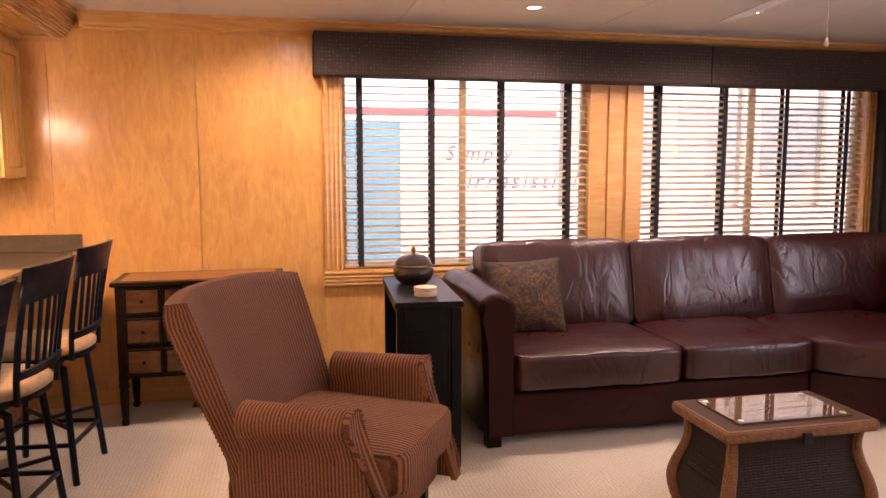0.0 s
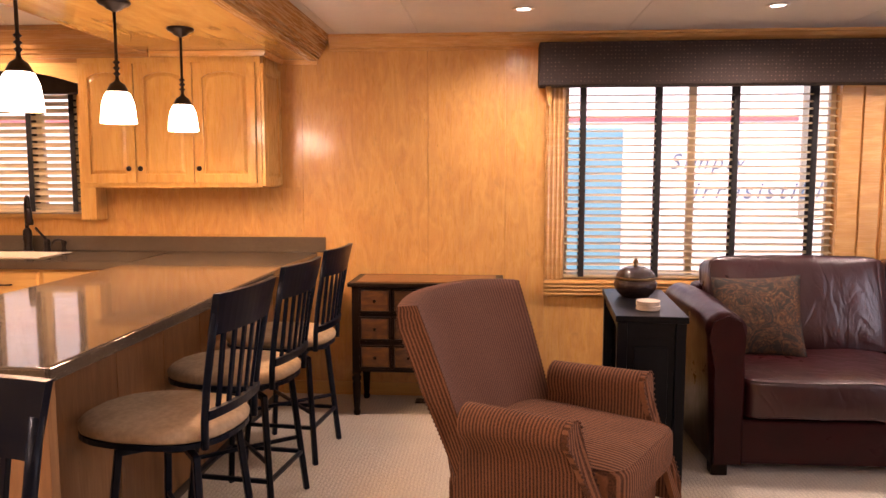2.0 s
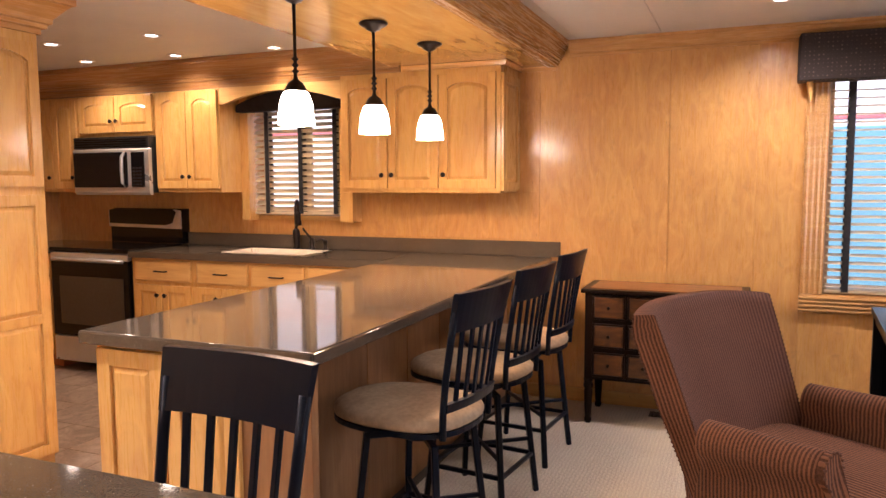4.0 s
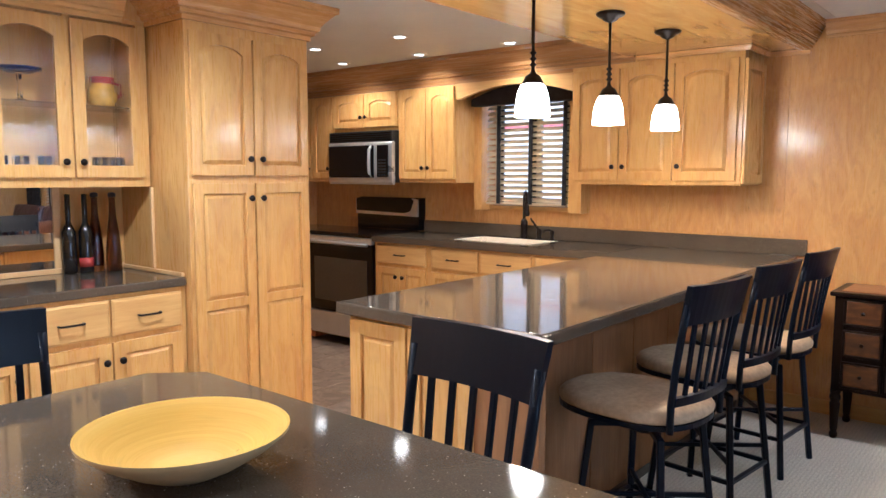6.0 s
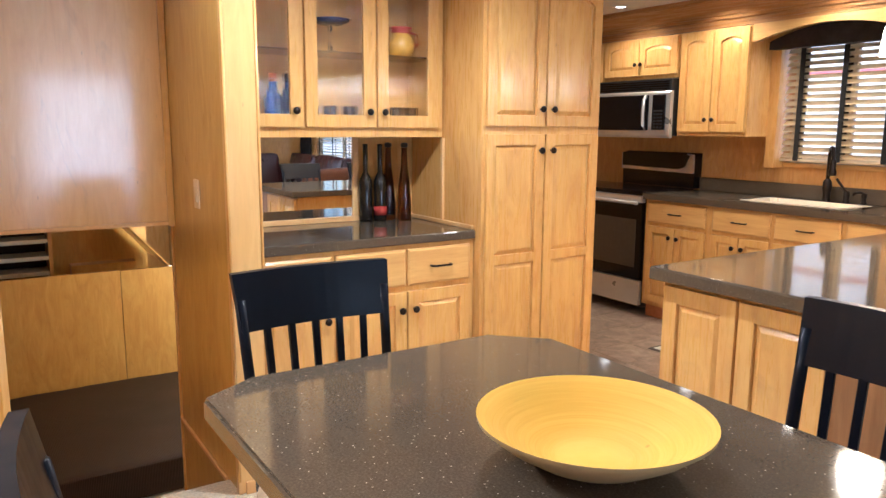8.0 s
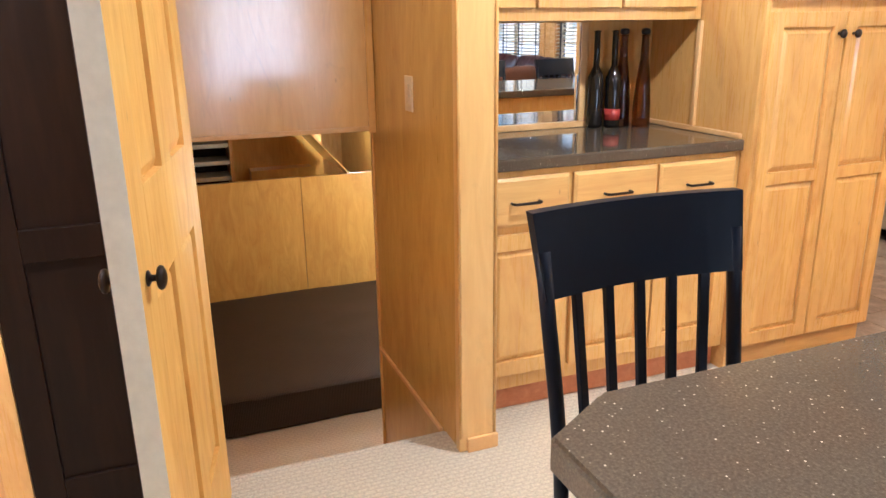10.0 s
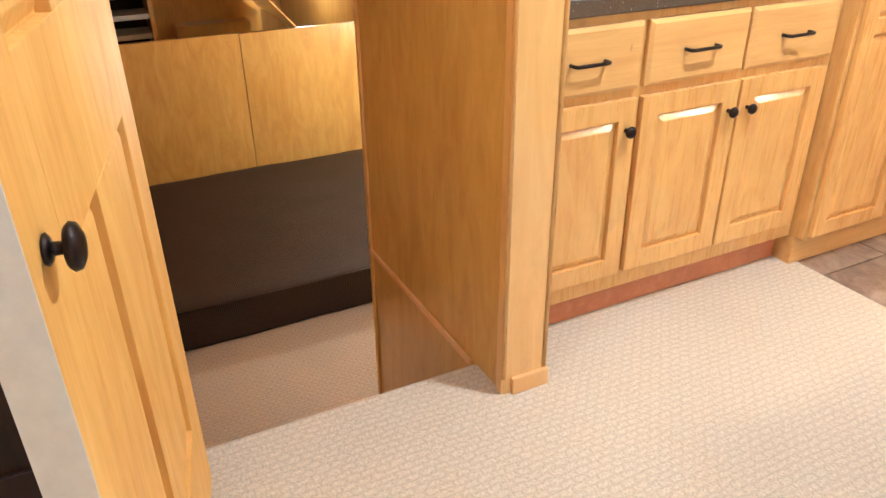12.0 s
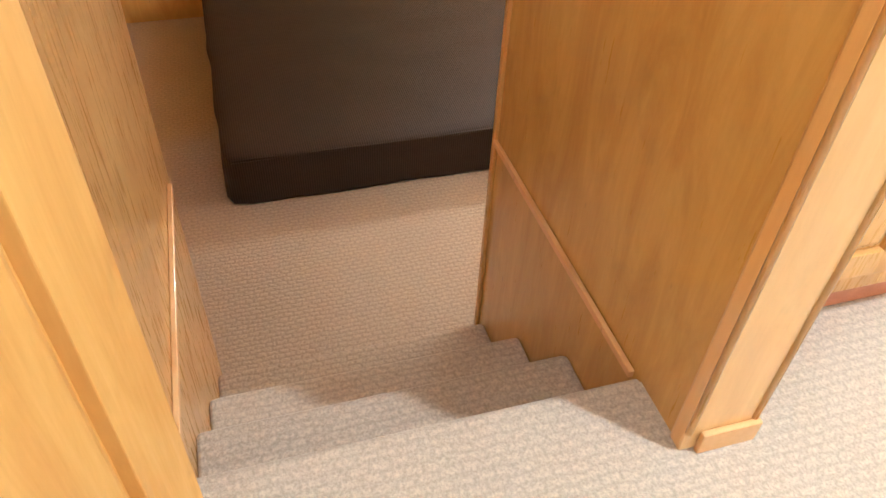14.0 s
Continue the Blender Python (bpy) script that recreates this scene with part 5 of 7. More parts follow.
def sideboard():
    y0 = 0.638
    t = thing("sideboard", facing_east(-3.035, y0), "maple sideboard with three drawers and three doors", "cabinet")
    part("body", box(0.0, 1.058, 0.0, 0.56, 0.10, 0.873, 0.003), MAPLE, t)
    part("plinth", box(0.0, 1.058, 0.045, 0.56, 0, 0.10, 0.003), REDWOOD, t, "reddish recessed plinth")
    spans = [(0.995 - 0.352 - y0, 0.975 - y0), (0.993 - y0, 1.326 - y0), (1.336 - y0, 1.668 - y0)]
    for (a, b), k in zip(spans, (spans[0][1] - 0.03, spans[1][1] - 0.03, spans[2][0] + 0.03)):
        drawer_front(t, a, b, 0.690, 0.853, -0.001)
        knob(leaf(t, "door", a, b, 0.158, 0.665, 0.0, -0.001, 0.055), k, 0.585, -0.02)
    top = solo("sideboard_worktop", box(-3.60, -3.018, y0 + 0.001, 1.694, 0.8745, 0.915, 0.006), GRANITE, "dark speckled solid-surface sideboard top", "worktop")
    part("front_edge", box(-3.0178, -3.014, y0 + 0.004, 1.690, 0.878, 0.911, 0.002), GRANITE, top)
    # niche: mirror, back strip, side lining
    t = thing("niche_mirror", pose(0, 0, 0), "wide mirror at the back of the sideboard niche", "mirror")
    part("glass", box(-3.602, -3.597, y0 + 0.002, 1.347, 0.94, 1.33), MIRROR_MAT, t)
    part("end_stile", box(-3.602, -3.590, 1.349, 1.382, 0.9405, 1.33, 0.003), PALE_TRIM, t, "pale upright bead at the mirror's edge")
    part("lower_bead", box(-3.60, -3.582, y0 + 0.002, 1.69, 0.9155, 0.94, 0.004), PALE_TRIM, t)
    setting("wall_niche", box(-3.68, -3.603, y0 + 0.0, 1.698, 0, CEIL), MAPLE, "maple back of the niche")
    setting("trim_niche", box(-3.58, -3.03, 1.676, 1.694, 0.9155, 0.935, 0.004), PALE_TRIM, "pale bead along the worktop")
    setting("trim_niche_side", box(-3.31, -3.29, 1.684, 1.6985, 0.935, 1.33, 0.003), PALE_TRIM, "pale upright bead")
    # glazed upper unit
    t = thing("glazed_wall_cabinet", facing_east(-3.30, y0), "maple wall cabinet with three reeded-glass arched doors", "cabinet")
    w = 1.05
    for name, x0, x1, d0, d1, z0, z1 in (("bottom_board", 0, w, 0.0, 0.29, 1.335, 1.384), ("top_board", 0, w, 0.0, 0.29, 2.09, 2.11),
                                         ("side_board", 0, 0.018, 0.0, 0.29, 1.3841, 2.0899), ("side_board", w - 0.018, w, 0.0, 0.29, 1.3841, 2.0899),
                                         ("back_board", 0.018, w - 0.018, 0.28, 0.29, 1.3841, 2.0899)):
        part(name, box(x0, x1, d0, d1, z0, z1), MAPLE, t)
    for a in (0.018, 0.325, 0.671, w - 0.048):
        part("face_stile", box(a, a + 0.03, 0.0, 0.018, 1.3841, 2.0899), MAPLE, t)
    part("shelf", box(0.02, w - 0.02, 0.03, 0.27, 1.70, 1.708), GLASS, t, "clear glass shelf")
    for (a, b), k in zip(((0.006, 0.332), (0.348, 0.678), (0.694, 1.014)), (0.296, 0.645, 0.720)):
        knob(leaf(t, "door", a, b, 1.378, 2.075, 0.036, -0.001, 0.055, glass=REEDED), k, 1.447, -0.02)
    part("fascia", box(0, w, -0.004, 0.29, 2.111, CEIL - 0.002, 0.001), MAPLE, t)
    part("cornice", moulding([(0.0, -0.005, CEIL - 0.171), (w - 0.12, -0.005, CEIL - 0.171)], BIG_CROWN), MAPLE_FLAT, t)


def bottle(x, y, z, profile, material, label, neck=None, band=None):
    t = thing("bottle", pose(x, y, z), label, "bottle", "bottles in the niche")
    part("glass", lathe(profile, 24), material, t, smooth=True)
    if neck:
        part("stopper", lathe(neck, 16), BLACK_PLASTIC, t, smooth=True)
    if band:
        part("label", lathe(band, 24), RED_CERAMIC, t, "reddish paper label", smooth=True)
    return t


def niche_things():
    z = 0.916
    slim = [(0, 0), (0.036, 0), (0.037, 0.01), (0.035, 0.10), (0.028, 0.19), (0.017, 0.27), (0.014, 0.355), (0.018, 0.362), (0.0, 0.364)]
    cork = [(0, 0.364), (0.016, 0.365), (0.019, 0.375), (0.016, 0.386), (0.0, 0.39)]
    bottle(-3.50, 1.592, z, slim, AMBER, "tall amber glass bottle with a black stopper", cork)
    bottle(-3.555, 1.53, z, slim, AMBER, "tall amber bottle behind a darker one", cork)
    square = [(0, 0), (0.030, 0), (0.032, 0.01), (0.032, 0.20), (0.026, 0.215), (0.012, 0.245), (0.012, 0.375), (0.015, 0.38), (0, 0.383)]
    bottle(-3.53, 1.470, z, square, DARK_GLASS, "dark glass bottle with a reddish label", None, [(0.0325, 0.03), (0.0328, 0.03), (0.0328, 0.075), (0.0325, 0.075)])
    bottle(-3.555, 1.402, z, square, DARK_GLASS, "black straight-sided glass bottle")
    t = thing("ornament_jar", pose(-3.30, 0.70, z), "dark round ornament at the niche's end", "jar")
    part("body", lathe([(0, 0), (0.04, 0), (0.055, 0.03), (0.06, 0.06), (0.045, 0.10), (0.025, 0.115), (0.03, 0.13), (0, 0.135)], 20), CARVED, t, smooth=True)
    # behind the reeded doors
    x = -3.45
    t = thing("painted_jug", pose(x, 1.545, 1.709), "gold and red painted ceramic jug on the glass shelf", "jug")
    part("body", lathe([(0, 0), (0.045, 0), (0.062, 0.03), (0.066, 0.06), (0.055, 0.095), (0.045, 0.115), (0.053, 0.14), (0.048, 0.14), (0, 0.11)], 20), GOLD_CERAMIC, t, "gold and blue painted body", smooth=True)
    part("rim_band", lathe([(0.047, 0.112), (0.0465, 0.118), (0.0545, 0.139), (0.055, 0.142), (0.0475, 0.142)], 20), RED_CERAMIC, t, "red glazed rim", smooth=True)
    part("handle", tube([(0, 0.048, 0.122), (0, 0.085, 0.115), (0, 0.092, 0.07), (0, 0.06, 0.04)], 0.007), RED_CERAMIC, t, smooth=True)
    t = thing("shallow_dish", pose(x, 1.18, 1.709), "dark blue flat dish on a clear glass foot", "dish")
    part("foot", lathe([(0, 0), (0.045, 0), (0.043, 0.006), (0.010, 0.016), (0.008, 0.118), (0.02, 0.126), (0, 0.126)], 20), GLASS, t, "clear glass foot", smooth=True)
    part("plate", lathe([(0, 0.1265), (0.05, 0.1265), (0.085, 0.140), (0.092, 0.150), (0.088, 0.151), (0.05, 0.134), (0, 0.133)], 24), NAVY, t, smooth=True)
    for yy, m, cap in ((0.90, BLUE_LABEL, ORANGE), (0.80, DARK_GLASS, WHITE_PLASTIC), (0.97, BLUE_LABEL, BLACK_PLASTIC)):
        t = thing("squat_bottle", pose(x, yy, 1.3845), "squat blue glass bottle behind reeded glass", "bottle", "bottles behind glass")
        part("glass", lathe([(0, 0), (0.035, 0), (0.038, 0.02), (0.036, 0.12), (0.018, 0.16), (0.016, 0.19), (0, 0.19)], 18), m, t, smooth=True)
        part("cap", lathe([(0, 0.19), (0.018, 0.19), (0.018, 0.225), (0, 0.228)], 14), cap, t, smooth=True)
    for yy in (1.08, 1.17, 1.27, 1.40, 1.52, 1.60):
        t = thing("drinking_glass", pose(x, yy, 1.3845), "clear drinking glass in the wall cabinet", "glass", "glasses in the cabinet")
        part("bowl", lathe([(0, 0), (0.03, 0), (0.035, 0.09), (0.033, 0.09), (0.028, 0.008), (0, 0.006)], 18), GLASS, t, smooth=True)


pantry()
sideboard()
niche_things()


# ---------------------------------------------------------------- stools and table
def bar_stool():
    """A swivel stool whose sitter looks towards -y."""
    t = thing("bar_stool", pose(0, 0, 0), "black metal swivel stool with a taupe suede seat", "bar stool", "counter-height stools")
    # padded seat
    bm = bmesh.new()
    rings = []
    for r, z in ((0.0, 0.630), (0.10, 0.631), (0.175, 0.627), (0.200, 0.618), (0.209, 0.602), (0.207, 0.585), (0.198, 0.578), (0.0, 0.578)):
        if r == 0:
            rings.append([bm.verts.new((0, -0.052, z))])
            continue
        ring = []
        for k in range(36):
            a = 2 * math.pi * k / 36
            c, s = math.cos(a), math.sin(a)
            q = (abs(c) ** 2.6 + abs(s) ** 2.6) ** (-1 / 2.6)
            ring.append(bm.verts.new((r * q * c * 1.08, r * q * s * 1.28 - 0.052, z + 0.003 * noise.noise(Vector((c * 3, s * 3, r * 20))))))
        rings.append(ring)
    for a, b in zip(rings, rings[1:]):
        for k in range(36):
            j = (k + 1) % 36
            if len(a) == 1:
                bm.faces.new((a[0], b[k], b[j]))
            elif len(b) == 1:
                bm.faces.new((a[k], b[0], a[j]))
            else:
                bm.faces.new((a[k], b[k], b[j], a[j]))
    part("seat", bm, SUEDE, t, "taupe suede cushion", smooth=True)
    pan = [(0.205 * 1.08 * math.copysign(abs(math.cos(a)) ** 0.75, math.cos(a)), 0.205 * 1.28 * math.copysign(abs(math.sin(a)) ** 0.75, math.sin(a)) - 0.052) for a in [2 * math.pi * k / 40 for k in range(40)]]
    bm = prism(pan, -0.577, -0.560)
    part("seat_pan", moved(bm, Matrix(((1, 0, 0, 0), (0, 0, 1, 0), (0, -1, 0, 0), (0, 0, 0, 1)))), BLACK_METAL, t)
    # back: two posts, a broad curved top rail, a lower rail, five slats
    def arc(x, lean):
        return 0.19 + lean - 0.03 * (x / 0.19) ** 2 + 0.03

    for s in (-1, 1):
        bm = tube([(s * 0.165, 0.186, 0.562), (s * 0.167, 0.189, 0.65), (s * 0.172, 0.203, 0.77), (s * 0.177, 0.224, 0.89), (s * 0.180, 0.243, 0.995)], 0.0125, 8)
        part("back_post", bm, BLACK_METAL, t, smooth=True)

    def rail(z0, z1, wide, lean0, lean1, thick=0.021):
        bm = bmesh.new()
        n = 12
        grid = []
        for z, w, lean in ((z0, wide[0], lean0), (z1, wide[1], lean1)):
            row = []
            for k in range(n + 1):
                x = -w + 2 * w * k / n
                y = 0.185 + lean + 0.022 * (1 - (x / w) ** 2)
                row.append((x, y, z))
            grid.append(row)
        f = [[bm.verts.new(p) for p in row] for row in grid]
        b = [[bm.verts.new((x, y + thick, z)) for x, y, z in row] for row in grid]
        for k in range(n):
            bm.faces.new((f[0][k], f[0][k + 1], f[1][k + 1], f[1][k]))
            bm.faces.new((b[0][k + 1], b[0][k], b[1][k], b[1][k + 1]))
            bm.faces.new((f[1][k], f[1][k + 1], b[1][k + 1], b[1][k]))
            bm.faces.new((b[0][k], b[0][k + 1], f[0][k + 1], f[0][k]))
        bm.faces.new((f[0][0], f[1][0], b[1][0], b[0][0]))
        bm.faces.new((f[1][n], f[0][n], b[0][n], b[1][n]))
        return bm

    part("top_rail", rail(0.925, 1.055, (0.185, 0.196), 0.033, 0.062), BLACK_METAL, t, "broad curved top rail")
    part("lower_rail", rail(0.655, 0.685, (0.170, 0.171), 0.000, 0.004), BLACK_METAL, t)
    for k in range(5):
        x = -0.115 + k * 0.0575
        b = 0.018 * (1 - (x / 0.17) ** 2)
        part("slat", bar((x * 0.98, 0.195 + b, 0.68), (x * 1.06, 0.228 + b, 0.93), 0.017, 0.011), BLACK_METAL, t)
    # swivel and base
    part("swivel", lathe([(0, 0.50), (0.075, 0.50), (0.085, 0.508), (0.085, 0.552), (0.06, 0.559), (0, 0.559)], 20), BLACK_METAL, t)
    for sx, sy in ((-1, -1), (1, -1), (1, 1), (-1, 1)):
        bm = bar((sx * 0.055, sy * 0.055, 0.515), (sx * 0.145, sy * 0.145, 0.515), 0.024, 0.024)
        bar((sx * 0.138, sy * 0.138, 0.524), (sx * 0.183, sy * 0.183, 0.0), 0.024, 0.024, bm)
        part("leg", bm, BLACK_METAL, t)
    for (ax, ay), (bx, by) in (((-1, -1), (1, -1)), ((1, -1), (1, 1)), ((1, 1), (-1, 1)), ((-1, 1), (-1, -1))):
        q = 0.168
        part("footrest_bar", bar((ax * q, ay * q, 0.18), (bx * q, by * q, 0.18), 0.018, 0.018), BLACK_METAL, t)
    part("cross_brace", bar((-0.16, -0.16, 0.25), (0.16, 0.16, 0.25), 0.016, 0.016, bar((0.16, -0.16, 0.25), (-0.16, 0.16, 0.25), 0.016, 0.016)), BLACK_METAL, t)
    return t


STOOLS = [(-0.985, 2.26, -98), (-0.975, 2.90, -97), (-0.96, 3.53, -96), (-0.905, 0.865, -3.6), (-1.628, 0.417, 90), (-1.03, 0.035, 180)]
stool = bar_stool()
stool.matrix_basis = pose(STOOLS[0][0], STOOLS[0][1], 0, 0, 0, STOOLS[0][2])
for x, y, turn in STOOLS[1:]:
    copy_thing(stool, pose(x, y, 0, 0, 0, turn))


def dining_table():
    t = thing("dining_table", pose(0, 0, 0), "counter-height dining table with a dark speckled clipped-corner top", "table")
    x0, x1, y0, y1, c = -1.60, -0.12, 0.062, 0.83, 0.105
    pts = [(x0 + 0.065, y0), (x1 - c, y0), (x1, y0 + c), (x1, y1 - c), (x1 - c, y1), (x0 + c, y1), (x0, y1 - c), (x0, y0 + c)]
    bm = prism(pts, 0, 0.042)
    moved(bm, Matrix(((1, 0, 0, 0), (0, 0, 1, 0), (0, -1, 0, 0.912), (0, 0, 0, 1))))
    bmesh.ops.bevel(bm, geom=bm.edges[:], offset=0.006, segments=2, affect="EDGES")
    part("tabletop", bm, GRANITE, t, "dark speckled solid-surface top")
    part("apron", box(x0 + 0.10, x1 - 0.12, y0 + 0.14, y1 - 0.14, 0.80, 0.869, 0.004), MAPLE_FLAT, t)
    for xx in (-1.22, -0.52):
        part("pedestal", box(xx - 0.10, xx + 0.10, 0.34, 0.55, 0.05, 0.80, 0.01), MAPLE, t)
        part("foot", box(xx - 0.15, xx + 0.15, 0.24, 0.65, 0.0, 0.05, 0.012), MAPLE_FLAT, t)


dining_table()
t = thing("wide_bowl", pose(-0.992, 0.466, 0.9135) @ Matrix.Diagonal((0.985, 0.985, 1.0, 1.0)), "wide shallow spun-bamboo bowl with a grey outside", "bowl")
part("inside", lathe([(0, 0.006), (0.05, 0.0065), (0.075, 0.011), (0.095, 0.021), (0.12, 0.035), (0.14, 0.048), (0.167, 0.068), (0.170, 0.069)], 48), BAMBOO, t, "golden spun-bamboo inside", smooth=True)
part("outside", lathe([(0.170, 0.069), (0.169, 0.063), (0.142, 0.041), (0.10, 0.015), (0.070, 0.0), (0, 0.0)], 48), CANVAS, t, "grey-beige lacquered outside", smooth=True)


# ---------------------------------------------------------------- seating corner
def upholstered(w, d, h, puff, seed, face, n=15.0, cuts=44):
    """A box cushion with crowned faces and soft folds, and the two seams round its show side."""
    def settle(x, y, z):
        px, py, pz = x * w / 2, y * d / 2, z * h / 2
        if face == "top":
            pz += puff * (1 - x ** 4) * (1 - y ** 4) * (1 if z > 0 else 0.2) * abs(z)
            py -= 0.010 * (1 - x * x) * (1 - z * z) * (1 if y < 0 else 0)
            edge = max(0.0, -y) ** 3 + abs(x) ** 6
            q = Vector((px * 13 + seed, py * 4, seed * 2))
        else:
            py -= puff * (1 - x ** 4) * (1 - z ** 4) * (1 if y < 0 else 0.3)
            pz += 0.012 * (1 - x * x) * (1 if z > 0 else 0) * z
            edge = max(0.0, z) ** 2 + 0.25
            q = Vector((px * 12 + seed + pz * 3, seed * 2, pz * 3.2))
        fold = noise.noise(q) + 0.45 * noise.noise(q * 2.1)
        soft = noise.noise(Vector((px * 4 + seed, py * 4, pz * 4)))
        lift = 0.006 * fold * edge * max(0.0, 1 - max(abs(x), 0.0) ** 14) + 0.006 * soft
        return Vector((px, py, pz + lift)) if face == "top" else Vector((px, py - lift, pz + 0.4 * lift))

    bm = bmesh.new()
    bmesh.ops.create_cube(bm, size=2.0)
    bmesh.ops.subdivide_edges(bm, edges=bm.edges[:], cuts=cuts, use_grid_fill=True)
    for v in bm.verts:
        x, y, z = v.co
        k = (abs(x) ** n + abs(y) ** n + abs(z) ** n) ** (1 / n)
        v.co = settle(x / k, y / k, z / k)
    seams = []
    for level in ((0.90, -0.86) if face == "top" else (-0.90, 0.5)):
        r = max(0.0, 1 - abs(level) ** n) ** (1 / n)
        loop = []
        for i in range(97):
            a = 2 * math.pi * i / 96
            c, s = math.cos(a), math.sin(a)
            k = r / (abs(c) ** n + abs(s) ** n) ** (1 / n)
            loop.append(settle(c * k, s * k, level) if face == "top" else settle(c * k, level, s * k))
        seams.append(tube(loop, 0.0042, 6))
    return bm, seams


def sofa():
    t = thing("corner_sofa", pose(0, 0, 0), "burgundy leather corner sofa with loose cushions", "sofa")
    yb = 4.28
    part("base", box(1.20, 2.94, 3.345, yb, 0.055, 0.27, 0.02, seg=3), LEATHER_TAUT, t)
    plan = [(2.945, 3.345), (3.45, 2.97), (3.45, 2.1), (4.36, 2.1), (4.36, yb), (2.945, yb)]
    bm = prism(plan, -0.27, -0.055)
    part("corner_base", moved(bm, Matrix(((1, 0, 0, 0), (0, 0, 1, 0), (0, -1, 0, 0), (0, 0, 0, 1)))), LEATHER_TAUT, t)
    part("back_frame", box(1.20, 4.36, 4.10, yb, 0.271, 0.80, 0.05, seg=4), LEATHER_TAUT, t)
    part("return_back", box(4.17, 4.36, 2.1, 4.095, 0.271, 0.80, 0.05, seg=4), LEATHER_TAUT, t)
    # rolled sloping arm
    bm = bmesh.new()
    n = 16
    rows = []
    for k in range(n + 1):
        y = 3.335 + (4.22 - 3.335) * k / n
        u = k / n
        top = 0.775 + 0.02 * math.sin(u * math.pi) + 0.015 * u
        ring = [(1.085, 0.055), (1.225, 0.055), (1.222, 0.50)]
        for j in range(11):
            a = radians(-25 + 230 * j / 10)
            ring.append((1.140 + 0.088 * math.cos(a), top - 0.085 + 0.085 * math.sin(a)))
        ring.append((1.072, 0.50))
        rows.append([bm.verts.new((x + 0.004 * noise.noise(Vector((x * 9, y * 6, z * 9))), y, z)) for x, z in ring])
    for a, b in zip(rows, rows[1:]):
        for j in range(len(a)):
            q = (j + 1) % len(a)
            bm.faces.new((a[j], a[q], b[q], b[j]))
    bm.faces.new(rows[0])
    bm.faces.new(rows[-1][::-1])
    part("arm", bm, LEATHER_TAUT, t, smooth=True)
    part("arm_front", prism([(1.095, 0.06), (1.215, 0.06), (1.212, 0.52), (1.222, 0.66), (1.20, 0.735), (1.14, 0.765), (1.075, 0.735), (1.058, 0.66), (1.085, 0.52)], 3.322, 3.336), LEATHER_TAUT, t)
    def seat(w, d, m, seed, skew=0.0):
        bm, seams = upholstered(w, d, 0.185, 0.028, seed, "top")
        for one in (bm, *seams):
            for v in one.verts:
                v.co.y -= skew * (v.co.x + w / 2) * (0.5 - v.co.y / d)
        c = part("seat_cushion", moved(bm, m), LEATHER, t, smooth=True)
        for q in seams:
            part("piping", moved(q, m), LEATHER, c, smooth=True)

    def back(w, m, seed):
        bm, seams = upholstered(w, 0.23, 0.515, 0.035, seed, "front")
        c = part("back_cushion", moved(bm, m), LEATHER, t, smooth=True)
        for q in seams:
            part("piping", moved(q, m), LEATHER, c, smooth=True)

    for x0, x1, s in ((1.232, 2.165, 1.0), (2.170, 2.955, 4.0)):
        seat(x1 - x0, 0.80, pose((x0 + x1) / 2, 3.72, 0.368), s)
    seat(0.98, 0.80, pose(3.450, 3.72, 0.368), 8.0, 0.74)
    seat(0.72, 0.78, pose(3.81, 2.50, 0.368), 9.0)
    for x0, x1, s in ((1.235, 2.165, 2.0), (2.170, 3.115, 5.0), (3.12, 4.08, 7.0)):
        back(x1 - x0, pose((x0 + x1) / 2, 4.06, 0.692, -12, 0, 0), s)
    for y in (2.45, 3.35):
        back(0.88, pose(4.11, y, 0.692, 0, 12, 0) @ pose(0, 0, 0, 0, 0, 270), y)
    for x, y in ((1.09, 3.34), (1.15, 4.18), (2.90, 3.40), (4.26, 2.15), (3.47, 2.15), (4.26, 4.2)):
        part("foot", box(x, x + 0.075, y, y + 0.075, 0, 0.056, 0.006), DARKWOOD, t, "dark wooden foot")
    p = bmesh.new()
    n = 22
    for side in (-1, 1):
        g = []
        for j in range(n + 1):
            row = []
            for i in range(n + 1):
                u, v = -1 + 2 * i / n, -1 + 2 * j / n
                x = 0.222 * u * (1 - 0.07 * (1 - v * v))
                z = 0.222 * v * (1 - 0.07 * (1 - u * u))
                y = side * 0.072 * ((1 - abs(u) ** 2.2) * (1 - abs(v) ** 2.2)) ** 0.55
                y += 0.006 * noise.noise(Vector((x * 14, side * 2, z * 14))) * (1 - u * u) * (1 - v * v)
                row.append(p.verts.new((x, y, z)))
            g.append(row)
        for j in range(n):
            for i in range(n):
                p.faces.new((g[j][i], g[j][i + 1], g[j + 1][i + 1], g[j + 1][i])[::side])
    bmesh.ops.remove_doubles(p, verts=p.verts, dist=0.0004)
    solo("throw_pillow", moved(p, pose(1.45, 3.84, 0.668, -22, -4, -14)), BROCADE, "dark brocade pillow with rust leaf pattern on the sofa", "pillow", smooth=True)


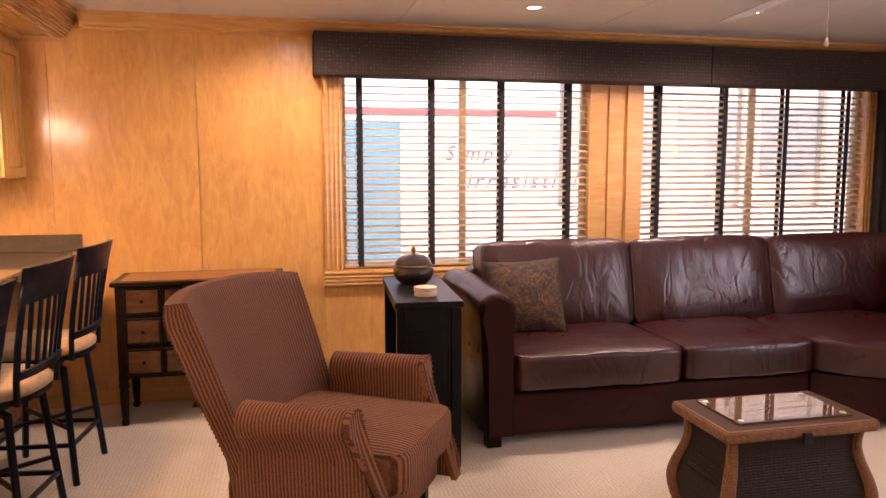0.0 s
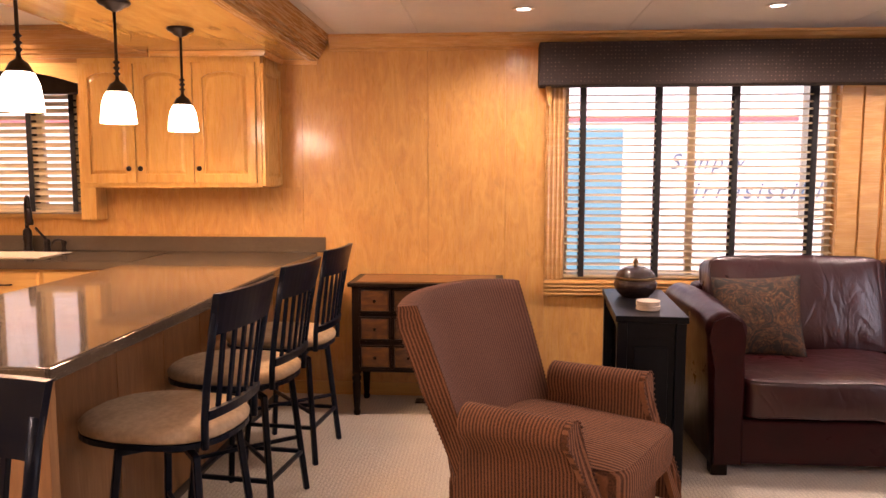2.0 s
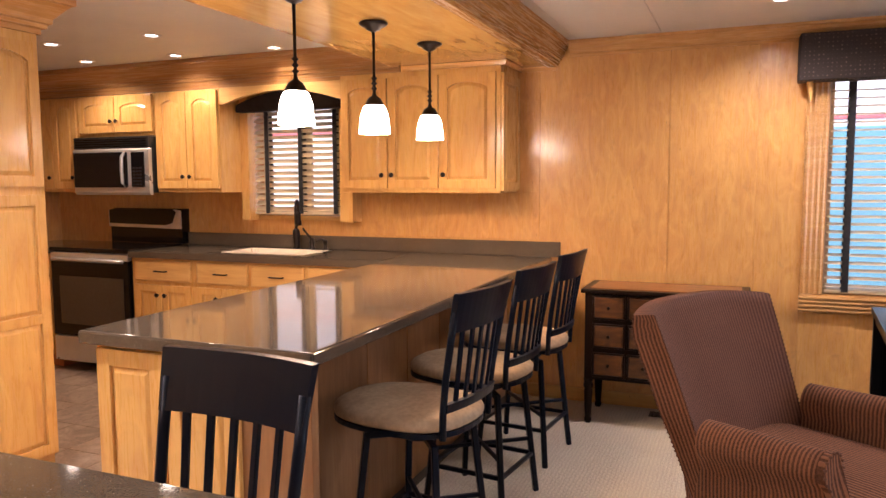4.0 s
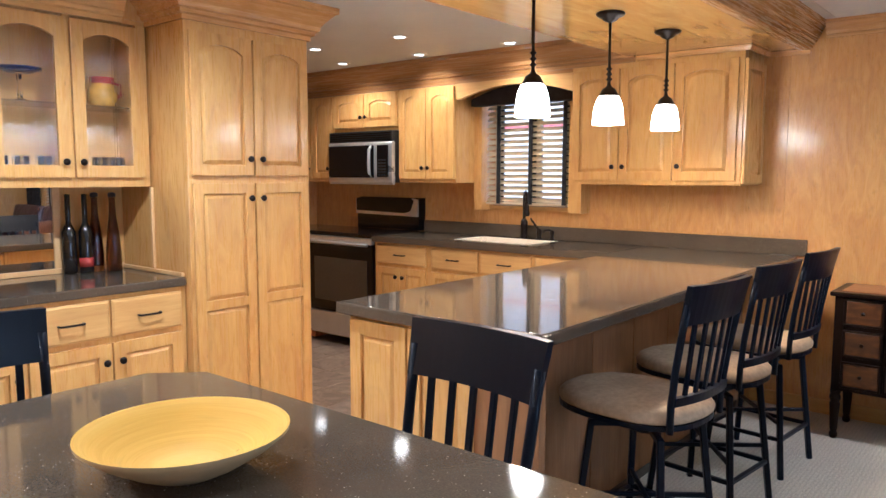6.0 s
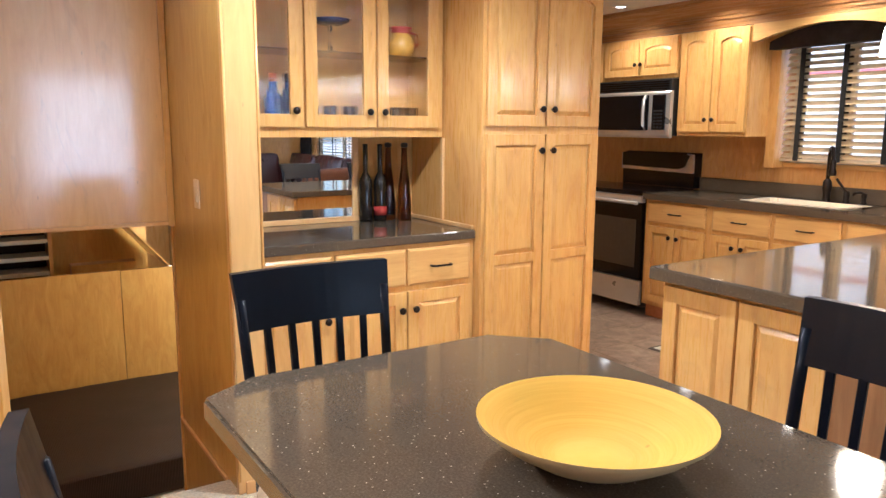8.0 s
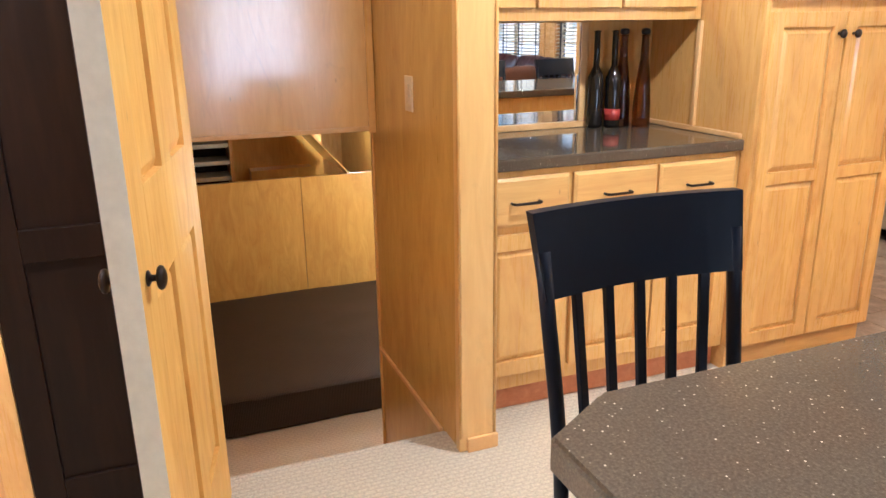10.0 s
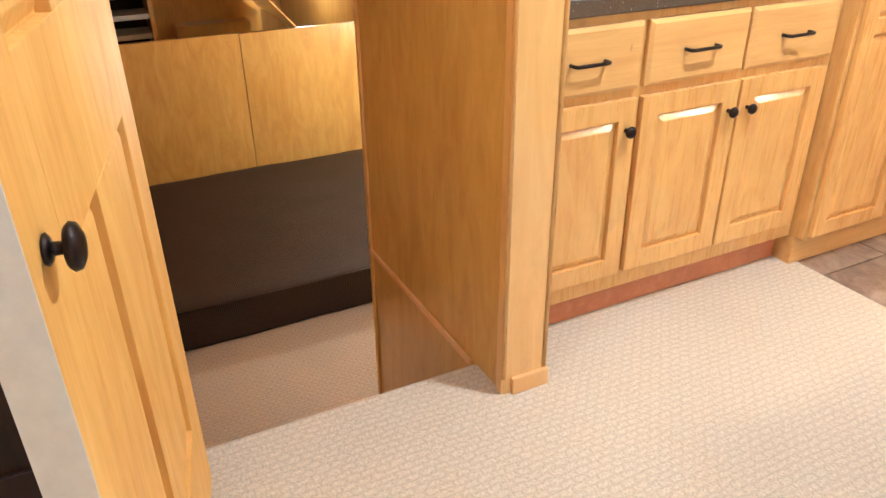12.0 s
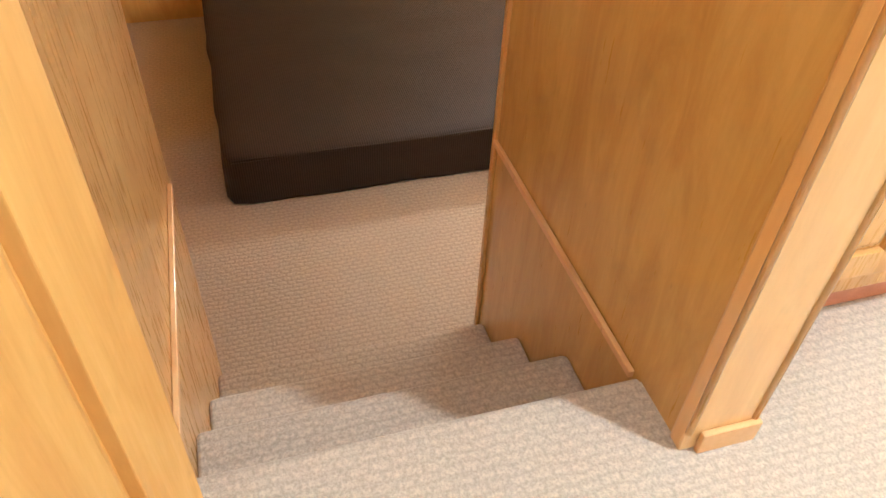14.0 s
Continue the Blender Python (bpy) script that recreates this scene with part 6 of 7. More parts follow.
def armchair():
    t = thing("armchair", pose(0.26, 2.645, 0, 0, 0, 60), "rust corduroy club armchair with rolled arms", "armchair")
    # seat box and cushion
    part("seat_base", box(-0.295, 0.295, -0.345, 0.25, 0.15, 0.315, 0.03, seg=3), CORD, t)
    bm, seams = upholstered(0.575, 0.66, 0.15, 0.022, 1.0, "top", 11.0, 24)
    c = part("seat_cushion", moved(bm, pose(0, -0.085, 0.392)), CORD, t, "loose corduroy seat cushion", smooth=True)
    for q in seams:
        part("piping", moved(q, pose(0, -0.085, 0.392)), CORD, c, smooth=True)
    # leaning, slightly winged back with studded sides
    nx, nz = 24, 16

    def spot(i, u):
        s = -1 + 2 * i / nx
        half = 0.325 + 0.055 * u ** 1.2
        lean = 0.17 + 0.20 * u + 0.035 * u * u
        zz = 0.30 + 0.67 * u - 0.022 * abs(s) ** 3 * u
        y = lean - 0.085 * abs(s) ** 3.0 - 0.012 * math.sin(math.pi * u) * (1 - s * s)
        thick = 0.10 * (0.72 + 0.28 * (1 - abs(s) ** 8)) * (1.0 if u < 0.9 else 1 - (u - 0.9) * 5)
        return Vector((s * half, y, zz)), Vector((s * half * (0.985 + 0.125 * abs(s) ** 5 * min(1.0, 2.0 * u)), y + thick + 0.02, zz - 0.004))

    def back_piece(name, i0, i1, material, label=""):
        bm = bmesh.new()
        uv = bm.loops.layers.uv.new("UVMap")

        def quad(pts, us):
            f = bm.faces.new([bm.verts.new(p) for p in pts])
            for lp, q in zip(f.loops, us):
                lp[uv].uv = q

        for j in range(nz):
            u0, u1 = j / nz, (j + 1) / nz
            for i in range(i0, i1):
                (a, a2), (b, b2), (c, c2), (d, d2) = spot(i, u0), spot(i + 1, u0), spot(i + 1, u1), spot(i, u1)
                w = 0.74 / nx
                us = [(i * w, a.z), ((i + 1) * w, b.z), ((i + 1) * w, c.z), (i * w, d.z)]
                quad((a, b, c, d), us)
                quad((b2, a2, d2, c2), [us[1], us[0], us[3], us[2]])
                if j == nz - 1:
                    quad((d, c, c2, d2), [us[3], us[2], (us[2][0], us[2][1] + 0.06), (us[3][0], us[3][1] + 0.06)])
        bmesh.ops.remove_doubles(bm, verts=bm.verts, dist=0.0002)
        return part(name, bm, material, t, label, smooth=True)

    back_piece("backrest", 0, nx, CORD_WORN, "worn smooth corduroy backrest")
    for i in (0, nx):
        bm = bmesh.new()
        uv = bm.loops.layers.uv.new("UVMap")
        for j in range(nz):
            (a, a2), (d, d2) = spot(i, j / nz), spot(i, (j + 1) / nz)
            f = bm.faces.new([bm.verts.new(q) for q in (a, d, d2, a2)])
            for lp, q in zip(f.loops, ((0, a.z), (0, d.z), (0.095, d.z), (0.095, a.z))):
                lp[uv].uv = q
        bmesh.ops.remove_doubles(bm, verts=bm.verts, dist=0.0002)
        part("side_panel", bm, CORD_WING, t, smooth=True)
    # outer back shell down to the legs
    bm = bmesh.new()
    rows = []
    for u in [k / 8 for k in range(9)]:
        z = 0.15 + 0.30 * u
        rows.append([bm.verts.new((x * (1.0 - 0.075 * u), y + 0.070 * u, z)) for x, y in ((-0.338, 0.05), (-0.338, 0.135), (-0.30, 0.20), (0, 0.24), (0.30, 0.20), (0.338, 0.135), (0.338, 0.05))])
    for a, c in zip(rows, rows[1:]):
        for k in range(7):
            bm.faces.new((a[k], a[(k + 1) % 7], c[(k + 1) % 7], c[k]))
    bm.faces.new(rows[0][::-1])
    bm.faces.new(rows[-1])
    part("back_shell", bm, CORD_SIDE, t, smooth=True)
    # rolled arms flaring outwards, with front facings
    def stern(z):
        u = max(0.0, min(1.0, (z - 0.30) / 0.22))
        return 0.185 - 0.055 * u * u * (3 - 2 * u)

    def prow(z):
        """The arm's front edge sweeps forwards to its foot."""
        u = max(0.0, min(1.0, (0.60 - z) / 0.44))
        return -0.255 - 0.145 * u * u * (3 - 2 * u)

    for s in (-1, 1):
        bm = bmesh.new()
        rows = []
        n = 12
        for k in range(n + 1):
            u = k / n
            roll = 0.055 + 0.012 * u
            cx, cz = 0.345 + 0.012 * (1 - u), 0.577 - 0.020 * u
            ring = [(0.295, 0.16), (0.292, 0.42), (0.300, 0.50)]
            for j in range(12):
                a = radians(195 - 250 * j / 11)
                ring.append((cx + roll * math.cos(a), cz + roll * math.sin(a)))
            ring += [(0.358, 0.46), (0.350, 0.30), (0.345, 0.16)]
            rows.append([bm.verts.new((s * x, prow(z) + (stern(z) - prow(z)) * u, z)) for x, z in ring])
        for a, c in zip(rows, rows[1:]):
            for j in range(len(a)):
                q = (j + 1) % len(a)
                bm.faces.new((a[j], a[q], c[q], c[j]))
        bm.faces.new(rows[0])
        bm.faces.new(rows[-1][::-1])
        arm = part("arm", bm, CORD_SIDE, t, smooth=True)
        # scrolled facing
        pts = [(s * x, z) for x, z in [(0.285, 0.15), (0.352, 0.15), (0.352, 0.22), (0.354, 0.29), (0.358, 0.36), (0.362, 0.42), (0.372, 0.48)]]
        for j in range(12):
            a = radians(-50 + 250 * j / 11)
            pts.append((s * (0.357 + 0.056 * math.cos(a)), 0.578 + 0.056 * math.sin(a)))
        pts += [(s * 0.302, 0.50), (s * 0.292, 0.40)]
        fac = prism(pts, -0.022, -0.0005)
        for v in fac.verts:
            v.co.y += prow(v.co.z)
        part("arm_facing", fac, CORD, arm)
        loop = [(x, prow(z) - 0.024, z) for x, z in pts]
        bm = bmesh.new()
        for k in range(2, len(loop) - 1):
            p, q = Vector(loop[k]), Vector(loop[k + 1])
            m = max(1, int((q - p).length / 0.016))
            for i in range(m):
                c = p.lerp(q, i / m)
                one = bmesh.new()
                bmesh.ops.create_icosphere(one, subdivisions=1, radius=0.0055, matrix=Matrix.Translation(c))
                join(bm, one)
        part("welt", bm, RUST_WELT, arm, "row of rounded rust studs")
    # studs down the two edges of each side of the back
    for i in (0, nx):
        for edge in (0, 1):
            bm = bmesh.new()
            for k in range(34):
                one = bmesh.new()
                bmesh.ops.create_icosphere(one, subdivisions=1, radius=0.0042, matrix=Matrix.Translation(spot(i, 0.20 + 0.79 * k / 33)[edge]))
                join(bm, one)
            part("welt", bm, RUST_WELT, t)
    for x, y in ((-0.28, -0.27), (0.28, -0.27), (-0.26, 0.24), (0.26, 0.24)):
        bm = bmesh.new()
        for a, b2, z in ((0.028, 0.028, 0.16),):
            lo = [bm.verts.new((x + sx * 0.016, y + sy * 0.016 - (0.015 if y < 0 else -0.02), 0)) for sx, sy in ((-1, -1), (1, -1), (1, 1), (-1, 1))]
            hi = [bm.verts.new((x + sx * 0.027, y + sy * 0.027, 0.162)) for sx, sy in ((-1, -1), (1, -1), (1, 1), (-1, 1))]
            for k in range(4):
                bm.faces.new((lo[k], lo[(k + 1) % 4], hi[(k + 1) % 4], hi[k]))
            bm.faces.new(lo[::-1])
            bm.faces.new(hi)
        part("leg", bm, DARKWOOD, t, "tapered dark wooden leg")


def end_table():
    t = thing("end_table", pose(0.604, 3.165, 0, 0, 0, -4.0), "tall black painted side table beside the sofa", "side table")
    x0, x1, y0, y1, z = 0.006, 0.304, 0.008, 0.79, 0.79
    part("top", box(x0 - 0.008, x1 + 0.008, y0 - 0.008, y1 + 0.008, z - 0.03, z, 0.004), BLACKWOOD, t)
    for a in (x0, x1 - 0.045):
        for b in (y0, y1 - 0.045):
            part("leg", box(a, a + 0.045, b, b + 0.045, 0, z - 0.031, 0.003), BLACKWOOD, t)
    part("front_rail", box(x0 + 0.046, x1 - 0.046, y0 + 0.006, y0 + 0.026, z - 0.10, z - 0.031, 0.002), BLACKWOOD, t)
    part("front_panel", box(x0 + 0.046, x1 - 0.046, y0 + 0.014, y0 + 0.03, 0.05, z - 0.101, 0.002), BLACKWOOD, t)
    part("side_rail", box(x0 + 0.008, x0 + 0.026, y0 + 0.046, y1 - 0.046, z - 0.075, z - 0.031, 0.002), BLACKWOOD, t)
    part("side_panel", box(x1 - 0.024, x1 - 0.010, y0 + 0.046, y1 - 0.046, 0.05, z - 0.031, 0.002), BLACKWOOD, t)
    part("back_panel", box(x0 + 0.046, x1 - 0.046, y1 - 0.03, y1 - 0.014, 0.05, z - 0.031, 0.002), BLACKWOOD, t)
    part("panel_frame", box(x0 + 0.075, x1 - 0.075, y0 + 0.008, y0 + 0.0139, 0.10, z - 0.14, 0.003), BLACKWOOD, t)
    part("shelf", box(x0 + 0.01, x1 - 0.03, y0 + 0.046, y1 - 0.046, 0.12, 0.14, 0.003), BLACKWOOD, t)
    t = thing("carved_jar", pose(0.785, 3.70, z), "carved dark brown lidded jar on the side table", "jar")
    part("body", lathe([(0, 0), (0.070, 0), (0.072, 0.008), (0.090, 0.022), (0.106, 0.050), (0.108, 0.072), (0.098, 0.090), (0.094, 0.094), (0, 0.094)], 40), CARVED, t, smooth=True)
    part("rim", lathe([(0.092, 0.093), (0.100, 0.094), (0.100, 0.102), (0.092, 0.103)], 40), BRASS, t, "thin brass rim", smooth=True)
    lid = part("lid", lathe([(0.098, 0.103), (0.096, 0.112), (0.082, 0.134), (0.055, 0.150), (0.02, 0.157), (0, 0.158)], 40), CARVED, t, "domed carved lid", smooth=True)
    part("finial", lathe([(0, 0.157), (0.010, 0.158), (0.006, 0.166), (0.013, 0.174), (0.014, 0.182), (0.006, 0.192), (0, 0.196)], 16), BRASS, lid, smooth=True)
    for k in range(4):
        bm = lathe([(0, 0), (0.052, 0), (0.054, 0.002), (0.054, 0.0085), (0.052, 0.0105), (0, 0.0105)], 28)
        moved(bm, pose(0.775 + 0.002 * math.sin(k * 2), 3.33 + 0.002 * math.cos(k * 3), z + 0.0002 + k * 0.0108))
        solo("coaster", bm, BEIGE_STONE, "round pale coaster in a small stack", "coaster", "stack of coasters", smooth=False)


def low_chest():
    t = thing("console_chest", pose(0, 0, 0), "dark console chest with worn chestnut drawers against the wall", "chest")
    x0, x1, y0, y1, z = -0.765, 0.105, 4.075, 4.455, 0.79
    top = part("top", box(x0 - 0.015, x1 + 0.015, y0 - 0.02, y1 + 0.01, z - 0.024, z, 0.006), DARKWOOD, t)
    part("top_inlay", box(x0 + 0.03, x1 - 0.03, y0 + 0.03, y1 - 0.03, z + 0.0002, z + 0.003, 0.001), INLAY, top, "worn chestnut inlay")
    part("body", box(x0 + 0.035, x1 - 0.035, y0 + 0.012, y1, 0.265, z - 0.025, 0.003), DARKWOOD, t)
    part("lower_edge", box(x0 + 0.03, x1 - 0.03, y0 + 0.004, y0 + 0.03, 0.262, 0.278, 0.004), DARKWOOD, t)
    cols = 4
    w = (x1 - x0 - 0.09) / cols
    for c in range(cols):
        for a, b in ((0.625, 0.745), (0.460, 0.580), (0.292, 0.412)):
            xa = x0 + 0.045 + c * w + 0.016
            d = part("drawer", box(xa, xa + w - 0.032, y0 - 0.002, y0 + 0.012, a, b, 0.008), CHESTNUT, t, "worn chestnut drawer front")
            fr = bmesh.new()
            for p, q, r, s in ((xa - 0.011, xa + w - 0.021, a - 0.011, a), (xa - 0.011, xa + w - 0.021, b, b + 0.011), (xa - 0.011, xa, a, b), (xa + w - 0.032, xa + w - 0.021, a, b)):
                box(p, q, y0 - 0.006, y0 + 0.0119, r, s, 0.004, fr)
            part("bead", fr, DARKWOOD, d)
            part("knob", moved(lathe([(0, 0), (0.005, 0), (0.004, 0.008), (0.010, 0.013), (0.009, 0.020), (0, 0.022)], 12), pose(xa + (w - 0.032) / 2, y0 - 0.003, (a + b) / 2, 90, 0, 0)), DARKWOOD, d, smooth=True)
    prof = [(0, 0), (0.016, 0), (0.021, 0.012), (0.021, 0.026), (0.015, 0.036), (0.019, 0.05), (0.026, 0.19), (0.020, 0.20), (0.028, 0.215), (0.028, 0.232), (0.021, 0.24), (0.027, 0.25), (0.027, 0.262), (0, 0.262)]
    for a in (x0 + 0.028, x1 - 0.028):
        for b in (y0 + 0.022, y1 - 0.03):
            part("leg", moved(lathe(prof, 14), pose(a, b, 0)), DARKWOOD, t, smooth=True)
            part("stile", box(a - 0.022, a + 0.022, b - 0.018, b + 0.022, 0.263, z - 0.0245, 0.004), DARKWOOD, t)
    t = thing("floor_vent", pose(0, 0, 0), "dark floor register in front of the skirting", "vent")
    part("plate", box(-0.42, -0.16, 4.33, 4.42, 0.0005, 0.006, 0.002), BRONZE, t)
    for k in range(9):
        part("slot_bar", box(-0.405 + k * 0.027, -0.393 + k * 0.027, 4.34, 4.41, 0.0062, 0.010, 0.001), BLACK_METAL, t)


def rope_post(points):
    """An upright bar that grows thicker towards its foot."""
    bm = bmesh.new()
    rings = []
    for x, y, z in points:
        r = 0.034 - 0.035 * z
        rings.append([bm.verts.new((x + r * math.cos(k * math.pi / 6), y + r * math.sin(k * math.pi / 6), z)) for k in range(12)])
    for a, b in zip(rings, rings[1:]):
        for k in range(12):
            bm.faces.new((a[k], a[(k + 1) % 12], b[(k + 1) % 12], b[k]))
    bm.faces.new(rings[0][::-1])
    bm.faces.new(rings[-1])
    return bm


def trunk():
    t = thing("coffee_trunk", pose(0, 0, 0), "bombe cane trunk with rope-weave edges and a glass top", "trunk")
    x0, x1, y0, y1 = 1.655, 2.281, 2.200, 2.567
    cx, cy = (x0 + x1) / 2, (y0 + y1) / 2
    hx, hy = (x1 - x0) / 2 - 0.02, (y1 - y0) / 2 - 0.015

    def swell(z):
        return 0.021 * math.cos((z / 0.40 - 0.36) * 2 * math.pi / 1.02) - 0.002

    zs = [0.035 + 0.365 * k / 12 for k in range(13)]
    for name, m, dx in (("side_panel", WICKER_D, 0), ("end_panel", WICKER_D, 1)):
        for s in (-1, 1):
            bm = bmesh.new()
            rows = []
            for z in zs:
                o = swell(z)
                if dx:
                    rows.append([bm.verts.new(q) for q in ((cx + s * (hx + o), cy - hy - o * 0.9, z), (cx + s * (hx + o), cy + hy + o * 0.9, z), (cx + s * (hx + o - 0.02), cy + hy - 0.01, z), (cx + s * (hx + o - 0.02), cy - hy + 0.01, z))])
                else:
                    rows.append([bm.verts.new(q) for q in ((cx - hx - o * 0.9, cy + s * (hy + o), z), (cx + hx + o * 0.9, cy + s * (hy + o), z), (cx + hx - 0.01, cy + s * (hy + o - 0.02), z), (cx - hx + 0.01, cy + s * (hy + o - 0.02), z))])
            for a, b in zip(rows, rows[1:]):
                for k in range(4):
                    bm.faces.new((a[k], a[(k + 1) % 4], b[(k + 1) % 4], b[k]))
            bm.faces.new(rows[0][::-1])
            bm.faces.new(rows[-1])
            part(name, bm, m, t, "dark woven cane panel", smooth=False)
    for sx in (-1, 1):
        for sy in (-1, 1):
            pts = [(cx + sx * (hx + swell(z) - 0.004), cy + sy * (hy + swell(z) - 0.004), z) for z in zs]
            part("corner_post", rope_post(pts), WICKER_L, t, "tan rope-weave corner", smooth=True)
            part("foot", moved(lathe([(0, 0), (0.022, 0), (0.03, 0.015), (0.026, 0.04), (0, 0.04)], 14), pose(cx + sx * (hx + 0.0), cy + sy * (hy + 0.0), 0)), DARKWOOD, t, "dark bun foot", smooth=True)
    lid = part("lid", box(x0 - 0.012, x1 + 0.012, y0 - 0.012, y1 + 0.012, 0.404, 0.452, 0.022, seg=5), WICKER_L, t, "tan rope-weave lid")
    part("glass_top", box(x0 + 0.075, x1 - 0.06, y0 + 0.05, y1 - 0.035, 0.4525, 0.460, 0.002), TABLE_GLASS, lid, "clear glass over dark cane")
    for a in (x0 + 0.10, x1 - 0.085):
        for b in (y0 + 0.075, y1 - 0.06):
            part("glass_pad", moved(lathe([(0, 0.0025), (0.010, 0.0025), (0.012, 0.0)], 14), pose(a, b, 0.460)), STEEL, lid)
    part("latch", box(cx - 0.018, cx + 0.018, y0 - 0.026, y0 - 0.0125, 0.388, 0.430, 0.004), BRONZE, t, "small dark latch")


sofa()
armchair()
end_table()
low_chest()
trunk()


# ---------------------------------------------------------------- stairwell, door and low cabin
def stair_door():
    """Hinged beside the steps and swung wide; built along +x from its hinge, lit face towards +y."""
    t = thing("panel_door", pose(-2.915, -0.200, 0, 0, 0, -11.0), "open maple panel door with a pale unfinished edge", "door")
    w, h, th = 0.708, 2.02, 0.022
    part("core", box(0.002, w, -0.0245, -th, 0.012, h, 0.001), PAPER, t, "pale unpainted door edge")
    # lit face
    def face(y0, y1, material, out):
        bm = bmesh.new()
        stile, mid = 0.115, 0.10
        rails = [(0.012, 0.24), (0.86, 1.06), (1.90, h)]
        box(0.0, stile, y0, y1, 0.012, h, 0.002, bm)
        box(w - stile, w, y0, y1, 0.012, h, 0.002, bm)
        cm = w / 2
        for a, b in rails:
            box(stile, w - stile, y0, y1, a, b, 0.0015, bm)
        for (a, b), (c, d) in zip(rails, rails[1:]):
            box(cm - mid / 2, cm + mid / 2, y0, y1, b, c, 0.0015, bm)
        f = part("face", bm, material, t)
        for (a, b), (c, d) in zip(rails, rails[1:]):
            for x0, x1 in ((stile, cm - mid / 2), (cm + mid / 2, w - stile)):
                one = bmesh.new()
                ya = y0 if out > 0 else y1
                loops = []
                for ins, off in ((-0.002, 0.005), (0.003, 0.005), (0.022, 0.015), (0.025, 0.016)):
                    loops.append([one.verts.new((px, ya + out * off, pz)) for px, pz in ((x0 + ins, b + ins), (x1 - ins, b + ins), (x1 - ins, c - ins), (x0 + ins, c - ins))])
                for la, lb in zip(loops, loops[1:]):
                    for k in range(4):
                        one.faces.new((la[k], la[(k + 1) % 4], lb[(k + 1) % 4], lb[k]))
                one.faces.new(loops[-1])
                one.faces.new([one.verts.new((v.co.x, ya, v.co.z)) for v in loops[0]][::-1])
                part("raised_panel", one, material, f)
        return f

    face(-0.0215, 0.0, DOOR_MAPLE, 1)
    face(-0.0465, -0.025, MAPLE, -1)
    prof = [(0, 0), (0.014, 0), (0.015, 0.002), (0.011, 0.005), (0.0065, 0.006), (0.006, 0.014), (0.009, 0.016), (0.019, 0.018), (0.0225, 0.022), (0.021, 0.027), (0.013, 0.031), (0, 0.033)]
    part("knob", moved(lathe(prof, 24), pose(w - 0.052, 0.0005, 0.905, -90, 0, 0)), BRONZE, t, "black bronze door knob", smooth=True)
    part("knob", moved(lathe(prof, 24), pose(w - 0.052, -0.047, 0.905, 90, 0, 0)), BRONZE, t, "black bronze door knob", smooth=True)
    part("edge_strip", box(w - 0.0005, w + 0.002, -0.0465, 0.0, 0.012, h, 0.0005), PAPER, t, "pale door edge")


def closet_door():
    t = thing("closet_door", facing_east(-2.954, -0.70), "narrow dark-stained panel door in shadow beside the steps", "door")
    w = 0.335
    part("casing", box(-0.07, -0.004, -0.02, 0.0, 0, 2.1, 0.004), MAPLE, t, "pale maple casing")
    bm = bmesh.new()
    for a, b, c, d in ((0, 0.075, 0.01, 2.04), (w - 0.075, w, 0.01, 2.04), (0.075, w - 0.075, 0.01, 0.16), (0.075, w - 0.075, 0.775, 0.86), (0.075, w - 0.075, 1.93, 2.04)):
        box(a, b, -0.03, -0.0005, c, d, 0.003, bm)
    part("leaf", bm, DARKWOOD, t)
    for c, d in ((0.155, 0.78), (0.855, 1.935)):
        part("inset_panel", box(0.07, w - 0.07, -0.018, -0.004, c, d, 0.004), DARKWOOD, t)


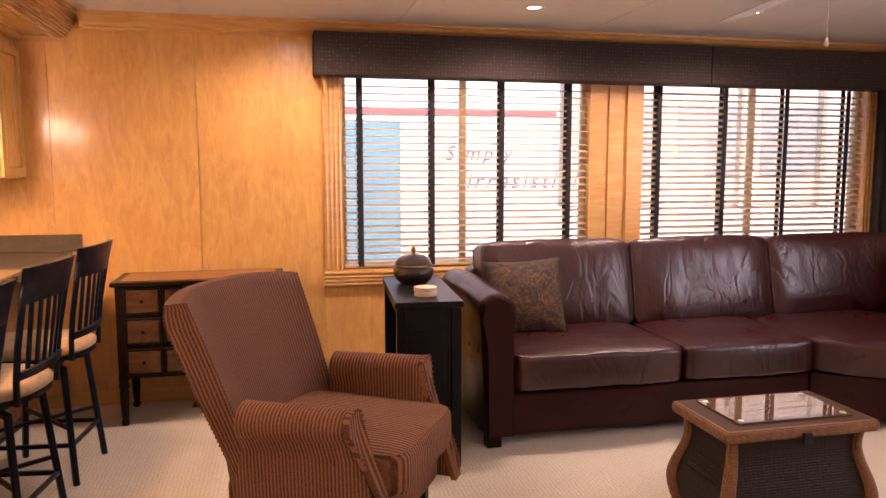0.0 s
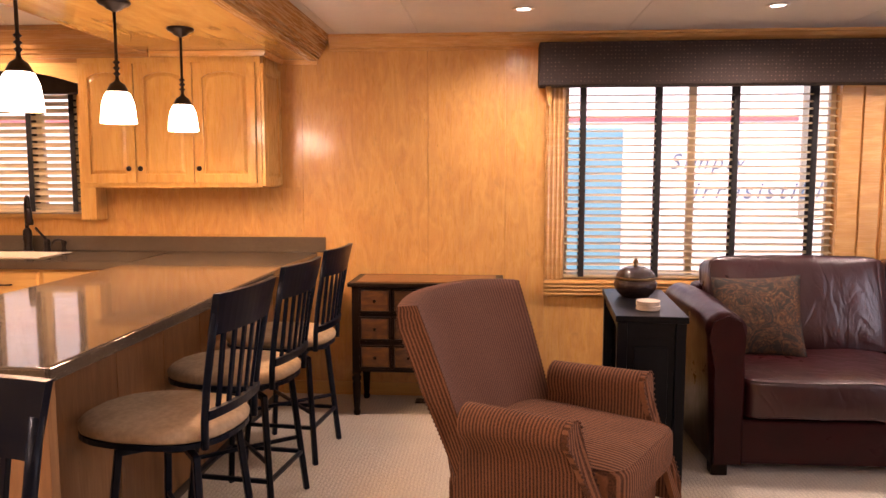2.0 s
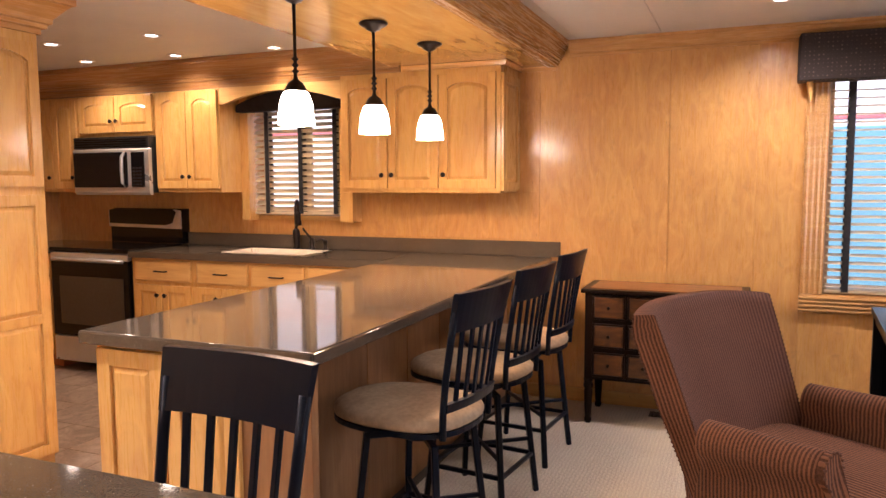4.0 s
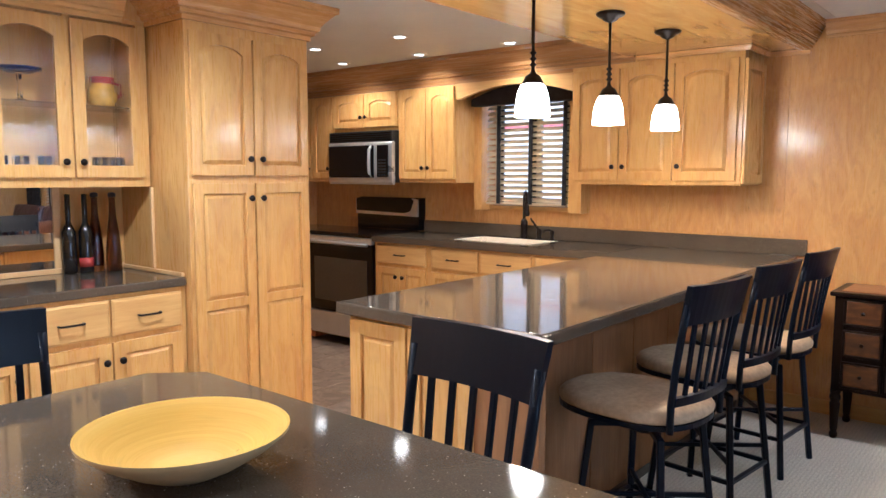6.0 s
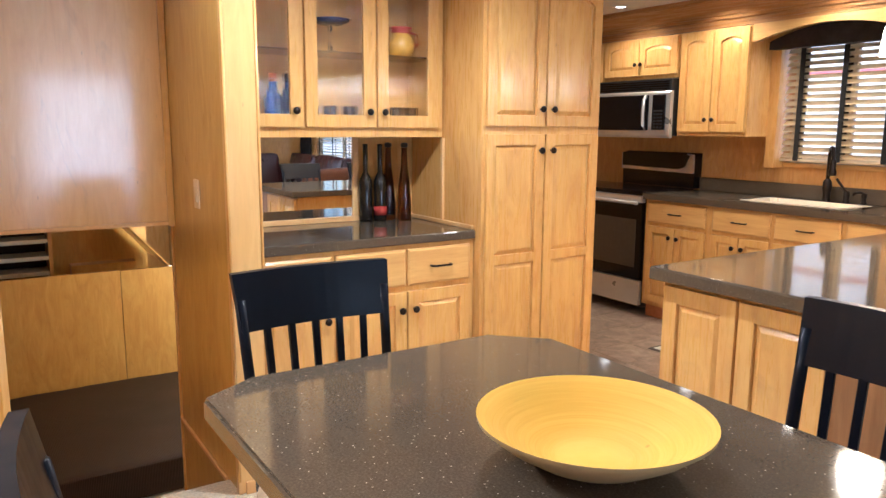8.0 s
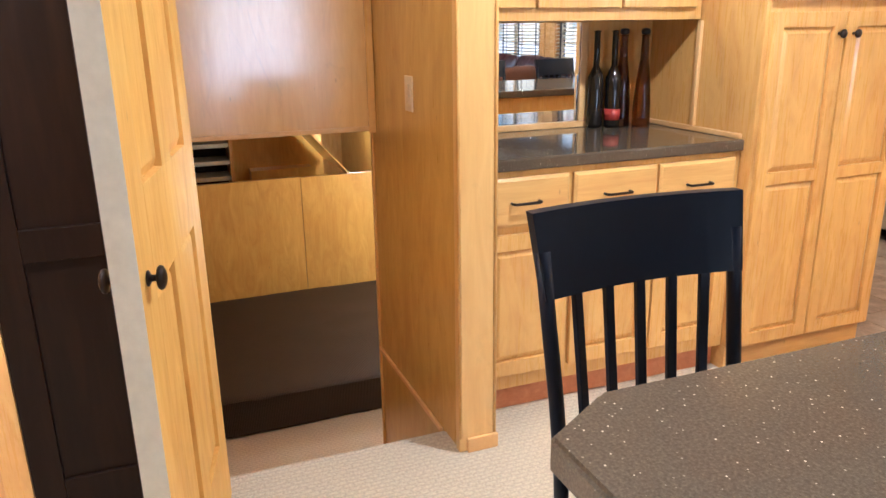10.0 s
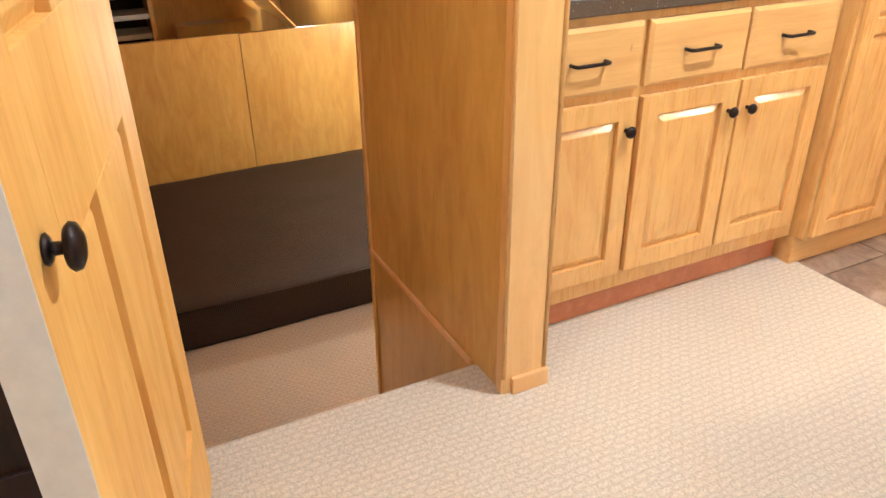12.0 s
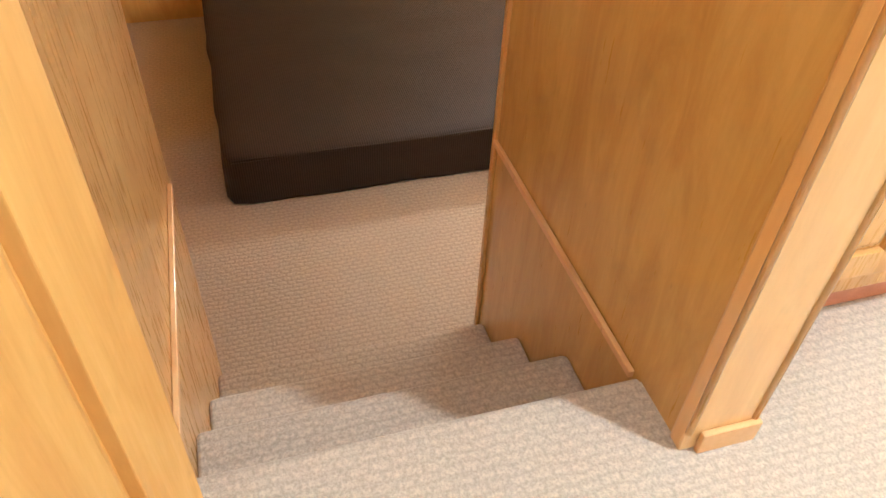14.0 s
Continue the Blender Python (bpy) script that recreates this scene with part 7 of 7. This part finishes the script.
def cabin_things():
    bm = cushion(1.66, 2.13, 0.225, 0.012, 30, 24, 0.006, 2.0)
    t = solo("mattress", moved(bm, pose(-5.52, 0.88, LOW + 0.1125)), MATTRESS, "dark ribbed mattress lying on the cabin floor", "mattress", smooth=True)
    part("piping", tube([(-4.70, -0.15, LOW + 0.212), (-4.693, 0.4, LOW + 0.212), (-4.693, 1.4, LOW + 0.212), (-4.70, 1.92, LOW + 0.212)], 0.006, 6), MATTRESS, t, smooth=True)
    t = thing("light_switch", pose(-3.294, STAIR_N, 1.11), "ivory rocker switch on the maple partition", "switch")
    part("plate", box(-0.035, 0.035, -0.007, -0.0005, -0.058, 0.058, 0.002), WHITE_PLASTIC, t)
    part("rocker", box(-0.015, 0.015, -0.011, -0.0072, -0.032, 0.032, 0.001), WHITE_PLASTIC, t)
    # beyond the bulkhead: shelves, a plywood wall, a sloping side and a yellow lit patch
    t = thing("cabin_shelf", pose(-7.6, -0.2, 0), "pale shelves with dark recesses beyond the bulkhead", "shelf")
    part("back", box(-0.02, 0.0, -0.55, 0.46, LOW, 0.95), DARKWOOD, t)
    for z in (0.10, 0.235, 0.38, 0.60):
        part("board", box(0.0005, 0.28, -0.55, 0.46, z, z + 0.035, 0.002), PAPER, t)
    part("upright", box(0.0, 0.30, 0.461, 0.49, LOW, 0.95, 0.002), MAPLE, t)
    part("floor_board", box(0.0, 0.28, -0.55, 0.46, LOW, LOW + 0.02), MAPLE, t)
    setting("wall_cabin_inner", box(-7.7, -7.6, 0.30, 1.11, LOW, 0.95), STAIR_PLY, "plywood inner cabin wall")
    t = thing("cabin_cupboard", pose(-7.55, 0.66, 0), "low maple cupboard against the inner wall", "cabinet")
    part("body", box(-0.05, 0.12, -0.22, 0.32, LOW, 0.14, 0.003), STAIR_PLY, t)
    bm = prism([(1.10, 0.20), (1.115, 0.20), (0.60, 0.80), (0.585, 0.80)], 0, 1.1)
    moved(bm, Matrix(((0, -1, 0, -6.45), (1, 0, 0, 0), (0, 0, 1, 0), (0, 0, 0, 1))))
    setting("wall_cabin_slope", box(-8.55, -6.45, 1.52, 1.56, LOW, 0.95), STAIR_PLY, "maple side lining of the far cabin")
    setting("trim_cabin_slope", bm, STAIR_PLY, "sloping maple hull lining")


stair_door()
closet_door()
cabin_things()
for place, watts in (((-5.55, 1.72, 0.30), CABIN_WATTS * 1.5), ((-7.2, 1.30, 0.55), CABIN_WATTS * 0.5), ((-4.35, 1.55, 0.6), CABIN_WATTS * 0.6)):
    lamp = new("cabin_lamp", bpy.data.lights.new("cabin_lamp", "POINT"))
    lamp.data.energy, lamp.data.color, lamp.data.shadow_soft_size = watts, CABIN_COLOUR, 0.12
    lamp.matrix_world = pose(*place)
t = thing("kitchen_mat", pose(0, 0, 0), "pale mat with a grey border on the kitchen floor", "mat")
part("border", box(-3.35, -2.60, 3.29, 3.72, 0.0005, 0.006, 0.002), GROUT, t)
part("field", box(-3.325, -2.625, 3.315, 3.695, 0.0065, 0.010, 0.002), PAPER, t)

# ---------------------------------------------------------------- kitchen floor tiles
SIZE, GAP = 0.305, 0.004
tile = finish("tile", box(GAP / 2, SIZE - GAP / 2, GAP / 2, SIZE - GAP / 2, -0.0075, 0.0, 0.0015, seg=1), TILE)
for i in range(13):
    for j in range(8):
        x, y = WEST + i * SIZE, 1.742 + j * SIZE
        if x + SIZE < -1.30 and y < 3.9:
            s = new("tile", tile)
            s.parent = KITCHEN_FLOOR
            s.matrix_basis = pose(x, y, random.uniform(-0.0006, 0.0006))
